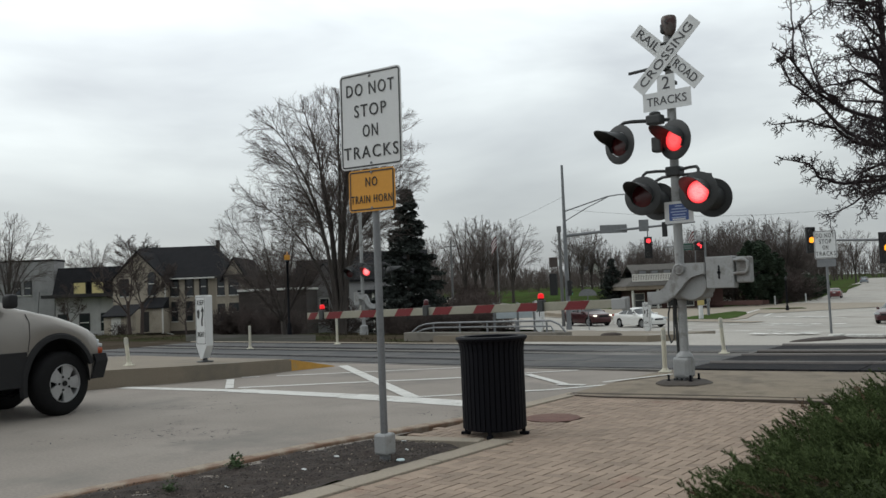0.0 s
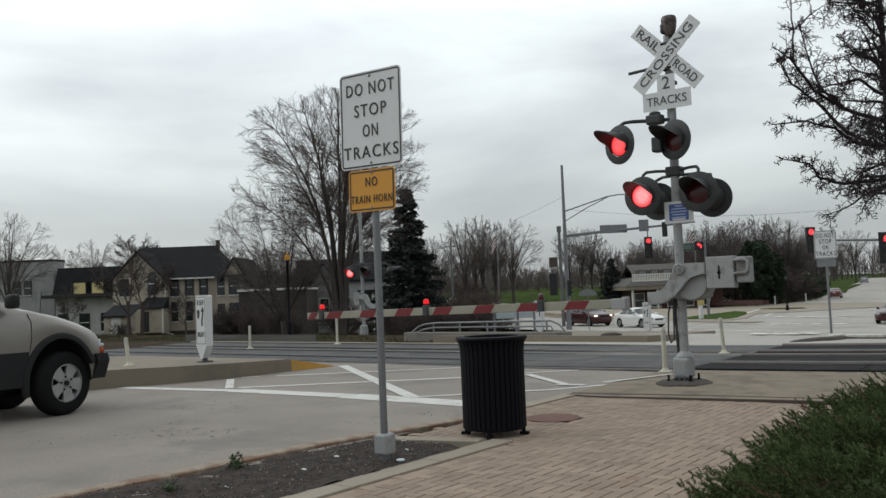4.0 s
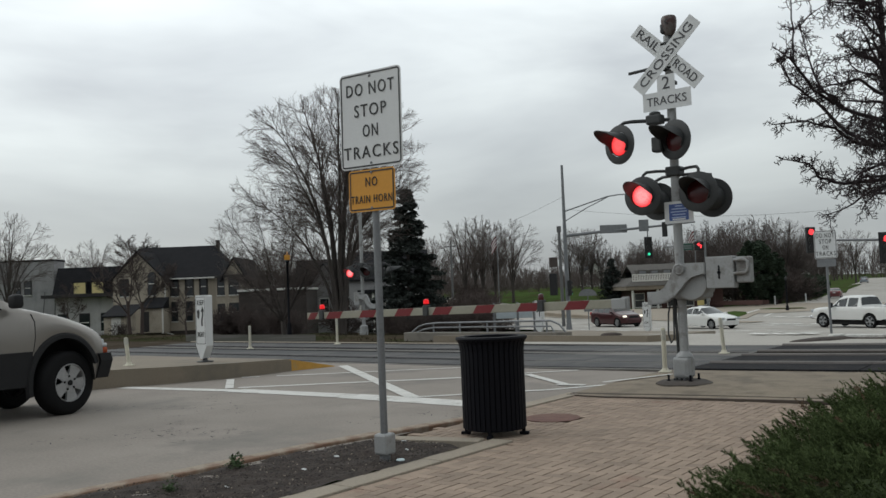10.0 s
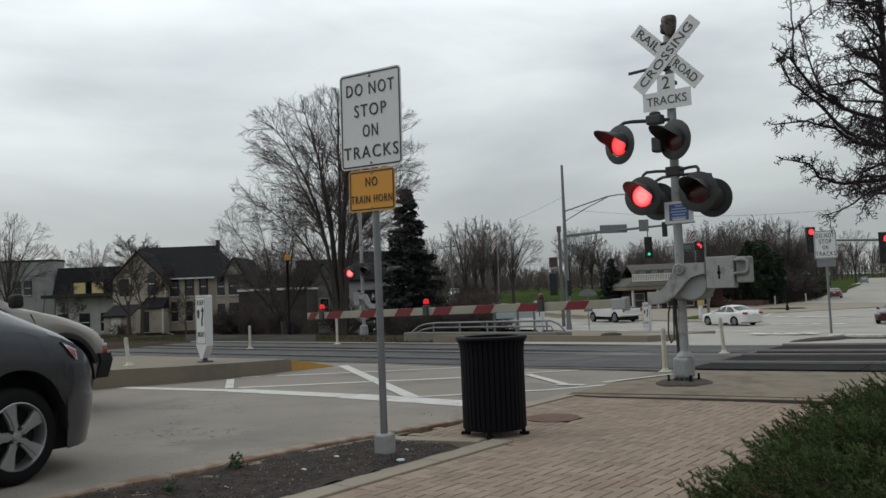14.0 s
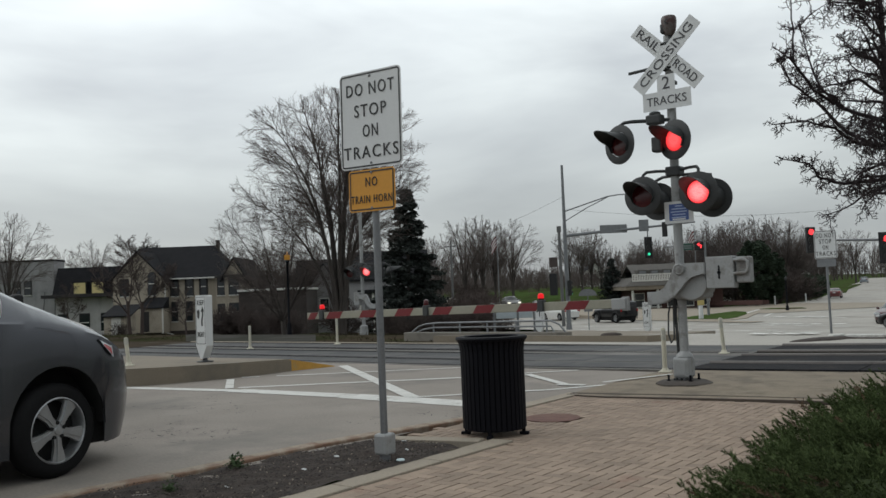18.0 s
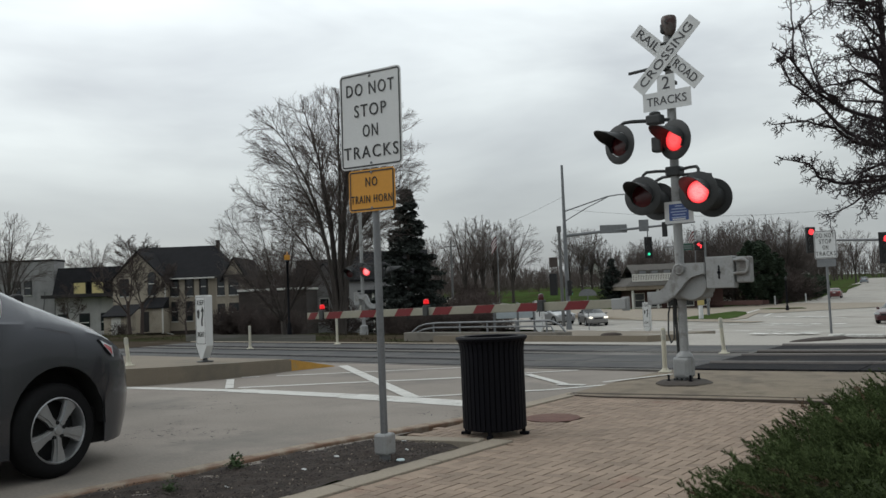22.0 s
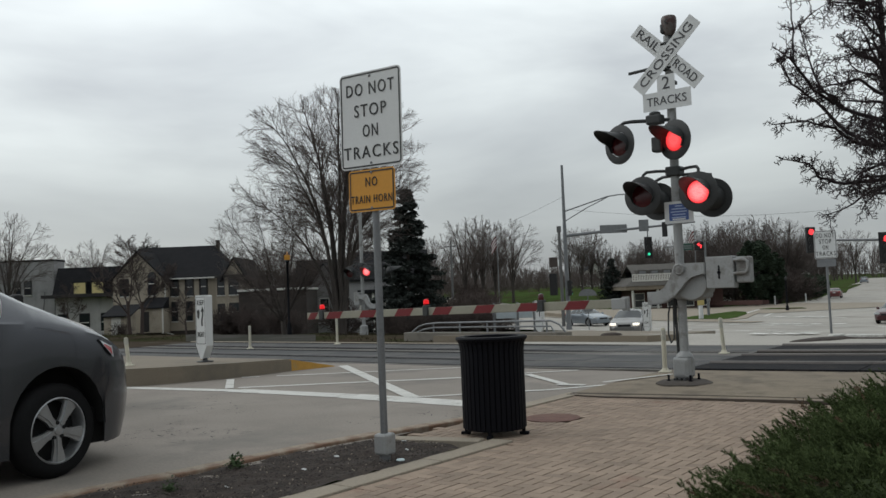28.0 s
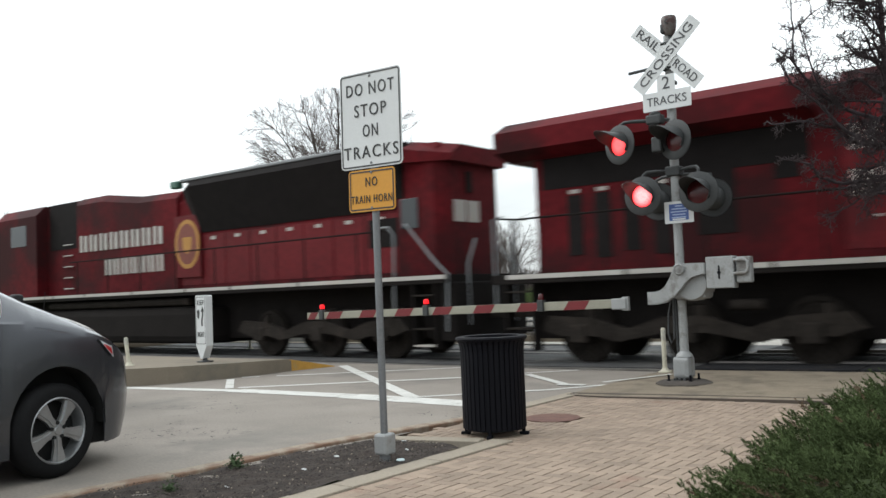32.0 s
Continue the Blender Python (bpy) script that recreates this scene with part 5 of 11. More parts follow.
P_VAN = paint("graphite_paint", (0.085, 0.088, 0.098), 0.25, 0.72)
P_TAN = paint("pewter_paint", (0.25, 0.232, 0.212), 0.32, 0.6)


P_SILVERVAN = paint("mirror_shell", (0.55, 0.55, 0.56), 0.3, 0.3)


def build_minivan():
    cfg = dict(name="minivan", L=5.08, W=1.97, r=0.375, axles=(0.865, 3.91), paint=P_VAN, skin="dark graphite metallic body", style="wedge", roof=0.72, n=60, arch=(0.415, 0.51), arch_back=-0.03, crown=((0.93, 0.26), (0.80, 0.62), (0.45, 0.93), (0, 1)), steer=13.0, flank=(1.0, 1.0, 0.993, 0.985, 0.972), tuck=0.2, rim=0.705, sill=0.21, kick=0.0,
               top=((0, 0.64), (0.03, 0.79), (0.10, 0.925), (0.25, 1.05), (0.353, 1.12), (0.42, 1.185), (0.5, 1.222), (0.643, 1.313), (0.764, 1.366), (0.88, 1.412), (0.95, 1.438), (1.04, 1.482), (1.13, 1.523), (1.28, 1.60), (1.9, 1.84), (2.4, 1.87), (3.5, 1.88), (4.6, 1.80), (4.95, 1.45), (5.08, 1.0)),
               belt=((0, 0.58), (0.1, 0.85), (0.3, 1.035), (0.48, 1.115), (0.61, 1.152), (0.85, 1.203), (1.03, 1.232), (1.3, 1.25), (4.8, 1.25), (5.08, 0.9)),
               plan=((0, 0.48), (0.05, 0.67), (0.14, 0.81), (0.28, 0.912), (0.45, 0.965), (0.7, 0.99), (1.1, 0.997), (1.6, 1.0), (4.4, 1.0), (4.9, 0.93), (5.08, 0.8)),
               glass=(1.30, 1.9, 4.6, 4.93), windows=([(1.46, 1.33), (1.78, 1.5), (1.95, 1.52), (1.95, 1.27)], [(2.05, 1.2), (2.05, 1.56), (2.3, 1.66), (3.1, 1.68), (3.1, 1.2)], [(3.2, 1.2), (3.2, 1.68), (4.4, 1.62), (4.6, 1.22)]),
               bits=(("grille", 0.03, 0, 0.62, 0.06, 0.7, 0.16, M_PLASTIC), ("bumper_intake", 0.06, 0, 0.34, 0.10, 1.0, 0.14, M_PLASTIC), ("tail_light", 4.95, 0.85, 1.0, 0.25, 0.2, 0.4, M_TAIL)))
    th, wheels = car("dark grey minivan stopped at the crossing, silver alloy wheels", cfg, pose(-7.70, 3.5 + 0.90 - 2.54, 0, 0, 0, 90), "minivan")
    X = 2.54
    # wrap-round headlights, mirrors, door seam
    for sg in (-1, 1):
        bm = bmesh.new()
        up, lo = [], []
        for i in range(8):
            s = 0.33 + 0.15 * i / 7
            hw = interp(cfg["plan"], s) * 1.97 / 2
            zu, zl = 1.02 + 0.065 * (i / 7), 0.92 + 0.155 * (i / 7) ** 1.1
            up.append(bm.verts.new((X - s, sg * (hw * 0.962 + 0.010), zu)))
            lo.append(bm.verts.new((X - s, sg * (hw * 0.99 + 0.012), zl)))
        for i in range(7):
            bm.faces.new((lo[i], lo[i + 1], up[i + 1], up[i]))
        lamp = part("headlight", bm, M_HEADLENS, th, "clear wrap-round headlight", True)
        # red patch painted as the crossing lights' reflection in the headlight
        bm = bmesh.new()
        up2, lo2 = [], []
        for i in range(6):
            s = 0.34 + 0.10 * i / 5
            hw = interp(cfg["plan"], s) * 1.97 / 2
            up2.append(bm.verts.new((X - s, sg * (hw * 0.968 + 0.015), 1.0 + 0.05 * i / 5)))
            lo2.append(bm.verts.new((X - s, sg * (hw * 0.985 + 0.018), 0.938 + 0.09 * i / 5)))
        for i in range(5):
            bm.faces.new((lo2[i], lo2[i + 1], up2[i + 1], up2[i]))
        part("indicator_lens", bm, M_TAIL, lamp, "red reflection of the crossing lights, painted on the headlight", True)
        bm = bmesh.new()
        box(bm, -0.10, 0.12, -0.12, 0.12, -0.09, 0.09, 0.05)
        part("door_mirror", bm, P_SILVERVAN, th, "pale door mirror", True, pose(X - 1.50, sg * 1.10, 1.37))
        # door seam
        bm = bmesh.new()
        tube(bm, [(X - 1.52, sg * 0.975, 0.30), (X - 1.50, sg * 0.992, 0.55), (X - 1.50, sg * 0.992, 0.85), (X - 1.53, sg * 0.95, 1.02)], 0.005, 6)
        part("door_seam", bm, M_LINER, th)
    return th, wheels


VAN, VAN_WHEELS = build_minivan()


def build_blazer():
    cfg = dict(name="suv", L=4.60, W=1.72, r=0.40, axles=(0.58, 3.32), rim=0.60, alloy=mat("dull_alloy", (0.34, 0.34, 0.34), 0.5, 0.6, var=0.15, scale=8), paint=P_TAN, skin="pewter body over dark lower cladding", style="slots", roof=0.72, n=56, arch=(0.43, 0.575), arch_back=0.045, floor=0.40, flare_from=22, steer=15.0, flank=(0.985, 0.998, 1.0, 0.985, 0.945), sill=0.42, kick=0.0,
               top=((0, 0.86), (0.02, 0.93), (0.045, 0.965), (0.10, 1.025), (0.212, 1.095), (0.366, 1.17), (0.517, 1.228), (0.666, 1.272), (0.79, 1.298), (0.954, 1.345), (1.08, 1.375), (1.52, 1.69), (2.2, 1.77), (3.0, 1.78), (4.2, 1.76), (4.45, 1.35), (4.6, 1.0)),
               belt=((0, 0.80), (0.045, 0.90), (0.10, 0.965), (0.212, 1.035), (0.366, 1.11), (0.666, 1.215), (0.954, 1.285), (1.1, 1.30), (4.4, 1.30), (4.6, 1.0)),
               plan=((0, 0.865), (0.04, 0.925), (0.10, 0.96), (0.22, 0.985), (0.5, 1.0), (4.2, 1.0), (4.5, 0.95), (4.6, 0.9)),
               glass=(1.10, 1.52, 4.2, 4.43), windows=([(1.36, 1.35), (1.62, 1.58), (1.85, 1.66), (2.7, 1.68), (2.7, 1.335)], [(2.8, 1.335), (2.8, 1.66), (4.05, 1.64), (4.2, 1.335)]),
               flare=0.07, bits=(("grille", 0.0, 0, 0.86, 0.05, 0.8, 0.16, M_PLASTIC), ("headlight", 0.05, 0.60, 0.86, 0.06, 0.30, 0.12, M_HEADLENS), ("corner_lens", 0.06, 0.775, 0.845, 0.10, 0.06, 0.04, M_HEADLENS),
                                 ("side_marker", 0.06, 0.775, 0.775, 0.11, 0.07, 0.085, mat("dull_amber_lens", (0.30, 0.05, 0.012), 0.25, var=0.1)), ("tail_light", 4.55, 0.72, 1.0, 0.12, 0.16, 0.36, M_TAIL)))
    th, wheels = car("pewter off-road estate waiting at the crossing, dark bumper and arch trims", cfg, pose(-11.37, 5.57 + 0.66 - 2.30, 0, 0, 0, 90), "suv")
    X = 2.30
    bm = bmesh.new()
    pl = [(-0.10, -0.70), (-0.10, 0.70), (0.0, 0.86), (0.17, 0.88), (0.17, -0.88), (0.0, -0.86)]
    a = [bm.verts.new((X - s, y, 0.74)) for s, y in pl]
    b = [bm.verts.new((X - s + 0.03, y, 0.64)) for s, y in pl]
    c = [bm.verts.new((X - s - 0.02, y * 0.96, 0.42)) for s, y in pl]
    bm.faces.new(a)
    bm.faces.new(c[::-1])
    for r0, r1 in ((a, b), (b, c)):
        for i in range(len(pl)):
            bm.faces.new((r0[i], r0[(i + 1) % 6], r1[(i + 1) % 6], r1[i]))
    part("front_bumper", bm, M_PLASTIC, th, "black plastic bumper")
    for sg in (-1, 1):
        bm = bmesh.new()
        box(bm, -0.06, 0.07, -0.09, 0.09, -0.085, 0.085, 0.04)
        part("door_mirror", bm, M_PLASTIC, th, "black door mirror", True, pose(X - 1.28, sg * 0.96, 1.45))
        bm = bmesh.new()
        box(bm, X - 2.78, X - 1.03, -0.016, 0.02, 0.40, 0.83, 0.008)
        part("lower_cladding", bm, M_PLASTIC, th, "dark lower cladding", False, pose(0, sg * 0.855, 0, 0, 0, 0))
        bm = bmesh.new()
        tube(bm, [(X - 1.02, sg * 0.857, 0.82), (X - 0.995, sg * 0.86, 1.0), (X - 0.997, sg * 0.853, 1.19), (X - 1.03, sg * 0.82, 1.29)], 0.005, 6)
        part("door_seam", bm, M_LINER, th)
    bm = bmesh.new()
    tube(bm, [(X - 0.78, -0.62, 1.15), (X - 0.75, -0.63, 1.56)], 0.004, 6)
    part("aerial", bm, M_PLASTIC, th)
    return th, wheels


SUV, SUV_WHEELS = build_blazer()
# ---- the train: two coupled locomotives, x back from the leading coupler ----
M_LOCOGRILLE = mat("loco_grille", (0.012, 0.010, 0.010), 0.8, spec=0.1, var=0.3, scale=4, fine=40)
# darker, rougher, blotchier red for the rear hoods and the second locomotive
M_LOCODEEP = mat("deeper_red_loco_paint", (0.09, 0.0072, 0.010), 0.7, spec=0.08, var=0.4, scale=0.6, fine=7, stain=(0.034, 0.008, 0.009), stain_at=0.5)
M_TRUCK = mat("dusty_truck_frame", (0.023, 0.0195, 0.0172), 0.95, spec=0.08, var=0.45, scale=3, fine=25, stain=(0.034, 0.028, 0.024), stain_at=0.6)
M_GOLD = mat("gold_emblem", (0.36, 0.17, 0.025), 0.6, var=0.15, scale=4)
M_BEAM = mat("locomotive_lamp", (0.5, 0.45, 0.4), 0.3, var=0, emit=(1.0, 0.88, 0.68), power=2.2)
M_CABGLASS = glass_mat("cab_glass", (0.20, 0.225, 0.22), 0.08)
TRACK_Y = 14.45


def hull(name, sections, material, parent, label="", cap=True):
    """A body through sections: (x, [(y, z), ...]) with alike outlines, closed round."""
    bm = bmesh.new()
    rows = [[bm.verts.new((x, y, z)) for y, z in pts] for x, pts in sections]
    n = len(rows[0])
    for a, b in zip(rows, rows[1:]):
        for k in range(n):
            bm.faces.new((a[k], a[(k + 1) % n], b[(k + 1) % n], b[k]))
    if cap:
        bm.faces.new(rows[0])
        bm.faces.new(rows[-1][::-1])
    return part(name, bm, material, parent, label)


def hood_outline(w, z0, z1, shoulder=0.12):
    return [(-w, z0), (-w, z1 - shoulder), (-w + shoulder, z1), (w - shoulder, z1), (w, z1 - shoulder), (w, z0)]


def side_panel(parent, name, x0, x1, z0, z1, y, material, label="", t=0.012, bevel=0.004):
    bm = bmesh.new()
    box(bm, x1, x0, y - t, y, z0, z1, bevel)
    return part(name, bm, material, parent, label)


def rod(parent, name, pts, r, material, label=""):
    bm = bmesh.new()
    tube(bm, pts, r, 8)
    return part(name, bm, material, parent, label, True)


def blocks(parent, x0, x1, z0, z1, count, y, material):
    """A painted name, given as plain upright blocks."""
    w = (x1 - x0) / count
    for i in range(count):
        # two worn upright bars for each character
        for a, b, top in ((0.08, 0.33, z1), (0.52, 0.82, z1 - 0.02)):
            bm = bmesh.new()
            box(bm, x0 + (i + a) * w, x0 + (i + b) * w, y - 0.022, y + 0.001, z0, top)
            part("name_block", bm, material, parent)


def truck(parent, xc):
    """A three-axle truck: wheels, side frame, axle boxes, springs."""
    wheel = None
    for dx in (-1.95, 0.0, 1.95):
        for sy in (-1, 1):
            m = pose(xc + dx, sy * 0.76, 0.545, 0, 0, 0 if sy < 0 else 180)
            if "loco_wheel" not in WHEELS:
                bm = bmesh.new()
                lathe(bm, [(0.56, -0.07), (0.56, -0.045), (0.533, -0.04), (0.53, 0.06), (0.47, 0.065), (0.44, 0.03), (0.2, 0.02), (0.17, 0.08), (0.02, 0.085)], 36, Matrix.Rotation(radians(90), 4, "X"))
                WHEELS["loco_wheel"] = mesh_of("wheel", bm, M_TRUCK, True)
            ob = new("wheel", WHEELS["loco_wheel"])
            ob.parent, ob.matrix_basis = parent, m
            LOCO_WHEELS.append((ob, xc + dx, sy * 0.76, 0 if sy < 0 else 180))
    for sy in (-1, 1):
        bm = bmesh.new()
        poly = [(-2.7, 0.62), (-2.5, 0.86), (-1.6, 0.80), (-1.0, 0.62), (-0.35, 0.82), (0.35, 0.82), (1.0, 0.62), (1.6, 0.80), (2.5, 0.86), (2.7, 0.62),
                (2.3, 0.5), (1.6, 0.5), (1.2, 0.40), (0.4, 0.55), (-0.4, 0.55), (-1.2, 0.40), (-1.6, 0.5), (-2.3, 0.5)]
        y = sy * 1.12
        slab(bm, [(xc + x, z) for x, z in poly], y - 0.06, y + 0.06)
        part("side_frame", bm, M_TRUCK, parent, "dusty cast truck side frame")
        for dx in (-1.95, 0.0, 1.95):
            bm = bmesh.new()
            box(bm, xc + dx - 0.17, xc + dx + 0.17, y - 0.09, y + 0.09, 0.38, 0.70, 0.03)
            part("axle_box", bm, M_TRUCK, parent)
            bm = bmesh.new()
            lathe(bm, [(0.085, 0.68), (0.085, 0.98), (0.02, 0.985)], 12, Matrix.Translation((xc + dx + 0.28, y, 0)))
            part("spring", bm, M_TRUCK, parent, "", True)
        bm = bmesh.new()
        lathe(bm, [(0.09, -0.25), (0.09, 0.25), (0.02, 0.255)], 12, Matrix.Translation((xc + 1.0, y - 0.05 * sy, 0.98)) @ Matrix.Rotation(radians(90), 4, "Y"))
        part("brake_cylinder", bm, M_TRUCK, parent, "", True)


LOCO_WHEELS = []


def deck(th, x0, x1, z, w=1.41):
    bm = bmesh.new()
    box(bm, x1, x0, -w, w, z - 0.17, z, 0.01)
    part("deck", bm, M_LOCODARK, th, "dark walkway deck")
    k = 0
    x = x0 - 0.03
    while x > x1 + 0.4:
        xe = max(x - (2.35 if k % 3 else 1.75), x1 + 0.02)
        for sy in (-1, 1):
            bm = bmesh.new()
            box(bm, xe + 0.03, x, sy * w - 0.012, sy * w + 0.012, z - 0.085, z - 0.005)
            part("sill_stripe", bm, M_LOCOWHITE, th, "worn white sill stripe")
        x = xe - 0.04
        k += 1


def steps(th, xc, y, z1, flip=1):
    for i in range(4):
        bm = bmesh.new()
        box(bm, xc - 0.25, xc + 0.25, y - 0.02, y + 0.28, 0.30 + 0.33 * i, 0.335 + 0.33 * i, 0.005)
        part("step", bm, M_TRUCK if i else M_LOCOWHITE, th)
    bm = bmesh.new()
    box(bm, xc - 0.30, xc - 0.26, y, y + 0.3, 0.25, z1, 0.005)
    box(bm, xc + 0.26, xc + 0.30, y, y + 0.3, 0.25, z1, 0.005)
    part("step_frame", bm, M_LOCODARK, th)


def build_lead():
    th = thing("locomotive", "dark red leading diesel locomotive with lit headlights and white sill stripe", "locomotive", pose(0, TRACK_Y, 0), "locomotives")
    deck(th, -1.15, -21.15, 1.62)
    for xc in (-4.75, -17.6):
        truck(th, xc)
    bm = bmesh.new()
    box(bm, -14.0, -8.2, -1.32, 1.32, 0.32, 1.30, 0.16)
    part("fuel_tank", bm, M_LOCODARK, th, "long dark fuel tank")
    for x0, x1, z0, z1, r in ((-13.9, -12.0, 1.22, 1.42, 0), (-8.6, -8.1, 0.5, 1.3, 0)):
        bm = bmesh.new()
        box(bm, x0, x1, -1.3, -0.9, z0, z1, 0.04)
        part("equipment_box", bm, M_LOCODARK, th)
    rod(th, "air_reservoir", [(-11.8, -1.16, 1.36), (-8.3, -1.16, 1.36)], 0.11, M_TRUCK)
    bm = bmesh.new()
    box(bm, -20.8, -1.6, -0.62, 0.62, 0.42, 1.5)
    part("underframe", bm, M_LOCODARK, th, "dark underframe and traction motors")
    for x in (-1.8, -20.6):
        steps(th, x if x > -5 else x, -1.40, 1.5)
    # nose and cab
    w = 1.36

    def ring(x, wy, zt, ch):
        return (x, [(-wy, 1.62), (-wy, zt - ch), (-wy + ch * 1.6, zt), (wy - ch * 1.6, zt), (wy, zt - ch), (wy, 1.62)])
    def arch(x, wy, zs, zt):
        return (x, [(-wy, 1.62), (-wy, zs), (-0.42, zt), (0.42, zt), (wy, zs), (wy, 1.62)])
    hull("nose", [arch(-1.36, 0.92, 2.98, 3.28), arch(-1.40, 1.0, 3.04, 3.34), arch(-2.15, w, 3.16, 3.46), arch(-3.0, w, 3.32, 3.62)], M_LOCO, th, "dark red sloped nose")
    hull("cab", [ring(-3.0, w, 3.6, 0.1), (-3.02, [(-w, 1.62), (-w, 3.55), (-0.9, 3.66), (0.9, 3.66), (w, 3.55), (w, 1.62)]),
                 (-3.16, [(-w + 0.03, 1.62), (-w + 0.03, 4.28), (-0.8, 4.60), (0.8, 4.60), (w - 0.03, 4.28), (w - 0.03, 1.62)]),
                 (-5.28, [(-w + 0.03, 1.62), (-w + 0.03, 4.28), (-0.8, 4.60), (0.8, 4.60), (w - 0.03, 4.28), (w - 0.03, 1.62)])], M_LOCO, th, "dark red crew cab")
    for y0, y1 in ((-1.20, -0.14), (0.14, 1.20)):
        bm = bmesh.new()
        vs = [(-3.025, y0, 3.68), (-3.025, y1, 3.68), (-3.13, y1 * 0.97, 4.20), (-3.13, y0 * 0.97, 4.20)]
        a = [bm.verts.new((x + 0.075, y, z)) for x, y, z in vs]
        b = [bm.verts.new((x - 0.05, y, z)) for x, y, z in vs]
        bm.faces.new(a)
        for i in range(4):
            bm.faces.new((a[i], b[i], b[(i + 1) % 4], a[(i + 1) % 4]))
        part("windscreen", bm, M_CABGLASS, th, "pale reflecting windscreen")
        bm = bmesh.new()
        tube(bm, [(x + 0.078, y, z) for x, y, z in vs + vs[:1]], 0.02, 6)
        part("window_gasket", bm, M_LOCODARK, th)
    bm = bmesh.new()
    box(bm, -5.05, -3.2, -0.7, 0.7, 4.59, 4.68, 0.03)
    part("roof_unit", bm, M_LOCO, th)
    yc = -w
    for x0, x1 in ((-3.28, -3.62), (-3.82, -4.34), (-4.38, -4.94)):
        side_panel(th, "side_window", x0, x1, 3.48, 4.04, yc + 0.012, M_LOCOGRILLE)
    for pts in ([(-3.79, 3.45), (-4.97, 3.45), (-4.97, 4.07), (-3.79, 4.07), (-3.79, 3.45)],):
        rod(th, "window_frame", [(x, yc - 0.008, z) for x, z in pts], 0.013, M_LOCOWHITE, "pale window frame")
    side_panel(th, "sun_visor", -3.66, -3.80, 3.56, 4.10, yc - 0.03, M_LOCOWHITE)
    for k, digit in enumerate("8750"):
        letters("number_digit", digit, 0.36, M_LOCOWHITE, th, pose(-4.25 + (k - 1.5) * 0.33, yc - 0.004, 3.04), 0.215, "white painted digit")
    side_panel(th, "builder_plate", -2.75, -3.05, 1.86, 2.12, yc, M_LOCOWHITE, "small pale plate")
    side_panel(th, "cab_door", -5.3, -5.9, 1.66, 3.6, -1.2, M_LOCO)
    # number board on the slanted nose corner
    ang = math.degrees(math.atan2(w - 1.0, -1.40 + 2.15))
    for sy in (-1,):
        board = pose(-1.80, sy * 1.20, 2.86, 0, 0, 90 - (90 - ang))
        bm = bmesh.new()
        box(bm, -0.36, 0.36, -0.015, 0.02, -0.13, 0.13, 0.008)
        nb = part("number_board", bm, M_LOCODARK, th, "black number board", False, board)
        for k, digit in enumerate("8750"):
            letters("number_digit", digit, 0.2, M_LOCOWHITE, nb, pose((k - 1.5) * 0.13, -0.018, 0), 0.107)
    for y0, y1 in ((-0.56, -0.06), (0.03, 0.46)):
        bm = bmesh.new()
        box(bm, -1.37, -1.345, y0, y1, 2.50, 2.90, 0.004)
        part("name_block", bm, M_LOCOWHITE, th, "white block of the painted name")
    bm = bmesh.new()
    box(bm, -1.45, -1.33, -0.14, 0.14, 2.94, 3.46, 0.04)
    part("headlight_box", bm, M_LOCODARK, th)
    for z in (3.33, 3.09):
        bm = bmesh.new()
        lathe(bm, [(0.06, 0.0), (0.06, 0.02), (0.04, 0.035), (0.01, 0.04)], 18, Matrix.Translation((-1.33, 0, z)) @ Matrix.Rotation(radians(90), 4, "Y"))
        part("headlight", bm, M_BEAM, th, "lit headlight", True)
    for y in (-0.72, 0.72):
        bm = bmesh.new()
        lathe(bm, [(0.11, -0.12), (0.11, 0.0)], 16, Matrix.Translation((-0.72, y, 1.86)) @ Matrix.Rotation(radians(90), 4, "Y"))
        can = part("ditch_light", bm, M_LOCODARK, th, "", True)
        bm = bmesh.new()
        lathe(bm, [(0.055, 0.0), (0.055, 0.02), (0.035, 0.035), (0.01, 0.04)], 18, Matrix.Translation((-0.72, y, 1.86)) @ Matrix.Rotation(radians(90), 4, "Y"))
        part("lamp", bm, M_BEAM, can, "lit ditch light", True)
    # front platform, plow, rails
    bm = bmesh.new()
    box(bm, -1.35, -0.55, -1.36, 1.36, 1.42, 1.58, 0.02)
    part("front_platform", bm, M_LOCODARK, th)
    bm = bmesh.new()
    box(bm, -0.56, -0.535, -0.75, 0.75, 1.50, 1.585)
    part("sill_stripe", bm, M_LOCOWHITE, th)
    bm = bmesh.new()
    top = [(-0.62, -1.42), (-0.22, 0.0), (-0.62, 1.42), (-0.9, 1.42), (-0.9, -1.42)]
    a = [bm.verts.new((x, y, 0.82)) for x, y in top]
    b = [bm.verts.new((x + (0.12 if i < 3 else 0), y * 1.04, 0.14)) for i, (x, y) in enumerate(top)]
    bm.faces.new(a)
    bm.faces.new(b[::-1])
    for i in range(5):
        bm.faces.new((a[i], b[i], b[(i + 1) % 5], a[(i + 1) % 5]))
    part("plow", bm, M_LOCODARK, th, "black pilot plow")
    bm = bmesh.new()
    box(bm, -1.1, -0.7, -1.3, 1.3, 0.8, 1.45, 0.03)
    part("pilot_plate", bm, M_LOCODARK, th)
    bm = bmesh.new()
    box(bm, -0.75, -0.05, -0.14, 0.14, 0.80, 1.08, 0.04)
    part("coupler", bm, M_TRUCK, th)
    for y in (-0.5, 0.45, -0.9):
        rod(th, "air_hose", [(-0.7, y, 1.2), (-0.5, y, 1.0), (-0.45, y + 0.05, 0.6)], 0.03, M_LOCODARK)
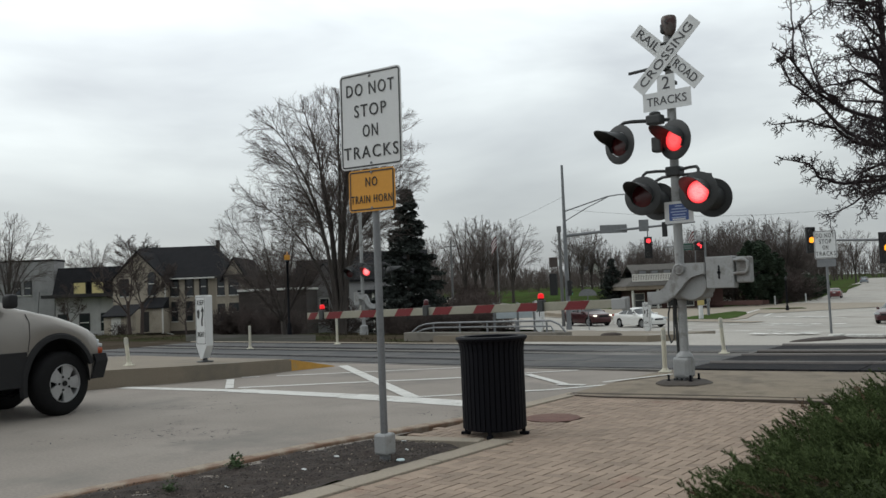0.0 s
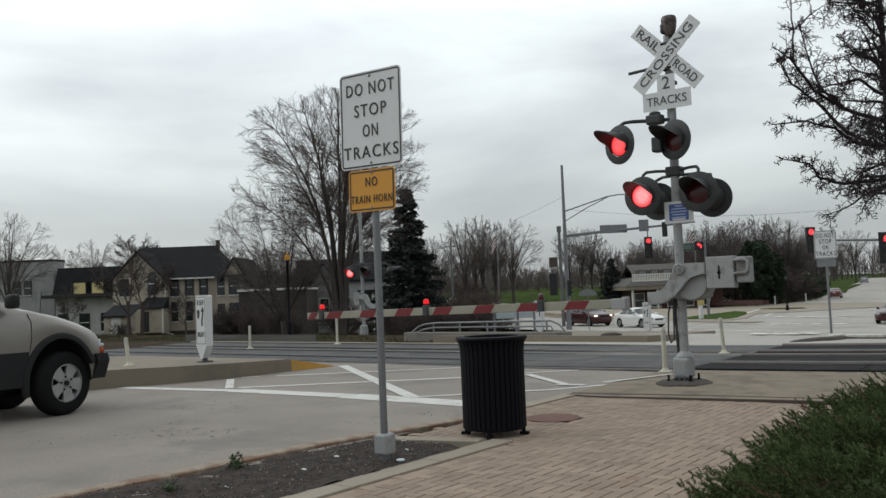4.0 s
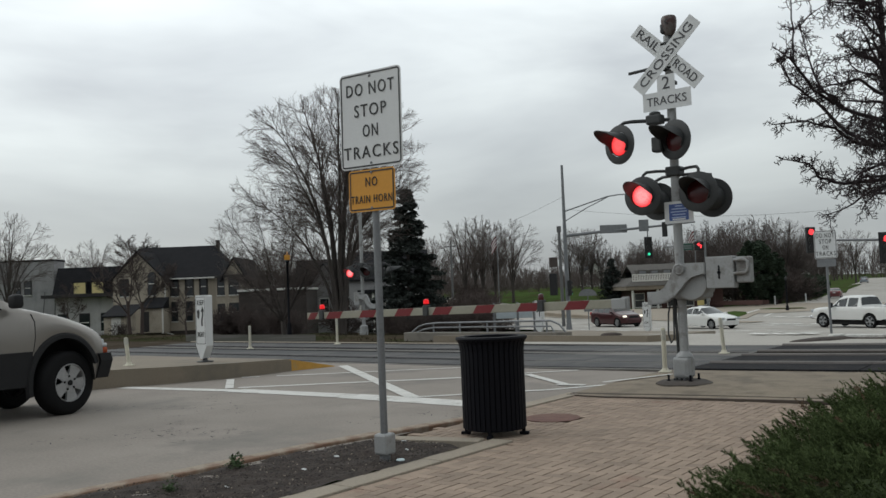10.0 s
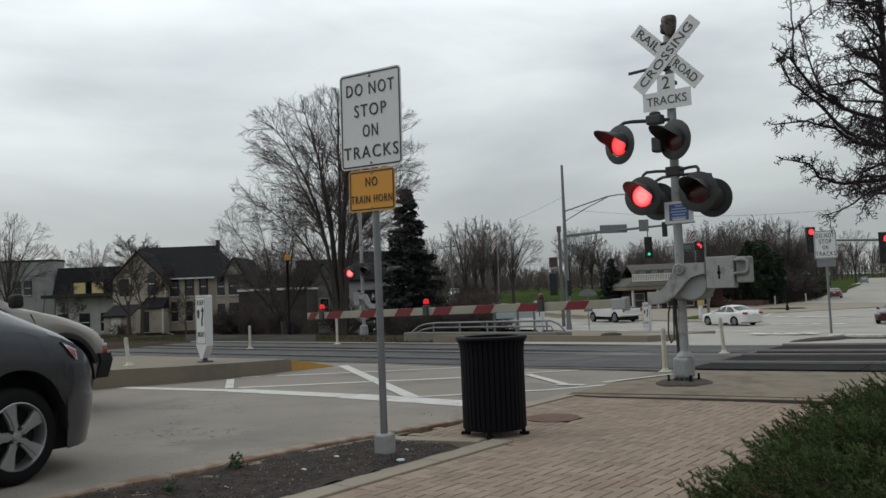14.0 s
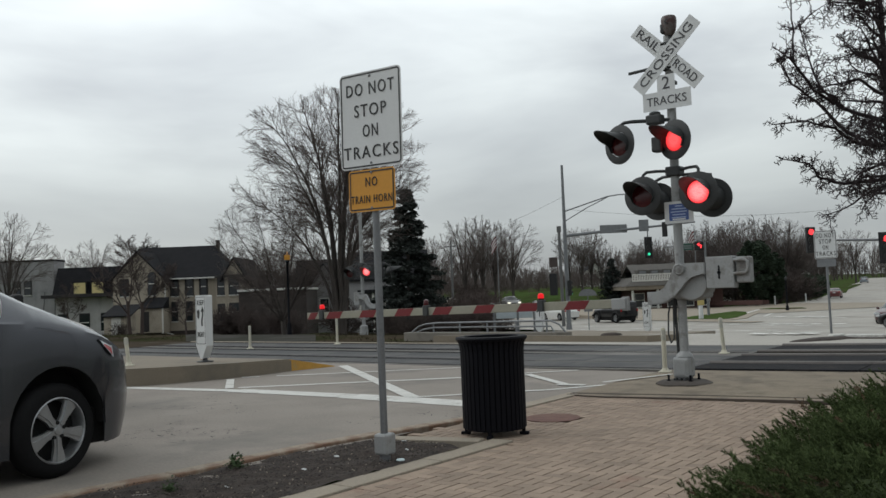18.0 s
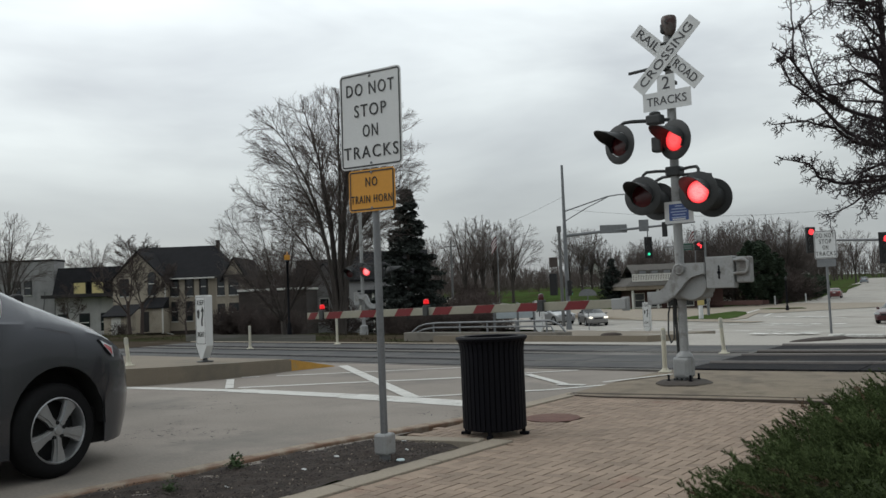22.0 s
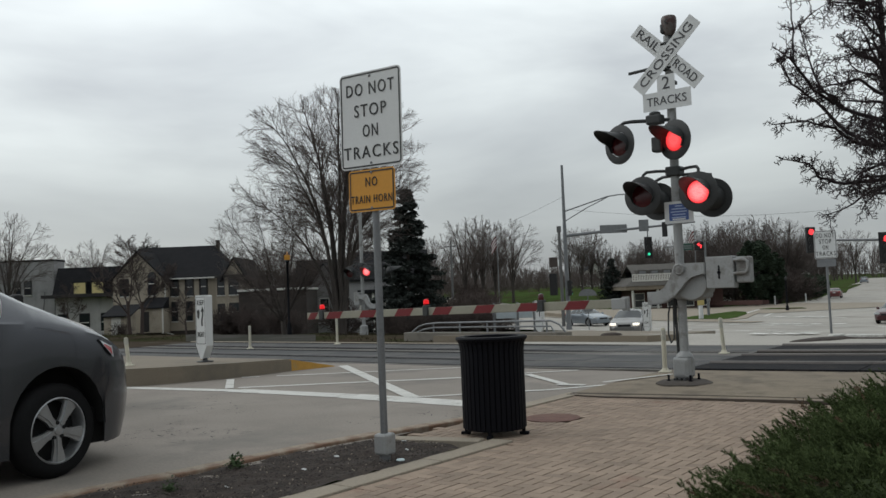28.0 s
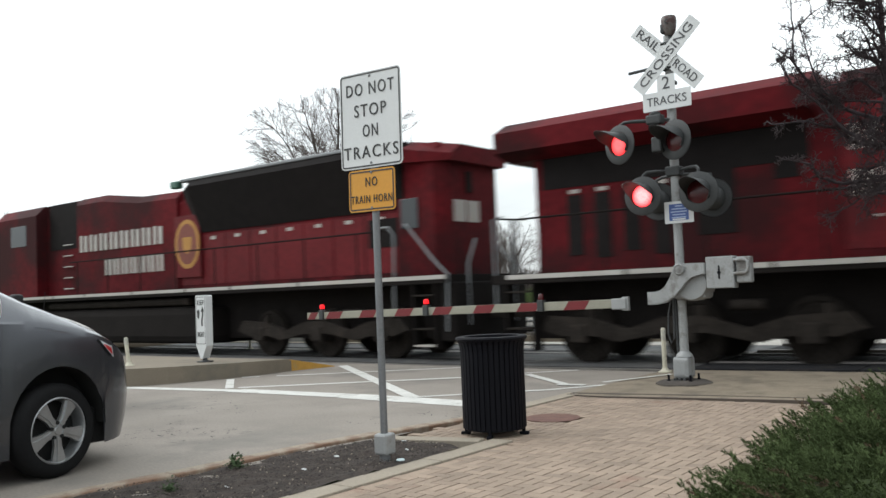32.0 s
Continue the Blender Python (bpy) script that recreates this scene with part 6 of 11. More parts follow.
    for y in (-1.36, 1.36):
        rod(th, "handrail", [(-0.86, y, 2.57), (-0.92, y, 2.18), (-1.85, y, 1.56), (-1.9, y, 0.62)], 0.024, M_LOCOWHITE, "white handrail")
        rod(th, "handrail", [(-0.50, y * 0.85, 2.40), (-1.28, y * 0.9, 1.66), (-1.34, y * 0.9, 1.05)], 0.024, M_LOCOWHITE, "white handrail")
        rod(th, "handrail", [(-1.42, y * 0.62, 1.62), (-1.30, y * 0.62, 2.2), (-1.40, y * 0.64, 2.6)], 0.018, M_LOCOWHITE, "white handrail")
    # brake gear and hoses under the platform
    for k, y in enumerate((-1.05, -0.62, 0.25, 0.7, 1.05)):
        rod(th, "air_hose", [(-0.62, y, 1.38), (-0.48, y + 0.06, 1.1), (-0.42, y + 0.02, 0.72), (-0.5, y - 0.05, 0.55)], 0.028, M_TRUCK)
    rod(th, "cut_lever", [(-0.52, -1.3, 1.22), (-0.5, -0.3, 1.18), (-0.42, 0.0, 1.12)], 0.02, M_LOCOWHITE)
    for sy in (-1, 1):
        for k in range(2):
            bm = bmesh.new()
            box(bm, -3.0 - 2.1 * k, -2.35 - 2.1 * k, sy * 1.33 - 0.05, sy * 1.33 + 0.05, 1.02, 1.40, 0.03)
            part("equipment_box", bm, M_TRUCK, th)
    # equipment cabinet behind the cab, engine hood, radiator
    hull("inverter_cabinet", [(-5.27, hood_outline(1.28, 1.62, 4.36, 0.16)), (-10.35, hood_outline(1.28, 1.62, 4.36, 0.16))], M_LOCO, th, "dark red equipment cabinet")
    for x0, x1, z0, z1 in ((-6.1, -6.8, 3.6, 4.12), (-7.2, -7.75, 3.6, 4.15), (-9.3, -10.1, 3.62, 4.12)):
        side_panel(th, "air_vent", x0, x1, z0, z1, -1.28, M_LOCOGRILLE, "dark louvred vent")
    for x in (-6.95, -8.2, -9.15):
        rod(th, "panel_seam", [(x, -1.283, 1.7), (x, -1.283, 4.2)], 0.008, M_LOCODARK)
    side_panel(th, "access_door", -6.0, -7.9, 2.2, 3.3, -1.282, M_LOCO)
    side_panel(th, "louvre", -8.6, -9.2, 2.05, 2.35, -1.284, M_LOCOGRILLE)
    hull("engine_hood", [(-10.34, hood_outline(0.86, 1.62, 4.42, 0.2)), (-15.2, hood_outline(0.86, 1.62, 4.42, 0.2))], M_LOCODEEP, th, "dark red engine hood")
    yh = -0.86
    blocks(th, -15.08, -11.0, 3.21, 3.60, 8, yh, M_LOCOWHITE)
    blocks(th, -15.08, -12.15, 2.53, 2.92, 7, yh, M_LOCOWHITE)
    for i in range(5):
        x = -10.6 - i * 0.92
        side_panel(th, "hood_door", x, x - 0.88, 1.75, 3.9, yh + 0.004, M_LOCO)
        side_panel(th, "door_latch", x - 0.40, x - 0.48, 2.2, 2.24, yh - 0.01, M_LOCOWHITE)
    bm = bmesh.new()
    box(bm, -12.2, -11.2, -0.35, 0.35, 4.40, 4.58, 0.05)
    part("exhaust_stack", bm, M_LOCODARK, th)
    bm = bmesh.new()
    box(bm, -10.2, -9.4, -0.3, 0.1, 4.36, 4.50, 0.04)
    part("horn_cluster", bm, M_LOCODARK, th)
    hull("rear_hood", [(-15.19, hood_outline(0.88, 1.62, 3.8, 0.1)), (-20.45, hood_outline(0.88, 1.62, 3.8, 0.1))], M_LOCODEEP, th, "dark red rear hood")
    wing = [(-0.95, 3.72), (-1.40, 3.86), (-1.42, 4.22), (-1.0, 4.44), (1.0, 4.44), (1.42, 4.22), (1.40, 3.86), (0.95, 3.72)]
    hull("radiator_wing", [(-15.4, wing), (-21.0, wing)], M_LOCODEEP, th, "flared dark red radiator housing")
    # dark panel standing in for the shade that the wing casts on the hood
    side_panel(th, "radiator_screen", -15.6, -20.3, 3.15, 3.74, yh - 0.02, M_LOCOGRILLE, "dark band painted as the shade under the radiator wing")
    side_panel(th, "air_vent", -16.75, -17.4, 2.12, 3.3, yh - 0.02, M_LOCOGRILLE)
    side_panel(th, "air_vent", -15.75, -16.15, 2.9, 3.3, yh - 0.02, M_LOCOGRILLE)
    for i, z in enumerate((1.86, 1.95, 1.86, 1.92)):
        side_panel(th, "hood_door", -17.85 - i * 0.55, -18.15 - i * 0.55, z, 3.0, yh - 0.02, M_LOCOGRILLE, "tall dark door opening")
        side_panel(th, "door_handle", -17.9 - i * 0.55, -18.1 - i * 0.55, 3.03, 3.1, yh - 0.02, M_LOCOWHITE)
    for y in (-1.36, 1.36):
        rod(th, "handrail", [(-5.5, y, 2.62), (-12.0, y, 2.60), (-20.6, y, 2.62), (-21.0, y, 2.66)], 0.018, M_LOCODARK)
        for i in range(9):
            x = -6.6 - i * 1.75
            rod(th, "stanchion", [(x, y, 1.6), (x, y, 2.61)], 0.016, M_LOCODARK)
        rod(th, "handrail", [(-21.1, y, 1.0), (-21.12, y, 2.66), (-20.9, y, 2.7)], 0.022, M_GALV)
        rod(th, "handrail", [(-21.12, y * 0.55, 1.6), (-21.12, y * 0.55, 2.7), (-21.12, y * 0.2, 2.7)], 0.022, M_GALV)
    bm = bmesh.new()
    box(bm, -22.25, -21.1, -0.14, 0.14, 0.8, 1.08, 0.04)
    part("coupler", bm, M_TRUCK, th)
    return th


def build_second():
    th = thing("locomotive", "dark red second diesel locomotive with black flared radiators and gold emblem", "locomotive", pose(0, TRACK_Y, 0), "locomotives")
    X0, X1 = -22.0, -45.6
    deck(th, X0, X1, 1.70)
    for xc in (-25.9, -41.2):
        truck(th, xc)
    bm = bmesh.new()
    box(bm, -38.4, -29.6, -1.30, 1.30, 0.30, 1.25, 0.2)
    part("fuel_tank", bm, M_LOCODARK, th, "long dark fuel tank")
    rod(th, "air_reservoir", [(-37.5, -1.15, 1.38), (-30.5, -1.15, 1.38)], 0.10, M_TRUCK)
    bm = bmesh.new()
    box(bm, -45.0, -22.6, -0.62, 0.62, 0.42, 1.6)
    part("underframe", bm, M_LOCODARK, th, "dark underframe and traction motors")
    for x in (-22.6, -45.0):
        steps(th, x, -1.40, 1.6)
    # end with the painted mark, radiator section
    hull("rear_end", [(-22.28, [(-0.80, 1.7), (-0.80, 3.95), (-0.6, 4.12), (0.6, 4.12), (0.80, 3.95), (0.80, 1.7)]),
                      (-22.55, [(-1.02, 1.7), (-1.02, 4.1), (-0.8, 4.42), (0.8, 4.42), (1.02, 4.1), (1.02, 1.7)]),
                      (-23.5, [(-1.05, 1.7), (-1.05, 4.1), (-0.8, 4.45), (0.8, 4.45), (1.05, 4.1), (1.05, 1.7)])], M_LOCODEEP, th, "dark red angled end hood")
    hull("end_visor", [(-22.12, [(-0.95, 3.98), (-0.95, 4.12), (-0.6, 4.34), (0.6, 4.34), (0.95, 4.12), (0.95, 3.98)]),
                       (-23.2, [(-1.25, 4.02), (-1.25, 4.3), (-0.8, 4.50), (0.8, 4.50), (1.25, 4.3), (1.25, 4.02)])], M_LOCODEEP, th)
    ang = math.degrees(math.atan2(1.05 - 0.75, 0.7))
    for k in (0, 1):
        bm = bmesh.new()
        box(bm, -0.20, 0.20, -0.008, 0.004, -0.22, 0.22)
        part("name_block", bm, M_LOCOWHITE, th, "white block of the painted mark", False, pose(-22.275, -0.52 + 0.46 * k, 3.0, 0, 0, 90))
    bm = bmesh.new()
    box(bm, -0.09, 0.09, -0.03, 0.03, -0.22, 0.22, 0.01)
    part("tail_lamps", bm, M_LOCODARK, th, "", False, pose(-22.27, -0.2, 3.6, 0, 0, 90))
    hull("engine_hood", [(-23.28, hood_outline(0.95, 1.7, 4.1, 0.15)), (-31.2, hood_outline(0.95, 1.7, 4.1, 0.15))], M_LOCODEEP, th, "dark red engine hood")
    flare = [(-0.97, 3.12), (-1.42, 4.26), (-1.30, 4.44), (-0.9, 4.50), (0.9, 4.50), (1.30, 4.44), (1.42, 4.26), (0.97, 3.12)]
    lean = [(y * (0.97 if z > 4 else 1.0), z) for y, z in flare]
    hull("radiator_wing", [(-23.3, lean), (-23.32, flare), (-30.2, flare), (-30.9, [(y * 0.72, min(z, 4.3)) for y, z in flare])], M_LOCOGRILLE, th, "black flared radiator wing")
    bm = bmesh.new()
    box(bm, -30.6, -23.4, -1.34, 1.34, 4.42, 4.50, 0.02)
    part("roof_edge", bm, M_GALV, th, "pale roof edge")
    bm = bmesh.new()
    box(bm, -30.9, -30.6, -1.42, -1.2, 4.28, 4.46, 0.03)
    part("roof_lamp", bm, mat("faded_green", (0.05, 0.12, 0.09), 0.6, var=0.2), th)
    for i in range(8):
        side_panel(th, "hood_door", -23.6 - i * 0.95, -24.5 - i * 0.95, 1.8, 3.05, -0.947, M_LOCO)
        side_panel(th, "door_latch", -23.95 - i * 0.95, -24.15 - i * 0.95, 2.92, 3.0, -0.96, M_LOCOWHITE)
    side_panel(th, "side_window", -22.95, -23.4, 2.68, 3.3, -1.05, M_WINDOW)
    side_panel(th, "air_vent", -23.5, -24.4, 2.35, 2.95, -0.965, M_LOCOGRILLE)
    hull("central_body", [(-31.18, hood_outline(1.02, 1.7, 4.3, 0.2)), (-33.0, hood_outline(1.02, 1.7, 4.34, 0.2)), (-34.8, hood_outline(1.02, 1.7, 4.56, 0.2)), (-36.2, hood_outline(1.02, 1.7, 4.56, 0.2))], M_LOCODEEP, th, "dark red central body")
    blocks(th, -36.05, -31.75, 2.95, 3.44, 8, -1.02, M_LOCOWHITE)
    blocks(th, -34.7, -31.75, 2.22, 2.69, 7, -1.02, M_LOCOWHITE)
    bm = bmesh.new()
    slab(bm, [(0.52 * math.cos(math.tau * i / 28), 0.64 * math.sin(math.tau * i / 28)) for i in range(28)], -0.006, 0.004)
    em = part("emblem", bm, M_GOLD, th, "gold oval emblem", False, pose(-30.75, -1.03, 2.86))
    bm = bmesh.new()
    slab(bm, [(0.42 * math.cos(math.tau * i / 24), 0.53 * math.sin(math.tau * i / 24)) for i in range(24)], -0.009, -0.005)
    part("emblem_field", bm, mat("emblem_brown", (0.15, 0.03, 0.016), 0.6, var=0.4, scale=9), em)
    bm = bmesh.new()
    slab(bm, [(-0.2, 0.18), (0.2, 0.18), (0.18, -0.1), (0.0, -0.27), (-0.18, -0.1)], -0.012, -0.008)
    part("emblem_shield", bm, M_GOLD, em)
    side_panel(th, "emblem_backing", -30.2, -31.3, 2.0, 3.6, -1.02, M_LOCO)
    side_panel(th, "air_vent", -36.2, -37.8, 3.1, 4.5, -1.0, M_LOCOGRILLE, "dark louvred vent")
    hull("cabinet", [(-36.15, hood_outline(1.0, 1.7, 4.55, 0.2)), (-38.0, hood_outline(1.0, 1.7, 4.55, 0.2))], M_LOCODEEP, th)
    for i in range(5):
        rod(th, "ladder_rung", [(-36.4, -1.06, 1.9 + 0.33 * i), (-36.9, -1.06, 1.9 + 0.33 * i)], 0.018, M_LOCOWHITE)
    hull("cab", [(-37.98, hood_outline(1.36, 1.7, 4.5, 0.3)), (-40.6, hood_outline(1.36, 1.7, 4.5, 0.3)), (-40.75, hood_outline(1.36, 1.7, 3.6, 0.1))], M_LOCODEEP, th, "dark red crew cab")
    hull("nose", [(-40.7, hood_outline(1.36, 1.7, 3.5, 0.1)), (-42.6, hood_outline(1.2, 1.7, 3.3, 0.12)), (-43.2, hood_outline(0.6, 1.7, 3.1, 0.1))], M_LOCODEEP, th)
    side_panel(th, "side_window", -38.6, -39.6, 3.3, 3.95, -1.36, M_WINDOW)
    for y in (-1.36, 1.36):
        rod(th, "handrail", [(-23.6, y, 2.65), (-36.0, y, 2.65)], 0.018, M_LOCODARK)
        for i in range(8):
            rod(th, "stanchion", [(-24.4 - 1.6 * i, y, 1.7), (-24.4 - 1.6 * i, y, 2.65)], 0.016, M_LOCODARK)
        rod(th, "handrail", [(-22.05, y, 0.6), (-22.0, y, 1.7), (-22.35, y, 2.0), (-23.0, y, 2.72), (-23.05, y, 2.75)], 0.026, M_GALV, "pale handrail")
        rod(th, "handrail", [(-23.4, y, 0.9), (-23.35, y, 2.55), (-23.5, y, 2.72), (-23.85, y, 2.72)], 0.026, M_GALV, "pale handrail")
        rod(th, "handrail", [(-21.9, y * 0.6, 0.7), (-21.9, y * 0.6, 1.9), (-21.8, y * 0.5, 2.4)], 0.026, M_GALV, "pale handrail")
    bm = bmesh.new()
    box(bm, -22.3, -21.9, -1.3, 1.3, 0.4, 1.55, 0.03)
    part("end_plate", bm, M_LOCODARK, th)
    return th


LEAD = build_lead()
SECOND = build_second()
# ---- beyond the tracks: cross street, signals, poles ----
AX, AY = -0.874, 0.485            # along the cross street
CX, CY = -22.4, 58.5              # its middle


def cross(u, v):
    return (CX + AX * u + AY * v, CY + AY * u - AX * v)


def strip(name, u0, u1, v0, v1, nu, nv, lift, m, label, kind="structure", category=""):
    vs, fs = [], []
    for j in range(nv + 1):
        for i in range(nu + 1):
            x, y = cross(u0 + (u1 - u0) * i / nu, v0 + (v1 - v0) * j / nv)
            vs.append((x, y, ground_z(x, y) + lift))
    w = nu + 1
    fs = [(j * w + i, j * w + i + 1, (j + 1) * w + i + 1, (j + 1) * w + i) for j in range(nv) for i in range(nu)]
    me = bpy.data.meshes.new(name)
    me.from_pydata(vs, [], fs)
    me.materials.append(m)
    return tagged(new(name, me), label, category, kind=kind)


strip("road_cross", -60, 110, -9.5, 10.0, 40, 6, 0.03, M_ROADFAR, "pale concrete cross street at the traffic lights", category="road")
strip("pavement_far", 2, 110, 4.9, 6.9, 30, 2, 0.075, M_KERB, "pale concrete footway along the cross street")
strip("parking_apron", 14, 36, 18.5, 44, 16, 6, 0.05, M_KERB, "pale paved forecourt")


def patch(name, pts, lift, m, label, category="", deep=0.25):
    """A low flat piece of ground with a kerb's edge."""
    bm = bmesh.new()
    up = [bm.verts.new((x, y, ground_z(x, y) + lift)) for x, y in pts]
    lo = [bm.verts.new((x, y, ground_z(x, y) - deep)) for x, y in pts]
    f = bm.faces.new(up)
    for i in range(len(pts)):
        k = (i + 1) % len(pts)
        bm.faces.new((lo[i], lo[k], up[k], up[i]))
    bmesh.ops.recalc_face_normals(bm, faces=bm.faces[:])
    return single(name, bm, m, (0, 0, 0), label, category, kind="structure")


patch("pavement_corner", [(-24.6, 69.2), (-24.4, 71.5), (-26.2, 79.0), (-27.6, 85.0), (-30.0, 92.0), (-38.5, 93.5), (-60.0, 86.0), (-34.0, 71.5), (-29.7, 69.6)], 0.07, M_KERB, "pale concrete footway round the corner")
patch("verge", [(-25.6, 70.4), (-25.7, 73.0), (-27.3, 80.3), (-29.0, 85.0), (-31.3, 88.0), (-37.4, 90.6), (-58.0, 85.0), (-34.0, 72.6), (-29.9, 70.6)], 0.10, M_GRASS, "green grass island at the corner of the junction", "lawn")
patch("verge_strip", [(-30.2, 93.0), (-27.4, 91.6), (-25.4, 92.6), (-26.6, 95.2), (-29.8, 95.0)], 0.10, M_GRASS, "small grass island by the street lamp", "lawn")
patch("verge_hill", [(-37.2, 160.0), (-41.4, 180.0), (-46.9, 217.0), (-48.5, 217.0), (-43.4, 180.0), (-38.0, 160.0)], 0.10, M_GRASS, "grass strip between hill road and footway", "lawn")
# crosswalk and lane dashes
for k in range(9):
    u = -16 + k * 2.4
    a, b = cross(u, -8.0), cross(u + 1.2, -8.0)
    stripe(a, b, 0.5, z=0.045)
for k in range(7):
    u = -14 + k * 2.6
    a, b = cross(u, -4.6), cross(u + 1.3, -4.6)
    stripe(a, b, 0.4, z=0.045)
for k in range(6):
    a, b = cross(-15 + k * 3.2, 3.5), cross(-15 + k * 3.2 + 1.3, 3.5)
    stripe(a, b, 0.4, z=0.045)
stripe(cross(14.0, -9.0), cross(9.0, -1.5), 0.4, z=0.045)
stripe(cross(16, -1.2), cross(70, -1.2), 0.2, z=0.045)
stripe((-26.6, 75.2), (-29.8, 91.2), 0.35, z=0.085)
stripe((-24.2, 75.4), (-27.2, 90.2), 0.35, z=0.03)
for x, y in ((-23.9, 74.0), (-22.3, 73.4), (-20.9, 72.8), (-19.2, 72.2), (-17.4, 71.4)):
    stripe((x, y), (x + 0.9, y - 0.45), 0.4, z=0.03)
for x0, y0, x1, y1 in ((-7.0, 21.1, -6.9, 21.4), (-6.6, 21.2, -6.5, 21.3), (-6.2, 21.1, -6.1, 21.4), (-5.9, 21.2, -5.8, 21.5), (-19.2, 61.8, -19.0, 62.4), (-18.5, 61.8, -18.3, 62.4), (-17.8, 61.7, -17.6, 62.3), (-16.5, 61.6, -16.3, 62.1), (-14.9, 61.2, -14.8, 62.0), (-22.6, 73.6, -22.3, 74.5), (-20.7, 73.1, -20.4, 74.0), (-20.0, 72.8, -19.7, 73.7), (-19.0, 72.6, -18.7, 73.4)):
    stripe((x0, y0), (x1, y1), 0.3 + 0.008 * y0, z=0.05, m=M_DASH)
for x, y in ((-22.4, 84.5), (-19.0, 84.0), (-16.2, 83.4)):
    stripe((x, y), (x + 1.4, y - 0.3), 0.5, z=0.03)


def build_far_median():
    """Low median beyond the tracks, with its parapet and tube railing."""
    th = thing("median_far", "low pale concrete median beyond the tracks", "median", (0, 0, 0), "", "structure")
    bm = bmesh.new()
    pts = [(-15.0, 18.58), (-8.7, 18.68), (-8.2, 19.2), (-12.8, 33.8), (-14.2, 37.2), (-15.4, 37.0), (-16.9, 30.0)]
    up = [bm.verts.new((x, y, ground_z(x, y) + 0.16)) for x, y in pts]
    lo = [bm.verts.new((x, y, ground_z(x, y) - 0.4)) for x, y in pts]
    bm.faces.new(up)
    for i in range(len(pts)):
        j = (i + 1) % len(pts)
        bm.faces.new((lo[i], lo[j], up[j], up[i]))
    part("kerb", bm, M_TAN, th)
    bm = bmesh.new()
    lathe(bm, [(0.27, 0.0), (0.22, 0.04), (0.12, 0.06), (0.02, 0.065)], 14, Matrix.Translation((-9.75, 18.95, 0.155)))
    part("earth_patch", bm, M_MULCH, th, "patch of brown earth", True)
    wall = thing("parapet_wall", "low grey concrete wall carrying a bent steel tube railing", "wall", Matrix.Translation((0, 0, 0.1945)) @ Matrix.Scale(0.857, 4))
    bm = bmesh.new()
    box(bm, -19.3, -12.95, 22.3, 22.65, -0.7, 0.03, 0.02)
    part("concrete_wall", bm, mat("grey_wall_concrete", (0.175, 0.16, 0.138), 0.9, var=0.2, scale=1.5, fine=30, bump=0.3, stain=(0.12, 0.11, 0.095), stain_at=0.58), wall, "grey stained concrete wall")
    rail = [(-19.05, 22.45, 0.02), (-18.75, 22.45, 0.22), (-18.45, 22.45, 0.30), (-18.0, 22.45, 0.335), (-15, 22.45, 0.36), (-13.55, 22.45, 0.37), (-13.25, 22.45, 0.25), (-13.05, 22.45, 0.02)]
    bm = bmesh.new()
    tube(bm, rail, 0.03, 10)
    part("top_rail", bm, M_GALV, wall, "galvanised tube rail", True)
    bm = bmesh.new()
    tube(bm, [(x + (0.22 if x < -18.4 else 0.0), y, z * 0.52 + 0.01) for x, y, z in rail[:-2]] + [(-13.45, 22.45, 0.03)], 0.026, 10)
    part("lower_rail", bm, M_GALV, wall, "galvanised tube rail", True)
    for x in (-18.1, -17.0, -15.9, -14.8, -13.7):
        bm = bmesh.new()
        box(bm, x - 0.025, x + 0.025, 22.43, 22.47, 0.0, 0.34, 0.006)
        part("rail_post", bm, M_GALV, wall)


build_far_median()

M_BRICKRED = mat("red_brick", (0.07, 0.035, 0.03), 0.9, var=0.25, scale=3, fine=30)
M_SIGHEAD = mat("signal_black", (0.008, 0.008, 0.009), 0.6, var=0.1)
M_GREENLIT = lamp_mat("green_signal", (0.05, 1.0, 0.55), 0.9)
M_SIGRED = lamp_mat("red_signal", (1.0, 0.05, 0.06), 1.8)
M_SIGAMBER = lamp_mat("amber_signal", (1.0, 0.35, 0.02), 1.8)
M_LENSOFF = mat("dark_lens", (0.01, 0.008, 0.008), 0.3, var=0)
SIGNAL_LAMPS = []


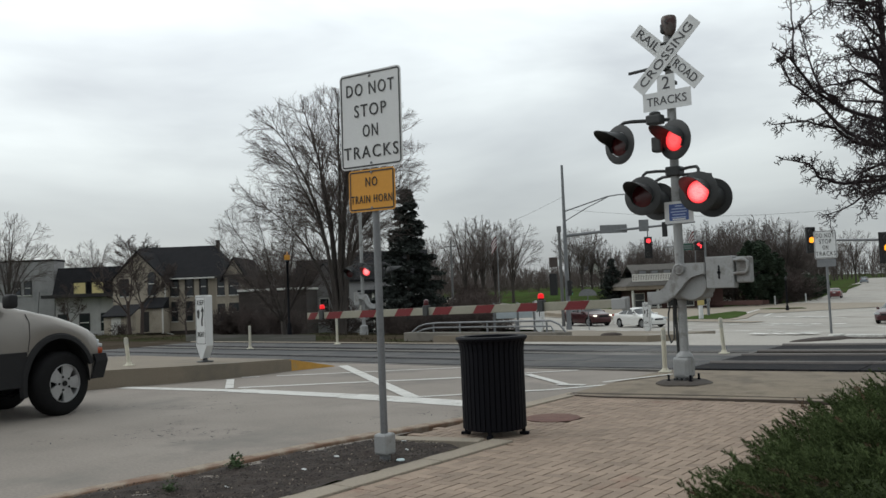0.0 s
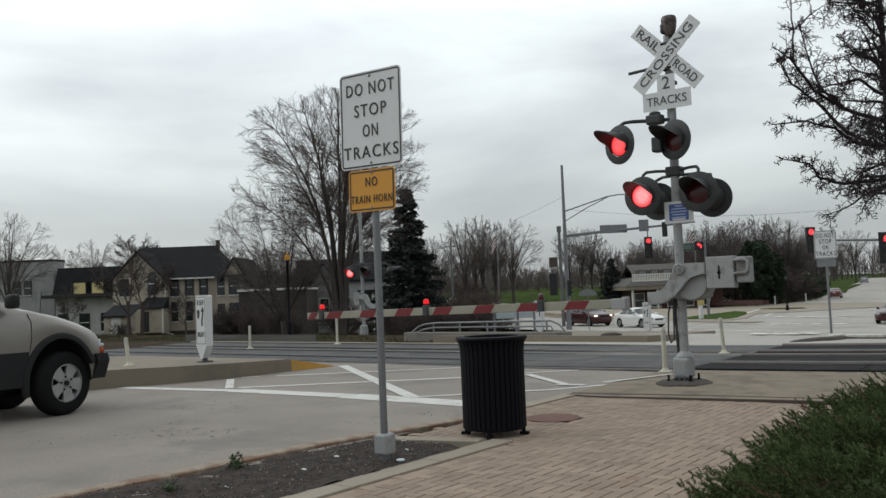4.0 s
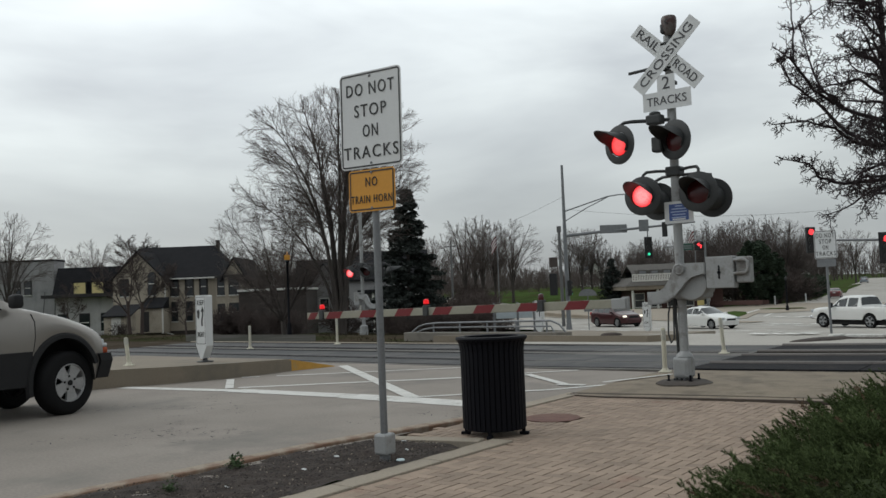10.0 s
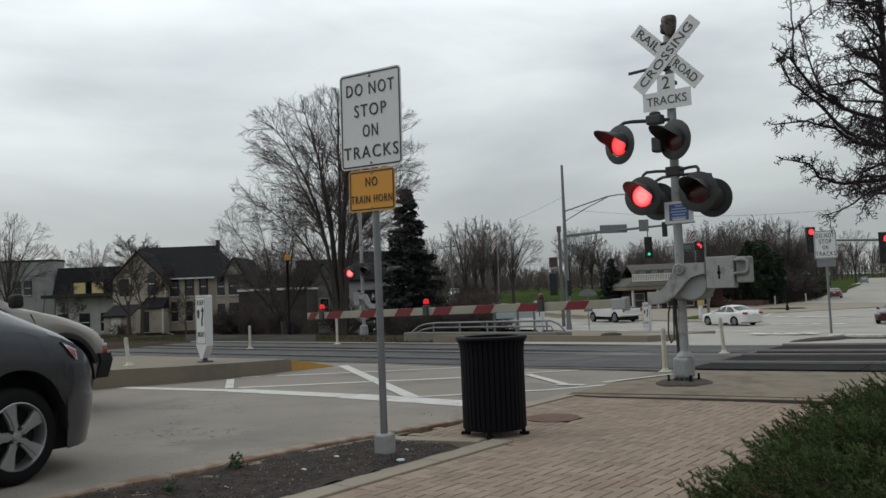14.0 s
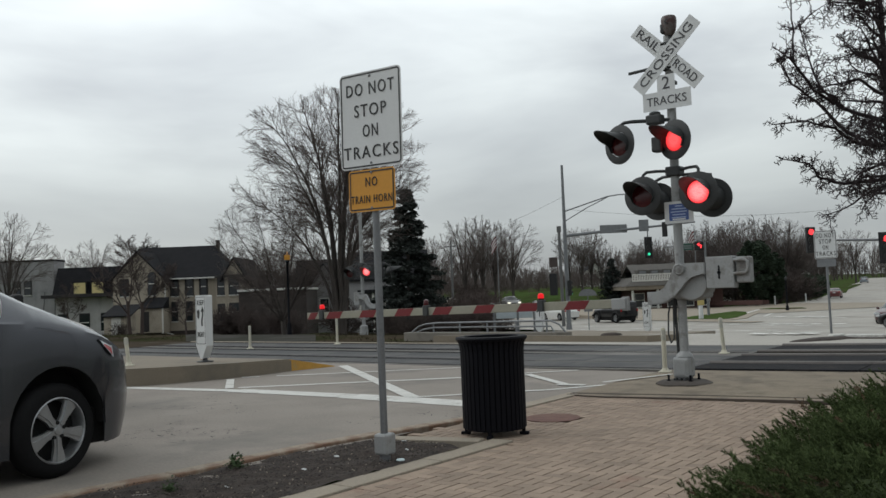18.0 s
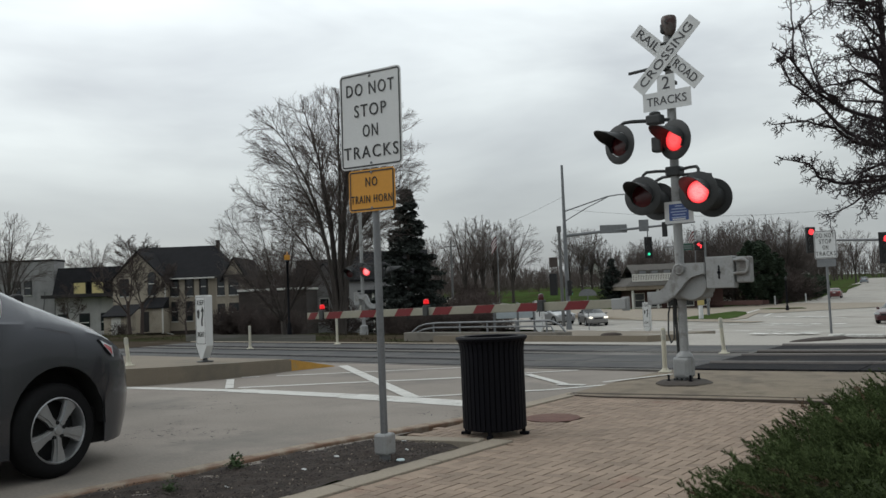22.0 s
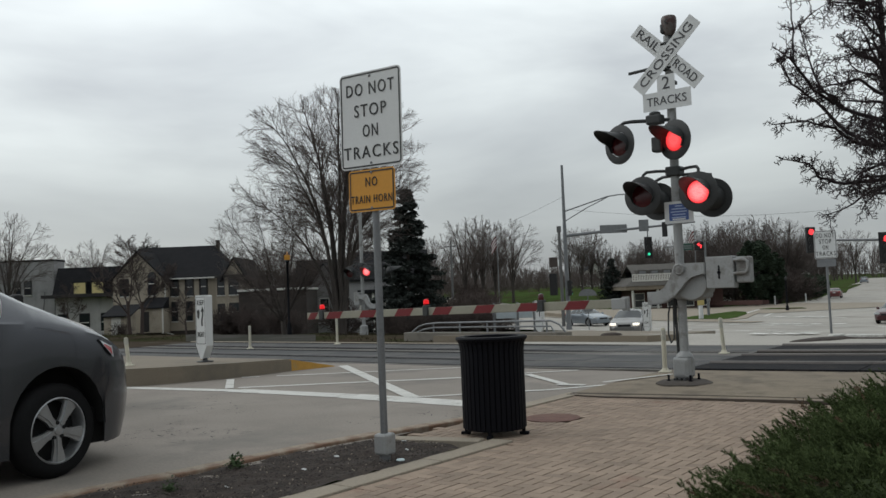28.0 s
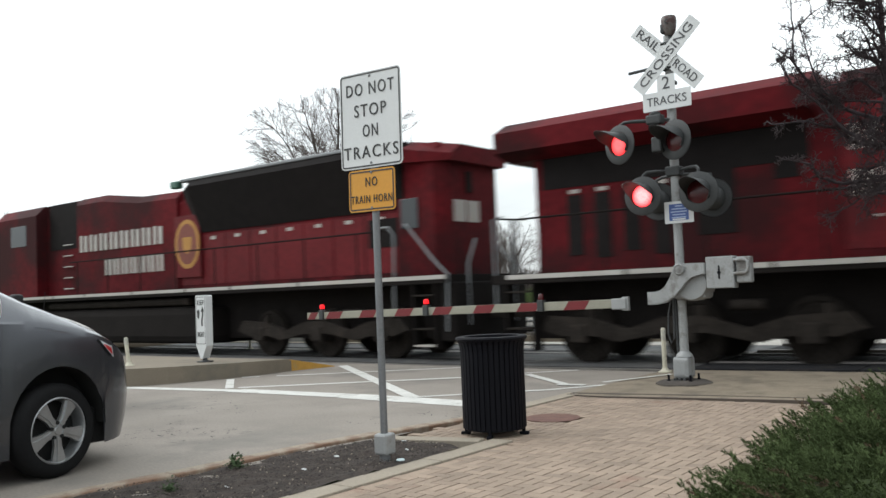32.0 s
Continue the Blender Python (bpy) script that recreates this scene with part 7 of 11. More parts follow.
def signal_head(parent, place, lit, change=None, s=1.0, arrow=False):
    """A three-lamp traffic light facing -y. lit: index from the top; change: (index, seconds) it turns to."""
    bm = bmesh.new()
    box(bm, -0.2 * s, 0.2 * s, -0.06, 0.16, -0.58 * s, 0.58 * s, 0.03)
    head = part("signal_head", bm, M_SIGHEAD, parent, "black traffic light head", False, place)
    for i in range(3):
        z = (0.36 - 0.36 * i) * s
        bm = bmesh.new()
        lathe(bm, [(0.14 * s, 0.0), (0.14 * s, 0.02), (0.02, 0.03)], 16, Matrix.Translation((0, -0.06, z)) @ Matrix.Rotation(radians(90), 4, "X"))
        part("lens", bm, M_LENSOFF, head, "", True)
        bm = bmesh.new()
        prev = None
        for k in range(13):
            a = radians(-20 + 220 * k / 12)
            ring = [bm.verts.new((0.15 * s * math.cos(a), -0.06, z + 0.15 * s * math.sin(a))), bm.verts.new((0.15 * s * math.cos(a), -0.17 * s, z + 0.15 * s * math.sin(a)))]
            if prev:
                bm.faces.new((prev[0], prev[1], ring[1], ring[0]))
            prev = ring
        part("visor", bm, M_SIGHEAD, head)
    on = [(lit, 0.0, change[1] if change else 99.0)] + ([(change[0], change[1], 99.0)] if change else [])
    for idx, t0, t1 in on:
        z = (0.36 - 0.36 * idx) * s
        bm = bmesh.new()
        k = 0.6 if idx == 2 else 1.0
        lathe(bm, [(0.13 * s * k, 0.0), (0.125 * s * k, 0.05), (0.09 * s * k, 0.10), (0.02, 0.12)], 16, Matrix.Translation((0, -0.061, z)) @ Matrix.Rotation(radians(90), 4, "X"))
        src = part("light_source", bm, (M_SIGRED, M_SIGAMBER, M_GREENLIT)[idx], head, "glowing signal lamp", True)
        if t0 > 0 or t1 < 32:
            SIGNAL_LAMPS.append((src, t0, t1))
    return head


FACE = 38.044      # heading of things that face the watcher


def build_signals():
    z = ground_z(-31.6, 54.0)
    th = thing("traffic_signal", "grey traffic signal pole with a long mast arm over the street", "traffic light", pose(-31.2, 54.2, z, 0, 0, FACE))
    bm = bmesh.new()
    lathe(bm, [(0.22, 0.0), (0.2, 0.3), (0.17, 0.5), (0.13, 7.6), (0.02, 7.62)], 14)
    part("pole", bm, M_GALV, th, "grey steel pole", True)
    bm = bmesh.new()
    tube(bm, [(0.0, 0, 6.75), (2.5, 0, 6.95), (5.0, -0.3, 7.08), (7.6, -0.6, 7.25), (9.2, -0.8, 7.35)], [0.12, 0.105, 0.09, 0.075, 0.06], 12)
    part("mast_arm", bm, M_GALV, th, "tapered steel mast arm", True)
    bm = bmesh.new()
    box(bm, 2.5, 4.45, -0.22, -0.19, 6.82, 7.42, 0.01)
    part("street_name_board", bm, M_GALV, th, "blank back of a street name board")
    bm = bmesh.new()
    box(bm, 5.25, 5.95, -0.5, -0.47, 6.85, 7.68, 0.01)
    part("lane_sign", bm, M_GALV, th, "grey lane sign")
    signal_head(th, pose(7.0, -0.8, 6.9, 0, 0, 170), 0, s=0.9)
    signal_head(th, pose(-0.98, -0.2, 3.3, 0, 0, 150), 2, s=1.35)
    signal_head(th, pose(0.16, -0.25, 3.0, 0, 0, 100), 2, s=0.95)
    bm = bmesh.new()
    box(bm, -1.22, -0.62, -0.1, 0.15, 4.55, 5.25, 0.03)
    part("pedestrian_signal", bm, mat("brown_signal_box", (0.06, 0.045, 0.04), 0.7, var=0.2), th, "dark brown crossing signal box")
    # luminaire arm
    bm = bmesh.new()
    tube(bm, [(0.1, 0, 8.55), (2.2, 0, 9.2), (3.2, 0, 9.5), (4.0, 0, 9.6), (5.2, 0, 9.62)], 0.045, 8)
    tube(bm, [(0.1, 0, 7.85), (1.7, 0, 8.75), (3.2, 0, 9.45)], 0.035, 8)
    part("lamp_arm", bm, M_GALV, th, "", True)
    bm = bmesh.new()
    tube(bm, [(0.0, 0, 7.4), (0.0, 0, 11.9)], [0.13, 0.09], 10)
    part("lamp_pole", bm, M_GALV, th, "", True)
    # tall wood pole beside it
    up = thing("utility_pole", "slim grey utility pole with a cable riser", "utility pole", pose(-35.6, 61.0, ground_z(-35.6, 61.0), 0, 0, FACE))
    bm = bmesh.new()
    tube(bm, [(0, 0, 0), (-0.05, 0, 8.1)], [0.15, 0.12], 10)
    part("pole", bm, mat("weathered_pole", (0.12, 0.12, 0.12), 0.9, var=0.2), up, "", True)
    bm = bmesh.new()
    box(bm, -0.22, 0.12, -0.1, 0.1, 7.7, 8.2, 0.02)
    part("pole_top", bm, bpy.data.materials["weathered_pole"], up, "", True)
    # green lamp hung from the mast arm
    g = thing("traffic_light", "black hanging traffic light showing green", "traffic light", pose(-25.90, 56.60, 0, 0, 0, FACE))
    signal_head(g, pose(0, 0, 3.92), 0, (2, 4.6), s=1.3)
    bm = bmesh.new()
    tube(bm, [(0, 0.1, 4.6), (0, 0.1, 5.75)], 0.04, 8)
    part("hanger", bm, M_GALV, g, "", True)
    # near arm with two lamps, on a pole beyond the view
    r1 = thing("traffic_signal", "steel mast arm carrying two black traffic lights turning red", "traffic light", pose(-12.55, 47.35, ground_z(-12.5, 47.3), 0, 0, FACE))
    signal_head(r1, pose(0, 0, 4.87), 1, (0, 3.45), s=1.18)
    signal_head(r1, pose(3.90, 0, 4.33), 1, (0, 3.45), s=1.3)
    bm = bmesh.new()
    box(bm, 3.57, 4.23, 0.0, 0.1, 3.5, 5.15, 0.03)
    part("backplate", bm, M_SIGHEAD, r1)
    bm = bmesh.new()
    tube(bm, [(-0.1, 0.2, 4.87), (3.4, 0.2, 4.76), (6.6, 0.2, 4.66)], [0.05, 0.07, 0.09], 8)
    part("mast_arm", bm, M_GALV, r1, "", True)
    bm = bmesh.new()
    lathe(bm, [(0.2, 0.0), (0.17, 0.4), (0.13, 5.2), (0.02, 5.22)], 12, Matrix.Translation((6.6, 0.2, 0)))
    part("pole", bm, M_GALV, r1, "", True)
    # small red turn arrow lamp and a street name plate on one arm
    r3 = thing("traffic_light", "distant red arrow lamp in a black case beside a green plate", "traffic light", pose(-30.57, 77.82, ground_z(-30.57, 77.82), 0, 0, FACE))
    bm = bmesh.new()
    box(bm, -0.42, 0.42, -0.02, 0.12, 6.15, 7.0, 0.04)
    case = part("signal_case", bm, M_SIGHEAD, r3, "black square signal case")
    bm = bmesh.new()
    slab(bm, [(-0.22, 6.72), (0.05, 6.86), (0.03, 6.74), (0.24, 6.66), (0.22, 6.36), (0.10, 6.36), (0.11, 6.58), (0.0, 6.62), (-0.02, 6.52)], -0.04, -0.02)
    part("light_source", bm, M_SIGRED, case, "glowing red arrow")
    bm = bmesh.new()
    box(bm, -1.55, -0.55, 0.0, 0.03, 6.2, 6.85, 0.01)
    part("street_name_plate", bm, mat("sign_green", (0.02, 0.07, 0.05), 0.5, var=0.15), r3, "dark green name plate")
    for z in (6.6, 6.4):
        bm = bmesh.new()
        box(bm, -1.4, -0.7, -0.006, 0.0, z - 0.05, z + 0.05)
        part("writing_bar", bm, M_GALV, r3)
    bm = bmesh.new()
    tube(bm, [(-3.2, 0.15, 6.6), (0.6, 0.15, 6.55)], 0.06, 8)
    tube(bm, [(0.6, 0.15, 0), (0.6, 0.15, 6.9)], [0.13, 0.09], 8)
    part("pole", bm, M_GALV, r3, "", True)
    # post with a yellow plate on the grass island
    yp = thing("crossing_post", "white post with a pale yellow plate on the grass island", "post", pose(-28.0, 70.9, ground_z(-28.0, 70.9) + 0.08, 0, 0, FACE))
    bm = bmesh.new()
    tube(bm, [(0, 0, 0), (0.02, 0, 1.5), (0.05, 0, 2.2)], [0.2, 0.17, 0.1], 10)
    part("post", bm, M_WHITE, yp, "", True)
    bm = bmesh.new()
    box(bm, -0.3, 0.28, -0.2, -0.1, 1.15, 2.0, 0.04)
    part("plate", bm, mat("pale_yellow_plate", (0.42, 0.34, 0.13), 0.7, var=0.2, scale=3), yp)
    bm = bmesh.new()
    box(bm, 0.1, 0.5, -0.16, 0.0, 1.9, 2.45, 0.05)
    part("button_box", bm, M_DARK, yp)
    # planters and a low brick wall round the forecourt
    for x, y in ((-43.2, 124.4), (-39.9, 120.4)):
        pl = thing("planter", "square pale concrete planter on the forecourt", "planter", pose(x, y, ground_z(x, y) + 0.0, 0, 0, FACE), "planters")
        bm = bmesh.new()
        lathe(bm, [(0.72, 0.0), (0.95, 0.85), (0.95, 1.0), (0.82, 1.0), (0.8, 0.9), (0.02, 0.9)], 4)
        part("pot", bm, M_KERB, pl)
    bw = thing("garden_wall", "low red-brown brick wall round the forecourt", "wall", (0, 0, 0))
    for a, b in (((-44.2, 103.5), (-32.5, 101.0)), ((-43.8, 107.5), (-33.5, 106.4))):
        dx, dy = b[0] - a[0], b[1] - a[1]
        bm = bmesh.new()
        box(bm, 0, math.hypot(dx, dy), -0.15, 0.15, -0.1, 0.42, 0.02)
        part("wall_length", bm, M_BRICKRED, bw, place=pose(a[0], a[1], ground_z(*a), 0, 0, math.degrees(math.atan2(dy, dx))))
    # second warning sign, seen small beyond the tracks
    s2 = thing("warning_sign", "white DO NOT STOP ON TRACKS sign on a leaning post", "road sign", pose(-5.70, 22.82, -0.16, 0, -0.3, 8))
    bm = bmesh.new()
    tube(bm, [(0, 0.02, 0), (0, 0.02, 2.65)], 0.03, 10)
    part("post", bm, M_GALV, s2, "", True)
    p = sign_plate(s2, 0.52, 0.70, 0.04, 2.33, -0.012, M_WHITE, M_SIGNINK, "white plate with black lettering")
    text_rows(p, (("DO NOT", 0.22, 0.16, 0.42), ("STOP", 0.07, 0.16, 0.28), ("ON", -0.08, 0.16, 0.135), ("TRACKS", -0.235, 0.16, 0.455)), M_SIGNINK)
    bm = bmesh.new()
    slab(bm, rounded(0.44, 0.19, 0.02), 0, 0.004)
    part("lower_plate", bm, M_GALV, s2, "grey lower plate", False, pose(0, -0.012, 1.87))
    # backs of signs on the median road
    st = thing("stop_sign", "grey back of an octagonal sign with a square plate", "road sign", pose(-29.15, 53.4, ground_z(-29.15, 53.4), 0, 0, FACE))
    bm = bmesh.new()
    tube(bm, [(0, 0.03, 0), (0, 0.03, 2.7)], 0.035, 8)
    part("post", bm, M_GALV, st, "", True)
    bm = bmesh.new()
    slab(bm, [(0.62 * math.cos(radians(a)), 2.45 + 0.42 * math.sin(radians(a))) for a in range(0, 181, 15)] + [(-0.62, 2.4), (0.62, 2.4)], 0, 0.01)
    part("sign_back", bm, M_GALV, st)
    bm = bmesh.new()
    box(bm, -0.3, 0.3, 0, 0.01, 1.3, 2.1)
    part("lower_plate", bm, M_GALV, st)
    # street lamps
    for x, y, hgt, rr, lab, head in ((-28.86, 25.67, 3.5, 0.05, "black street lamp post with an orange banner head", M_ORANGE), (-26.1, 88.6, 3.25, 0.08, "black post-top street lamp", M_DARK)):
        z = ground_z(x, y)
        lp = thing("street_lamp", lab, "street lamp", pose(x, y, z - 0.05, 0, 0, FACE), "street lamps")
        bm = bmesh.new()
        lathe(bm, [(rr * 2.2, 0), (rr * 1.8, 0.5), (rr, 0.6), (rr, hgt - 0.3), (rr * 1.6, hgt - 0.2)], 12)
        part("post", bm, M_BLACK, lp, "", True)
        bm = bmesh.new()
        if head is M_ORANGE:
            box(bm, -0.125, 0.125, -0.05, 0.05, hgt - 0.16, hgt + 0.06, 0.02)
            tube(bm, [(0, 0, hgt + 0.08), (0, 0, hgt + 0.2)], 0.03, 8)
        else:
            lathe(bm, [(0.06, hgt - 0.2), (0.13, hgt - 0.05), (0.10, hgt + 0.15), (0.02, hgt + 0.22)], 12)
        part("lamp_head", bm, head, lp, "", True)
    # flags
    for x, y, z, hgt, lab in ((-59.5, 86.8, -1.85, 9.2, "white flagpole with a striped flag"), (-36.24, 91.05, -1.8, 9.1, "flagpole with a red and white striped flag")):
        fl = thing("flagpole", lab, "flagpole", pose(x, y, ground_z(x, y), 0, 0, FACE), "flagpoles")
        bm = bmesh.new()
        tube(bm, [(0, 0, 0), (0, 0, hgt)], [0.07, 0.04], 8)
        part("pole", bm, M_GALV, fl, "", True)
        for k in range(7):
            bm = bmesh.new()
            prev = None
            for i in range(7):
                u = i / 6
                p0 = (0.05 - 0.75 * u, 0.15 * math.sin(5 * u), hgt - 0.25 - 0.2 * k - 1.0 * u ** 1.5)
                pair = [bm.verts.new(p0), bm.verts.new((p0[0], p0[1], p0[2] - 0.2)), bm.verts.new((p0[0], p0[1] + 0.01, p0[2] - 0.2)), bm.verts.new((p0[0], p0[1] + 0.01, p0[2]))]
                if prev:
                    for q in range(4):
                        bm.faces.new((prev[q], prev[(q + 1) % 4], pair[(q + 1) % 4], pair[q]))
                prev = pair
            part("flag_stripe", bm, M_REDTAPE if k % 2 == 0 else M_WHITE, fl)
    for x, y, h0, h1, r0, lab in ((-54.8, 71.4, 0, 8.5, 0.13, "bare grey utility pole among the trees"),):
        p2 = thing("utility_pole", lab, "utility pole", pose(x, y, ground_z(x, y)))
        bm = bmesh.new()
        tube(bm, [(0, 0, 0), (0, 0, h1)], [r0, r0 * 0.7], 8)
        part("pole", bm, bpy.data.materials["weathered_pole"], p2, "", True)
        bm = bmesh.new()
        box(bm, -0.9, 0.9, -0.05, 0.05, h1 - 0.6, h1 - 0.5)
        part("crossarm", bm, bpy.data.materials["weathered_pole"], p2)
    # overhead wire between poles
    w = thing("overhead_wire", "thin dark wire strung over the street", "cable", (0, 0, 0))
    bm = bmesh.new()
    a, b = Vector((-31.2, 54.2, 7.0)), Vector((-8.5, 70.4, 7.05))
    tube(bm, [a + (b - a) * i / 12 - Vector((0, 0, 4.2 * (i / 12) * (1 - i / 12))) for i in range(13)], 0.008, 5)
    part("strand", bm, M_DARK, w)
    bm = bmesh.new()
    a, b = Vector((-31.2, 54.2, 7.9)), Vector((-54.8, 71.4, 6.4))
    tube(bm, [a + (b - a) * i / 8 - Vector((0, 0, 1.2 * (i / 8) * (1 - i / 8))) for i in range(9)], 0.008, 5)
    part("strand", bm, M_DARK, w)
    # white marker posts and a planter by the forecourt
    for x, y in ((-33.4, 108.5), (-32.9, 120.0)):
        mp = thing("marker_post", "short white marker post", "bollard", pose(x, y, ground_z(x, y)), "marker posts")
        bm = bmesh.new()
        tube(bm, [(0, 0, 0), (0, 0, 1.1)], 0.09, 10)
        part("post", bm, M_WHITE, mp, "", True)
    # broken kerb and bare earth at the foot of the far sign
    kb = thing("kerb_far", "short pale concrete kerb beside bare earth beyond the tracks", "kerb", (0, 0, 0), "", "structure")
    for i in range(4):
        bm = bmesh.new()
        box(bm, -0.42, 0.42, -0.11, 0.11, -0.1, 0.09, 0.02)
        part("kerb_stone", bm, M_LINE, kb, "", False, pose(-4.35 + 0.86 * i, 20.3 + 0.03 * i, 0.0, 0, 0, 2))
    bm = bmesh.new()
    box(bm, -0.16, 0.16, -0.1, 0.1, -0.1, 0.08, 0.03)
    part("kerb_stone", bm, M_LINE, kb, "broken end of the kerb", False, pose(-5.02, 20.55, 0.0, 0, 0, 50))
    bm = bmesh.new()
    lathe(bm, [(1.0, 0.0), (0.9, 0.03), (0.5, 0.055), (0.02, 0.06)], 24)
    for v in bm.verts:
        v.co.x *= 1.05 + 0.2 * noise.noise(v.co * 4)
        v.co.y *= 0.34 + 0.1 * noise.noise(v.co * 3)
    part("earth_patch", bm, M_MULCH, kb, "bare brown earth", True, pose(-5.05, 19.75, 0.0, 0, 0, 62))
    bm = bmesh.new()
    box(bm, -0.9, 1.6, -0.09, 0.09, -0.05, 0.035, 0.03)
    part("earth_strip", bm, M_MULCH, kb, "bare brown earth along the kerb", True, pose(-4.1, 20.08, 0.0, 0, 0, 2))
    # parking notice boards by the railing
    nb = thing("notice_board", "pale notice panels on short posts behind the railing", "notice board", pose(-25.6, 38.3, ground_z(-25.6, 38.3) - 0.02, 0, 0, FACE))
    for x0, x1 in ((-0.75, 0.35), (0.45, 1.2)):
        bm = bmesh.new()
        box(bm, x0, x1, 0, 0.05, 0.9, 1.6, 0.01)
        part("panel", bm, mat("pale_panel", (0.42, 0.47, 0.5), 0.6, var=0.2, scale=3) if x0 < 0 else bpy.data.materials["pale_panel"], nb)
    for x in (-0.85, 0.4, 1.28):
        bm = bmesh.new()
        box(bm, x - 0.06, x + 0.06, -0.02, 0.08, 0, 1.75, 0.01)
        part("post", bm, M_GALV, nb)


build_signals()
# ---- buildings ----
M_GREYWALL = mat("grey_blue_wall", (0.28, 0.275, 0.275), 0.85, var=0.25, scale=0.8, fine=12, stain=(0.19, 0.19, 0.195))
M_PALEWALL = mat("pale_plaster_wall", (0.42, 0.41, 0.40), 0.85, var=0.2, scale=0.8, fine=12, stain=(0.30, 0.29, 0.28))
M_BROWNWALL = mat("dark_brown_wall", (0.045, 0.036, 0.032), 0.9, var=0.3, scale=0.7, fine=10)
M_SHUTTER = mat("dark_shutter", (0.02, 0.018, 0.018), 0.7, var=0.2)
M_TRIM = mat("white_trim", (0.6, 0.59, 0.55), 0.7, var=0.1)
M_YELLOWLIT = mat("cream_blind", (0.62, 0.52, 0.24), 0.8, var=0.1)
M_BRONZE = mat("brown_roof", (0.085, 0.078, 0.07), 0.9, var=0.25, scale=2, fine=15)


def gable_roof(th, x0, x1, y0, y1, ze, zr, along="x", over=0.35, material=None, label="dark shingle roof", t=0.16, hip=0.0):
    """Two pitched slabs and their ridge. along: the ridge's direction."""
    material = material or M_ROOF
    bm = bmesh.new()
    if along == "x":
        ym = (y0 + y1) / 2
        k = (zr - ze) / (ym - y0)
        sec = [(y0 - over, ze - over * k), (ym, zr), (y1 + over, ze - over * k), (y1 + over, ze - over * k + t), (ym, zr + t), (y0 - over, ze - over * k + t)]
        a = [bm.verts.new((x0 - over, y, z)) for y, z in sec]
        b = [bm.verts.new((x1 + over - (hip if abs(y - ym) < 1e-6 else 0.0), y, z)) for y, z in sec]
    else:
        xm = (x0 + x1) / 2
        k = (zr - ze) / (xm - x0)
        sec = [(x0 - over, ze - over * k), (xm, zr), (x1 + over, ze - over * k), (x1 + over, ze - over * k + t), (xm, zr + t), (x0 - over, ze - over * k + t)]
        a = [bm.verts.new((x, y0 - over, z)) for x, z in sec]
        b = [bm.verts.new((x, y1 + over, z)) for x, z in sec]
    n = len(sec)
    bm.faces.new(a)
    if hip:
        bm.faces.new((b[3], b[4], b[5]))
        bm.faces.new((b[0], b[1], b[2]))
        bm.faces.new((b[0], b[2], b[3], b[5]))
    else:
        bm.faces.new(b[::-1])
    for i in range(n):
        bm.faces.new((a[i], a[(i + 1) % n], b[(i + 1) % n], b[i]))
    return part("roof", bm, material, th, label)


def walls(th, x0, x1, y0, y1, z1, zr=None, along="x", material=None, label=""):
    """Walls as one shell; zr: the gable's peak."""
    bm = bmesh.new()
    if zr is None:
        box(bm, x0, x1, y0, y1, -1.0, z1)
    elif along == "y":
        xm = (x0 + x1) / 2
        slab(bm, [(x0, -1.0), (x1, -1.0), (x1, z1), (xm, zr), (x0, z1)], y0, y1)
    else:
        ym = (y0 + y1) / 2
        slab(bm, [(y0, -1.0), (y1, -1.0), (y1, z1), (ym, zr), (y0, z1)], -x1, -x0, Matrix.Rotation(radians(90), 4, "Z"))
    return part("wall", bm, material or M_CREAM, th, label)


def window(th, x, z, w, h, y, shutters=0.0, lit=None, arch=False, frame_m=None):
    bm = bmesh.new()
    if arch:
        slab(bm, [(x - w / 2 - 0.08, z - 0.1), (x + w / 2 + 0.08, z - 0.1)] + [(x + (w / 2 + 0.08) * math.cos(radians(a)), z + h - w / 2 + (w / 2 + 0.1) * math.sin(radians(a))) for a in range(0, 181, 20)], y - 0.05, y + 0.02)
    else:
        box(bm, x - w / 2 - 0.08, x + w / 2 + 0.08, y - 0.05, y + 0.02, z - 0.1, z + h + 0.1, 0.01)
    fr = part("window", bm, frame_m or (M_SHUTTER if shutters else M_TRIM), th, "", False)
    bm = bmesh.new()
    if arch:
        slab(bm, [(x - w / 2, z), (x + w / 2, z)] + [(x + w / 2 * math.cos(radians(a)), z + h - w / 2 + w / 2 * math.sin(radians(a))) for a in range(0, 181, 20)], y - 0.06, y - 0.04)
    else:
        box(bm, x - w / 2, x + w / 2, y - 0.06, y - 0.045, z, z + h)
    part("pane", bm, lit or M_WINDOW, fr)
    bm = bmesh.new()
    box(bm, x - w / 2, x + w / 2, y - 0.075, y - 0.055, z + h * 0.48, z + h * 0.53)
    part("glazing_bar", bm, M_TRIM, fr)
    bm = bmesh.new()
    box(bm, x - w / 2 - 0.12, x + w / 2 + 0.12, y - 0.12, y, z - 0.14, z - 0.05, 0.01)
    part("sill", bm, M_TRIM, fr)
    if shutters:
        for sg in (-1, 1):
            bm = bmesh.new()
            xs = x + sg * (w / 2 + shutters / 2 + 0.05)
            box(bm, xs - shutters / 2, xs + shutters / 2, y - 0.09, y - 0.03, z - 0.05, z + h + 0.05, 0.01)
            part("shutter", bm, M_SHUTTER, fr)


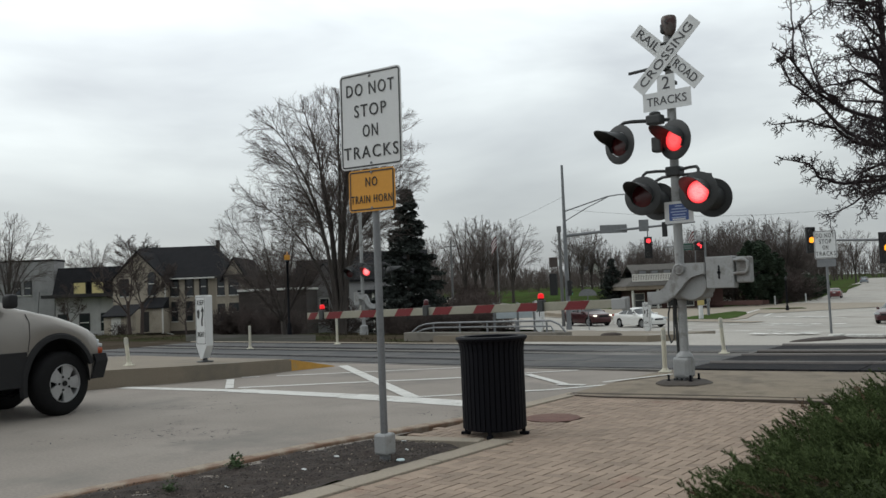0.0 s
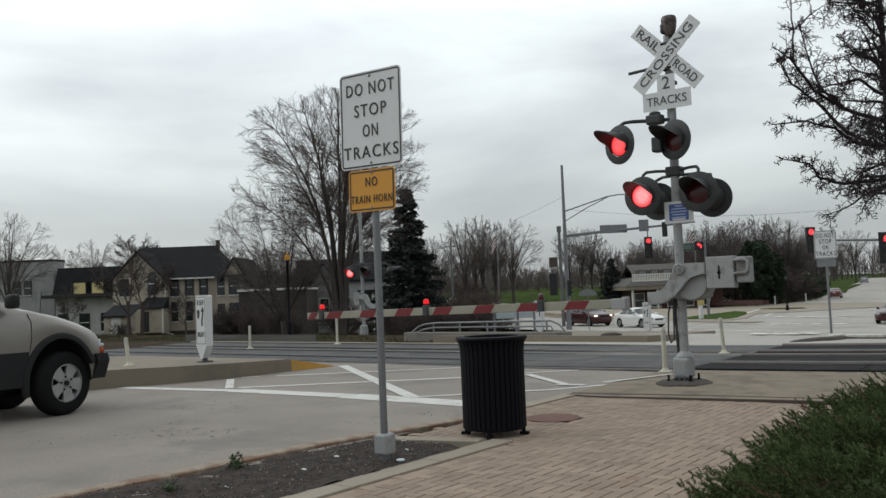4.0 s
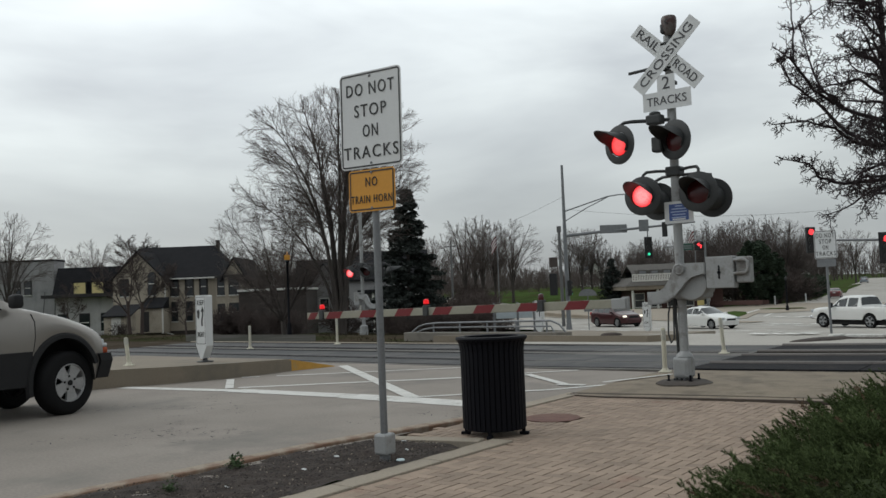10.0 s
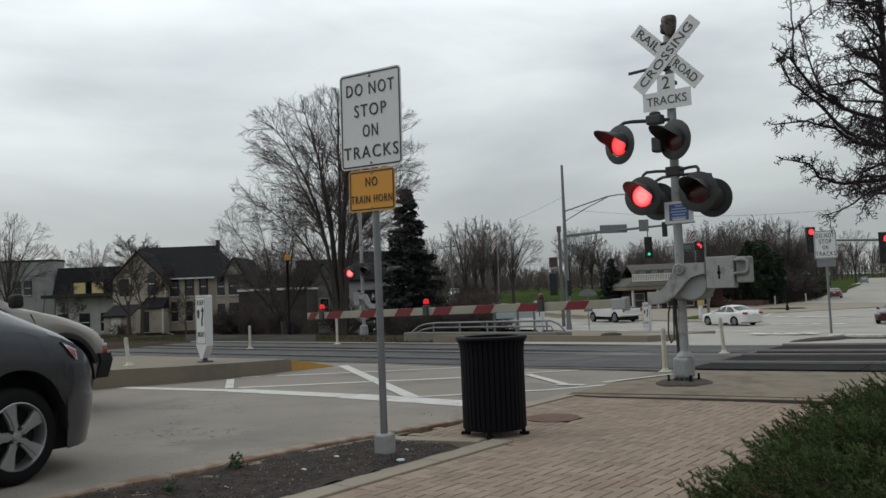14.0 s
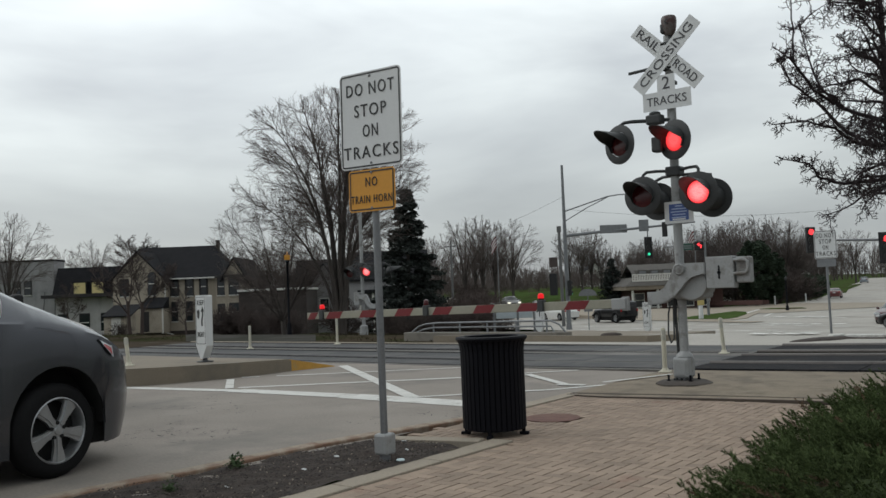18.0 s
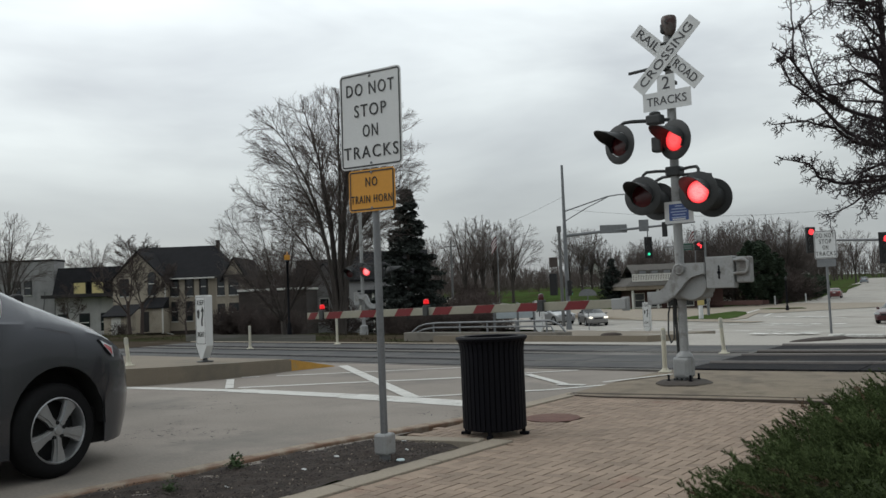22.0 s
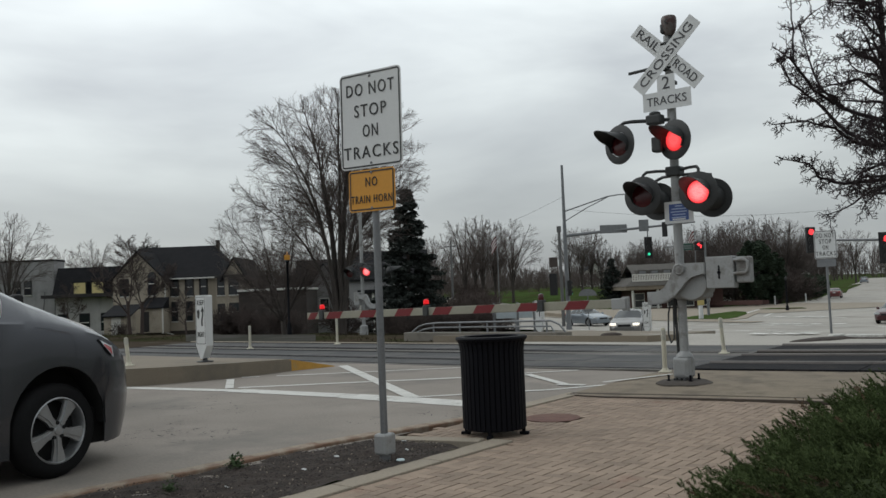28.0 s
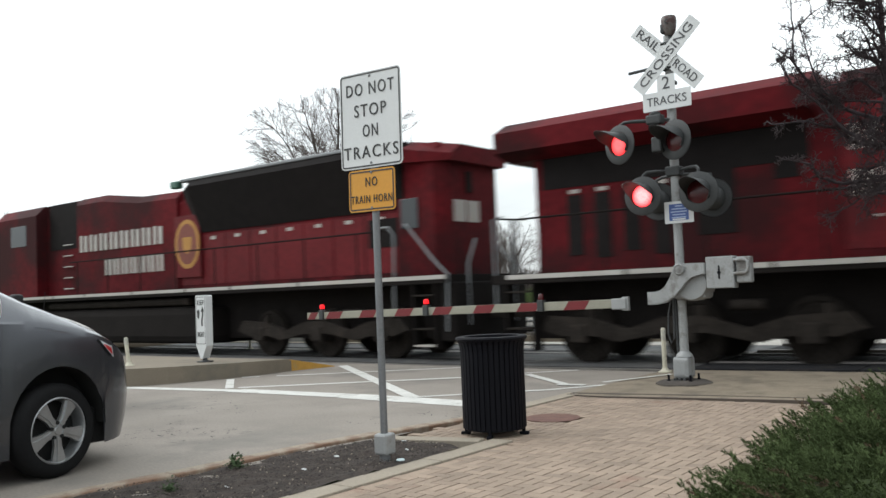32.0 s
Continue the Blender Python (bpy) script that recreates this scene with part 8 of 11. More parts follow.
def siding(th, x0, x1, y, z0, z1, material, step=0.22, name="siding_board"):
    """Clapboards on a front wall."""
    z, first = z0, None
    while z < z1 - 0.05:
        if first is None:
            bm = bmesh.new()
            a = [bm.verts.new((xx, yy, zz)) for xx in (x0, x1) for yy, zz in ((y, 0), (y - 0.018, 0.0), (y - 0.006, step - 0.006), (y, step - 0.006))]
            for q in range(4):
                bm.faces.new((a[q], a[(q + 1) % 4], a[4 + (q + 1) % 4], a[4 + q]))
            bm.faces.new(a[:4])
            bm.faces.new(a[4:][::-1])
            first = part(name, bm, material, th, place=pose(0, 0, z))
        else:
            again(name, first, th, pose(0, 0, z))
        z += step


def build_house():
    th = thing("house", "cream clapboard two-storey house with dark gabled roofs", "house", pose(-68.27, 48.17, -1.75, 0, 0, FACE))
    # main wing
    walls(th, -2.2, 3.1, 0, 8, 5.5, None, label="cream clapboard wall")
    siding(th, -1.48, 3.08, 0, 0.2, 5.4, M_CREAM)
    gable_roof(th, -5.3, 3.5, 0, 8, 5.5, 8.4, "x", hip=2.0)
    for x in (-1.0, 0.37, 1.69):
        window(th, x, 3.75, 0.44, 1.5, -0.02, 0.14)
    for x in (-1.03, 0.34):
        window(th, x, 1.42, 0.42, 1.68, -0.02, 0.05)
    # right gabled wing, its left bay under the main roof
    walls(th, 3.1, 3.95, -1.0, 7, 5.45, None, label="cream wall of the bay")
    walls(th, 3.95, 5.72, -1.2, 7, 5.45, 6.9, "y", label="cream gabled wall")
    siding(th, 3.95, 5.72, -1.2, 0.2, 5.4, M_CREAM)
    gable_roof(th, 3.95, 5.72, -1.2, 7, 5.45, 6.95, "y", 0.36)
    for z in (3.68, 1.3):
        window(th, 3.58, z, 0.52, 1.45, -1.02, 0.05)
        window(th, 4.82, z, 0.72, 1.5, -1.22, 0.09)
    bm = bmesh.new()
    box(bm, 3.05, 5.75, -1.36, -1.2, 5.22, 5.46, 0.02)
    part("eave_band", bm, M_SHUTTER, th, "dark band under the gable")
    # left gabled wing with an arched window and a porch
    walls(th, -6.15, -1.5, -1.6, 6, 5.4, 7.75, "y", label="cream gabled wall")
    siding(th, -6.15, -1.52, -1.6, 0.2, 5.4, M_CREAM)
    gable_roof(th, -6.15, -1.5, -1.6, 6, 5.4, 7.8, "y", 0.35)
    window(th, -2.57, 3.9, 0.62, 2.0, -1.62, 0, arch=True, frame_m=M_SHUTTER)
    window(th, -5.08, 3.9, 0.5, 1.45, -1.62, 0.14)
    bm = bmesh.new()
    slab(bm, [(-3.4, 2.75), (-1.6, 3.65), (-1.6, 2.65), (-3.4, 2.65)], 1.05, 3.15, Matrix.Rotation(radians(90), 4, "Z"))
    part("porch_roof", bm, M_ROOF, th, "dark shingled porch roof")
    for x0, x1, y in ((-6.17, -1.5, -1.64), (-1.5, 3.1, -0.04), (3.1, 5.74, -1.24)):
        bm = bmesh.new()
        box(bm, x0, x1, y, y + 0.1, -0.4, 0.5)
        part("foundation", bm, M_BROWNWALL, th, "dark stone foundation")
    bm = bmesh.new()
    box(bm, -3.0, -1.15, -3.2, -1.66, 0.5, 2.66)
    part("porch_wall", bm, M_CREAM, th, "cream porch wall")
    bm = bmesh.new()
    box(bm, -2.95, -2.35, -3.25, -3.19, 0.6, 2.4, 0.01)
    part("porch_door", bm, M_SHUTTER, th, "dark porch door")
    for x in (-3.02, -1.12):
        bm = bmesh.new()
        box(bm, x - 0.06, x + 0.06, -3.32, -3.2, -0.3, 2.66, 0.01)
        part("porch_post", bm, M_TRIM, th)
    bm = bmesh.new()
    tube(bm, [(-1.85, -0.4, 5.3), (-1.42, -1.5, 4.9), (-1.38, -1.75, 0.5), (-1.0, -1.85, 0.3), (-0.55, -1.85, 0.22)], 0.06, 6)
    part("downpipe", bm, M_TRIM, th, "white downpipe", True)
    bm = bmesh.new()
    box(bm, -1.9, 3.6, -0.45, -0.33, 5.25, 5.38)
    part("gutter", bm, M_TRIM, th, "white gutter")
    bm = bmesh.new()
    box(bm, 1.95, 2.27, 3.6, 4.1, 7.6, 9.05, 0.03)
    part("chimney", bm, M_BROWNWALL, th, "dark brick chimney")


build_house()


def build_shed():
    th = thing("garden_shed", "small cream shed with a dark roof beside the house", "shed", pose(-66.0, 39.8, -1.6, 0, 0, FACE))
    walls(th, -1.12, 0.66, 0, 2.5, 2.1, None)
    bm = bmesh.new()
    slab(bm, [(-0.35, 2.05), (2.6, 2.95), (2.6, 2.85), (-0.35, 1.95)], -1.2, 1.25, Matrix.Rotation(radians(90), 4, 'Z') @ Matrix.Scale(-1, 4, (0, 1, 0)))
    part("roof", bm, M_ROOF, th)
    bm = bmesh.new()
    box(bm, -0.5, 0.3, -0.03, 0.02, 0.3, 1.9, 0.01)
    part("door", bm, M_TRIM, th)


build_shed()


def build_shops():
    th = thing("shop_building", "grey flat-roofed two-storey commercial building", "commercial building", pose(-93.5, 45.5, -1.6, 0, 0, FACE))
    walls(th, -8, 3.2, 0, 2.6, 8.05, None, material=M_GREYWALL, label="weathered grey-blue wall")
    bm = bmesh.new()
    box(bm, -8.1, 3.25, -0.12, 2.7, 8.02, 8.2, 0.03)
    part("parapet", bm, M_ROOF, th)
    for x in (-3.1, -0.82, 0.34):
        window(th, x, 4.45, 0.62, 1.4, -0.02, 0.04)
    t2 = thing("terrace_building", "dark mansard-roofed terrace with pale lit blinds below", "commercial building", pose(-86.6, 49.0, -2.3, 0, 0, FACE))
    walls(t2, -3.6, 3.6, 0, 8, 5.6, None, material=M_PALEWALL, label="pale plaster wall")
    bm = bmesh.new()
    slab(bm, [(-0.7, 4.7), (0.9, 7.85), (8.6, 7.85), (8.6, 4.7)], -3.7, 3.7, Matrix.Rotation(radians(90), 4, "Z"))
    part("mansard_roof", bm, M_ROOF, t2, "dark mansard roof")
    for x in (-0.68, 1.23):
        bm = bmesh.new()
        box(bm, x - 0.75, x + 0.75, -0.75, 0.3, 4.9, 6.3, 0.02)
        d = part("dormer", bm, M_ROOF, t2)
        bm = bmesh.new()
        box(bm, x - 0.61, x + 0.61, -0.78, -0.75, 5.0, 6.15)
        part("pane", bm, M_YELLOWLIT, d, "pale yellow blind")
    bm = bmesh.new()
    box(bm, -4.5, 3.7, -1.5, 0, 4.6, 4.95, 0.03)
    part("canopy", bm, M_SHUTTER, t2)
    for i in range(3):
        window(t2, -2.8 + 2.3 * i, 1.0, 0.95, 1.8, -0.02, 0.05)


build_shops()


def build_backs():
    th = thing("garage_building", "long dark brown flat-roofed garage with a white roof edge", "garage", pose(-54.5, 46.2, -1.7, 0, 0, FACE))
    walls(th, -2.3, 3.2, 0, 6, 3.75, None, material=M_BROWNWALL, label="dark brown wall")
    bm = bmesh.new()
    box(bm, -2.4, 3.3, -0.15, 6.1, 3.72, 3.9, 0.02)
    part("roof_edge", bm, M_TRIM, th, "white roof edge")
    for i in range(3):
        bm = bmesh.new()
        box(bm, -2.0 + 1.75 * i, -0.5 + 1.75 * i, -0.04, 0.02, 0, 2.6, 0.01)
        part("garage_door", bm, M_BROWNWALL, th)
    t2 = thing("house", "grey house with a steep dark gable roof behind bare trees", "house", pose(-62.0, 59.4, -1.85, 0, 0, FACE))
    walls(t2, -2.6, 4.2, 0, 8, 4.4, 6.9, "x", material=M_GREYWALL, label="grey clapboard wall")
    gable_roof(t2, -2.6, 4.2, 0, 8, 4.4, 6.9, "x")
    walls(t2, -0.8, 1.8, -1.2, 4, 4.4, 6.4, "y", material=M_GREYWALL)
    gable_roof(t2, -0.8, 1.8, -1.2, 4, 4.4, 6.35, "y", 0.25)
    for x in (-1.7, 0.5, 3.0):
        window(t2, x, 1.4, 0.8, 1.6, -1.22 if x == 0.5 else -0.02)
    t3 = thing("house", "grey house with a white-columned porch beside the spruce", "house", pose(-50.0, 56.1, -1.8, 0, 0, FACE))
    walls(t3, -3.5, 3.0, 0, 8, 4.6, 7.0, "x", material=M_GREYWALL, label="dull grey wall")
    gable_roof(t3, -3.5, 3.0, 0, 8, 4.6, 7.0, "x")
    bm = bmesh.new()
    box(bm, -2.6, 1.2, -2.0, 0, 3.3, 3.6, 0.03)
    part("porch_roof", bm, M_ROOF, t3)
    for x in (-2.4, -1.3, -0.2, 0.9):
        bm = bmesh.new()
        tube(bm, [(x, -1.8, 0), (x, -1.8, 3.3)], 0.1, 8)
        part("column", bm, M_TRIM, t3, "white porch column", True)
    window(t3, 2.2, 1.5, 0.8, 1.5, -0.02)
    # pavilion with dormers and a white balustrade
    t4 = thing("restaurant_building", "brown-roofed building with dormers and a white roof balustrade", "commercial building", pose(-45.1, 98.0, -2.3, 0, 0, FACE))
    walls(t4, -2.2, 9, 0, 9, 3.1, None, material=M_BRICKRED, label="dark brown brick wall")
    bm = bmesh.new()
    box(bm, -3.2, 9.4, -2.2, 9, 2.95, 3.45, 0.05)
    part("fascia", bm, M_TAN, t4, "broad tan fascia")
    bm = bmesh.new()
    lo = [bm.verts.new(q) for q in ((-3.3, -2.3, 3.45), (9.4, -2.3, 3.45), (9.4, 9, 3.45), (-3.3, 9, 3.45))]
    hi = [bm.verts.new(q) for q in ((-1.7, -0.4, 4.5), (9.4, -0.4, 4.5), (9.4, 7, 4.5), (-1.7, 7, 4.5))]
    bm.faces.new(hi)
    for i in range(4):
        bm.faces.new((lo[i], lo[(i + 1) % 4], hi[(i + 1) % 4], hi[i]))
    part("lower_roof", bm, M_BRONZE, t4, "brown hipped lower roof")
    gable_roof(t4, -1.3, 9, 0.2, 9, 4.4, 6.0, "x", 0.3, M_BRONZE, "brown shingle roof")
    for x in (-0.6, 0.9, 2.4):
        bm = bmesh.new()
        box(bm, x - 0.6, x + 0.6, 0.3, 3.0, 4.5, 5.4, 0.03)
        d = part("dormer", bm, M_BRONZE, t4)
        bm = bmesh.new()
        box(bm, x - 0.4, x + 0.4, 0.26, 0.3, 4.6, 5.25)
        part("pane", bm, M_GALV, d)
    for z in (4.0, 4.75):
        bm = bmesh.new()
        box(bm, -2.4, 5.0, -2.1, -2.0, z, z + 0.12)
        part("balustrade_rail", bm, M_TRIM, t4, "white rail")
    first = None
    for i in range(38):
        if first is None:
            bm = bmesh.new()
            box(bm, -0.05, 0.05, -2.08, -2.02, 4.05, 4.8)
            first = part("baluster", bm, M_TRIM, t4, place=pose(-2.35, 0, 0))
        else:
            again("baluster", first, t4, pose(-2.35 + 0.2 * i, 0, 0))
    for x in (-2.4, 0.6, 3.8, 6.6):
        bm = bmesh.new()
        tube(bm, [(x, -1.9, 0), (x, -1.9, 3.1)], 0.14, 8)
        part("column", bm, M_TRIM, t4, "white post", True)
    for i in range(5):
        window(t4, -1.2 + 2.0 * i, 0.9, 1.1, 1.6, -0.02)
    for x, y, rz in ((-80.0, 150, 38), (-52.0, 124.0, 30), (-47.0, 128.0, 45), (-56.0, 205.0, 38)):
        f = thing("house", "small distant white gabled house among trees", "house", pose(x, y, ground_z(x, y) - 0.2, 0, 0, rz), "distant houses")
        walls(f, -2.2, 2.2, 0, 6, 2.6, 4.4, "y", material=M_TRIM, label="pale wall")
        gable_roof(f, -2.2, 2.2, 0, 6, 2.6, 4.4, "y")
        window(f, 0, 0.9, 0.9, 1.2, -0.02)


build_backs()
# ---- trees and shrubs ----


class Wood:
    """Collects tapered branch pieces and turns them into a mesh."""

    def __init__(self, seed):
        self.rng = random.Random(seed)
        self.segs = []
        self.env = None      # half width, middle height and half height of the crown

    def limb(self, p, d, length, r, level, depth, spread, lift, minr, parts=3, kids=(2, 3), side=0.6, ratio=0.78, wobble=0.16):
        g = self.rng
        step = length / parts
        r1 = r * (0.72 if level < depth else 0.4)
        for i in range(parts):
            d = (d + Vector((g.gauss(0, wobble), g.gauss(0, wobble), g.gauss(0, wobble * 0.7) + lift))).normalized()
            q = p + d * step
            ra, rb = r + (r1 - r) * i / parts, r + (r1 - r) * (i + 1) / parts
            self.segs.append((p, q, max(ra, minr), max(rb, minr), level))
            if level < depth and i < parts - 1 and g.random() < side:
                self.limb(q, self.turn(d, spread * g.uniform(0.9, 1.6)), length * ratio * g.uniform(0.45, 0.8), rb * 0.6, level + 1, depth, spread, lift, minr, parts, kids, side, ratio, wobble)
            p = q
        if level < depth:
            for _ in range(g.randint(*kids)):
                self.limb(p, self.turn(d, spread * g.uniform(0.5, 1.25)), length * ratio * g.uniform(0.8, 1.15), r1 * 0.78, level + 1, depth, spread, lift, minr, parts, kids, side, ratio, wobble)

    def grow(self, p, d, ln, r, lv, spec, minr):
        """One stem with side shoots along it; spec: for each level its pieces, shoots, first place, angles, length ratio, wobble, lift."""
        g = self.rng
        parts, kids, start, a0, a1, ratio, wobble, lift = spec[lv]
        if self.env and lv <= 3:
            # stop where the crown ends
            a, c, b, mx = self.env
            m, n = Vector(((p.x - mx) / a, p.y / a, (p.z - c) / b)), Vector((d.x / a, d.y / a, (d.z + lift * parts * 0.5) / b))
            B, C = m.dot(n), m.dot(m) - 1
            disc = B * B - n.dot(n) * C
            if disc <= 0 or (C > 0 and p.z > 2.5):
                return
            ln = min(ln, max((-B + math.sqrt(disc)) / n.dot(n), 0.05) * g.uniform(0.88, 1.04))
        at = sorted(start + (1 - start) * (k + g.random()) / kids for k in range(kids)) if kids else []
        at = at + [2.0]
        thin = minr[min(lv, len(minr) - 1)]
        for i in range(parts):
            d = (d + Vector((g.gauss(0, wobble), g.gauss(0, wobble), g.gauss(0, wobble) + lift))).normalized()
            f0, f1 = i / parts, (i + 1) / parts
            q = p + d * (ln / parts)
            self.segs.append((p, q, max(r * (1 - 0.82 * f0), thin), max(r * (1 - 0.82 * f1), thin), lv))
            while at[0] <= f1:
                f = at.pop(0)
                self.grow(p + (q - p) * ((f - f0) * parts), self.turn(d, g.uniform(a0, a1)), ln * ratio * g.uniform(0.7, 1.25) * (1.1 - 0.45 * f), r * (1 - 0.82 * f) * 0.62, lv + 1, spec, minr)
            p = q

    def turn(self, d, deg):
        a = d.orthogonal().normalized()
        a.rotate(Matrix.Rotation(self.rng.uniform(0, math.tau), 3, d))
        return (Matrix.Rotation(radians(deg), 3, a) @ d).normalized()

    def mesh(self, name, lo, hi, sides, material):
        segs = [s for s in self.segs if lo <= s[4] <= hi]
        if not segs:
            return None
        P, Q = np.array([s[0] for s in segs]), np.array([s[1] for s in segs])
        R0, R1 = np.array([s[2] for s in segs]), np.array([s[3] for s in segs])
        D = Q - P
        D /= np.linalg.norm(D, axis=1)[:, None] + 1e-9
        ref = np.where(np.abs(D[:, 2:3]) < 0.9, np.array([[0, 0, 1.0]]), np.array([[1.0, 0, 0]]))
        A = np.cross(D, ref)
        A /= np.linalg.norm(A, axis=1)[:, None]
        B = np.cross(D, A)
        n = len(segs)
        vs = np.empty((n, 2, sides, 3))
        for k in range(sides):
            c, s = math.cos(k * math.tau / sides), math.sin(k * math.tau / sides)
            off = A * c + B * s
            vs[:, 0, k] = P + off * R0[:, None]
            vs[:, 1, k] = Q + off * R1[:, None]
        base = (np.arange(n) * 2 * sides)[:, None, None]
        k = np.arange(sides)
        f = np.stack([k, (k + 1) % sides, sides + (k + 1) % sides, sides + k], 1)[None] + base
        me = bpy.data.meshes.new(name)
        faces = f.reshape(-1, 4)
        me.vertices.add(n * 2 * sides)
        me.vertices.foreach_set("co", vs.reshape(-1))
        me.loops.add(faces.size)
        me.loops.foreach_set("vertex_index", faces.reshape(-1))
        me.polygons.add(len(faces))
        me.polygons.foreach_set("loop_start", np.arange(0, faces.size, 4))
        me.polygons.foreach_set("use_smooth", np.ones(len(faces), bool))
        me.update(calc_edges=True)
        me.materials.append(material)
        return me


TREES = {}


def crown_of(w, trunk, r, leaders, tilt, ln, spec, minr, lean=0.0):
    g = w.rng
    base = Vector((0, 0, 0))
    d = Vector((lean, 0, 1)).normalized()
    w.segs.append((base, base + d * trunk * 0.5, r * 1.15, r, 0))
    w.segs.append((base + d * trunk * 0.5, base + d * trunk, r, r * 0.85, 0))
    for k in range(leaders):
        a, t = k * math.tau / leaders + g.uniform(-0.3, 0.3), radians(tilt[0] + (tilt[1] - tilt[0]) * ((k * 5 % leaders) + g.random()) / leaders)
        v = Vector((math.sin(t) * math.cos(a) + lean * 0.6, math.sin(t) * math.sin(a), math.cos(t))).normalized()
        w.grow(base + d * trunk * g.uniform(0.62, 1.0), v, ln * g.uniform(0.82, 1.1), r * 0.44, 1, spec, minr)


def fan_of(w, stems, trunk, reach, height, r, shoots, share, spec, minr, bow=1.9, start=0.34, dome=(0.9, 3), arc=None):
    """Long stems that rise from one foot and bow outwards to a domed crown, shoots along each."""
    g = w.rng
    foot = Vector((0, 0, trunk))
    if trunk > 0:
        w.segs.append((Vector((0, 0, 0)), foot * 0.5, r * 1.9, r * 1.55, 0))
        w.segs.append((foot * 0.5, foot, r * 1.55, r * 1.35, 0))
    for k in range(stems):
        a = k * 2.39996 + g.uniform(-0.25, 0.25)
        f = math.sqrt((k + 0.5) / stems) * g.uniform(0.9, 1.05)
        out, rise = reach * f, (height - trunk) * math.sqrt(max(0.2, 1 - (f * dome[0]) ** dome[1])) * g.uniform(0.92, 1.03)
        side = Vector((math.cos(a), math.sin(a), 0))
        thick = r * (1.0 - 0.45 * f)
        n = 15
        sway, ph = g.uniform(0.05, 0.16), g.uniform(0, 6.28)
        cross_way = Vector((-side.y, side.x, 0))
        pts = []
        for i in range(n + 1):
            t = i / n
            pts.append(foot * g.uniform(0.8, 1.0) * (1 if trunk and i == 0 else 0) + Vector((0, 0, trunk if not (trunk and i == 0) else 0)) + side * (0.12 + out * t ** bow) + cross_way * (sway * math.sin(ph + 5 * t) * out * 0.4 * t) + Vector((0, 0, rise * (t ** 0.95 if arc is None else 1 - (1 - t) ** arc))) + Vector((g.gauss(0, 0.02), g.gauss(0, 0.02), 0)) * rise * 0.12)
        rad = [max(thick * (1 - t / n) ** 0.8, minr[1]) for t in range(n + 1)]
        for i in range(n):
            w.segs.append((pts[i], pts[i + 1], rad[i], rad[i + 1], 1))
        for q in range(shoots):
            t = start + (1 - start) * (q + g.random()) / shoots
            i = min(int(t * n), n - 1)
            p = pts[i].lerp(pts[i + 1], t * n - i)
            d = (pts[i + 1] - pts[i]).normalized()
            d = (w.turn(d, g.uniform(22, 48)) + side * 0.25 * f).normalized()
            w.grow(p, d, height * share * (1.25 - 0.75 * t) * g.uniform(0.75, 1.2), max(rad[i] * 0.5, minr[2] * 2), 2, spec, minr)


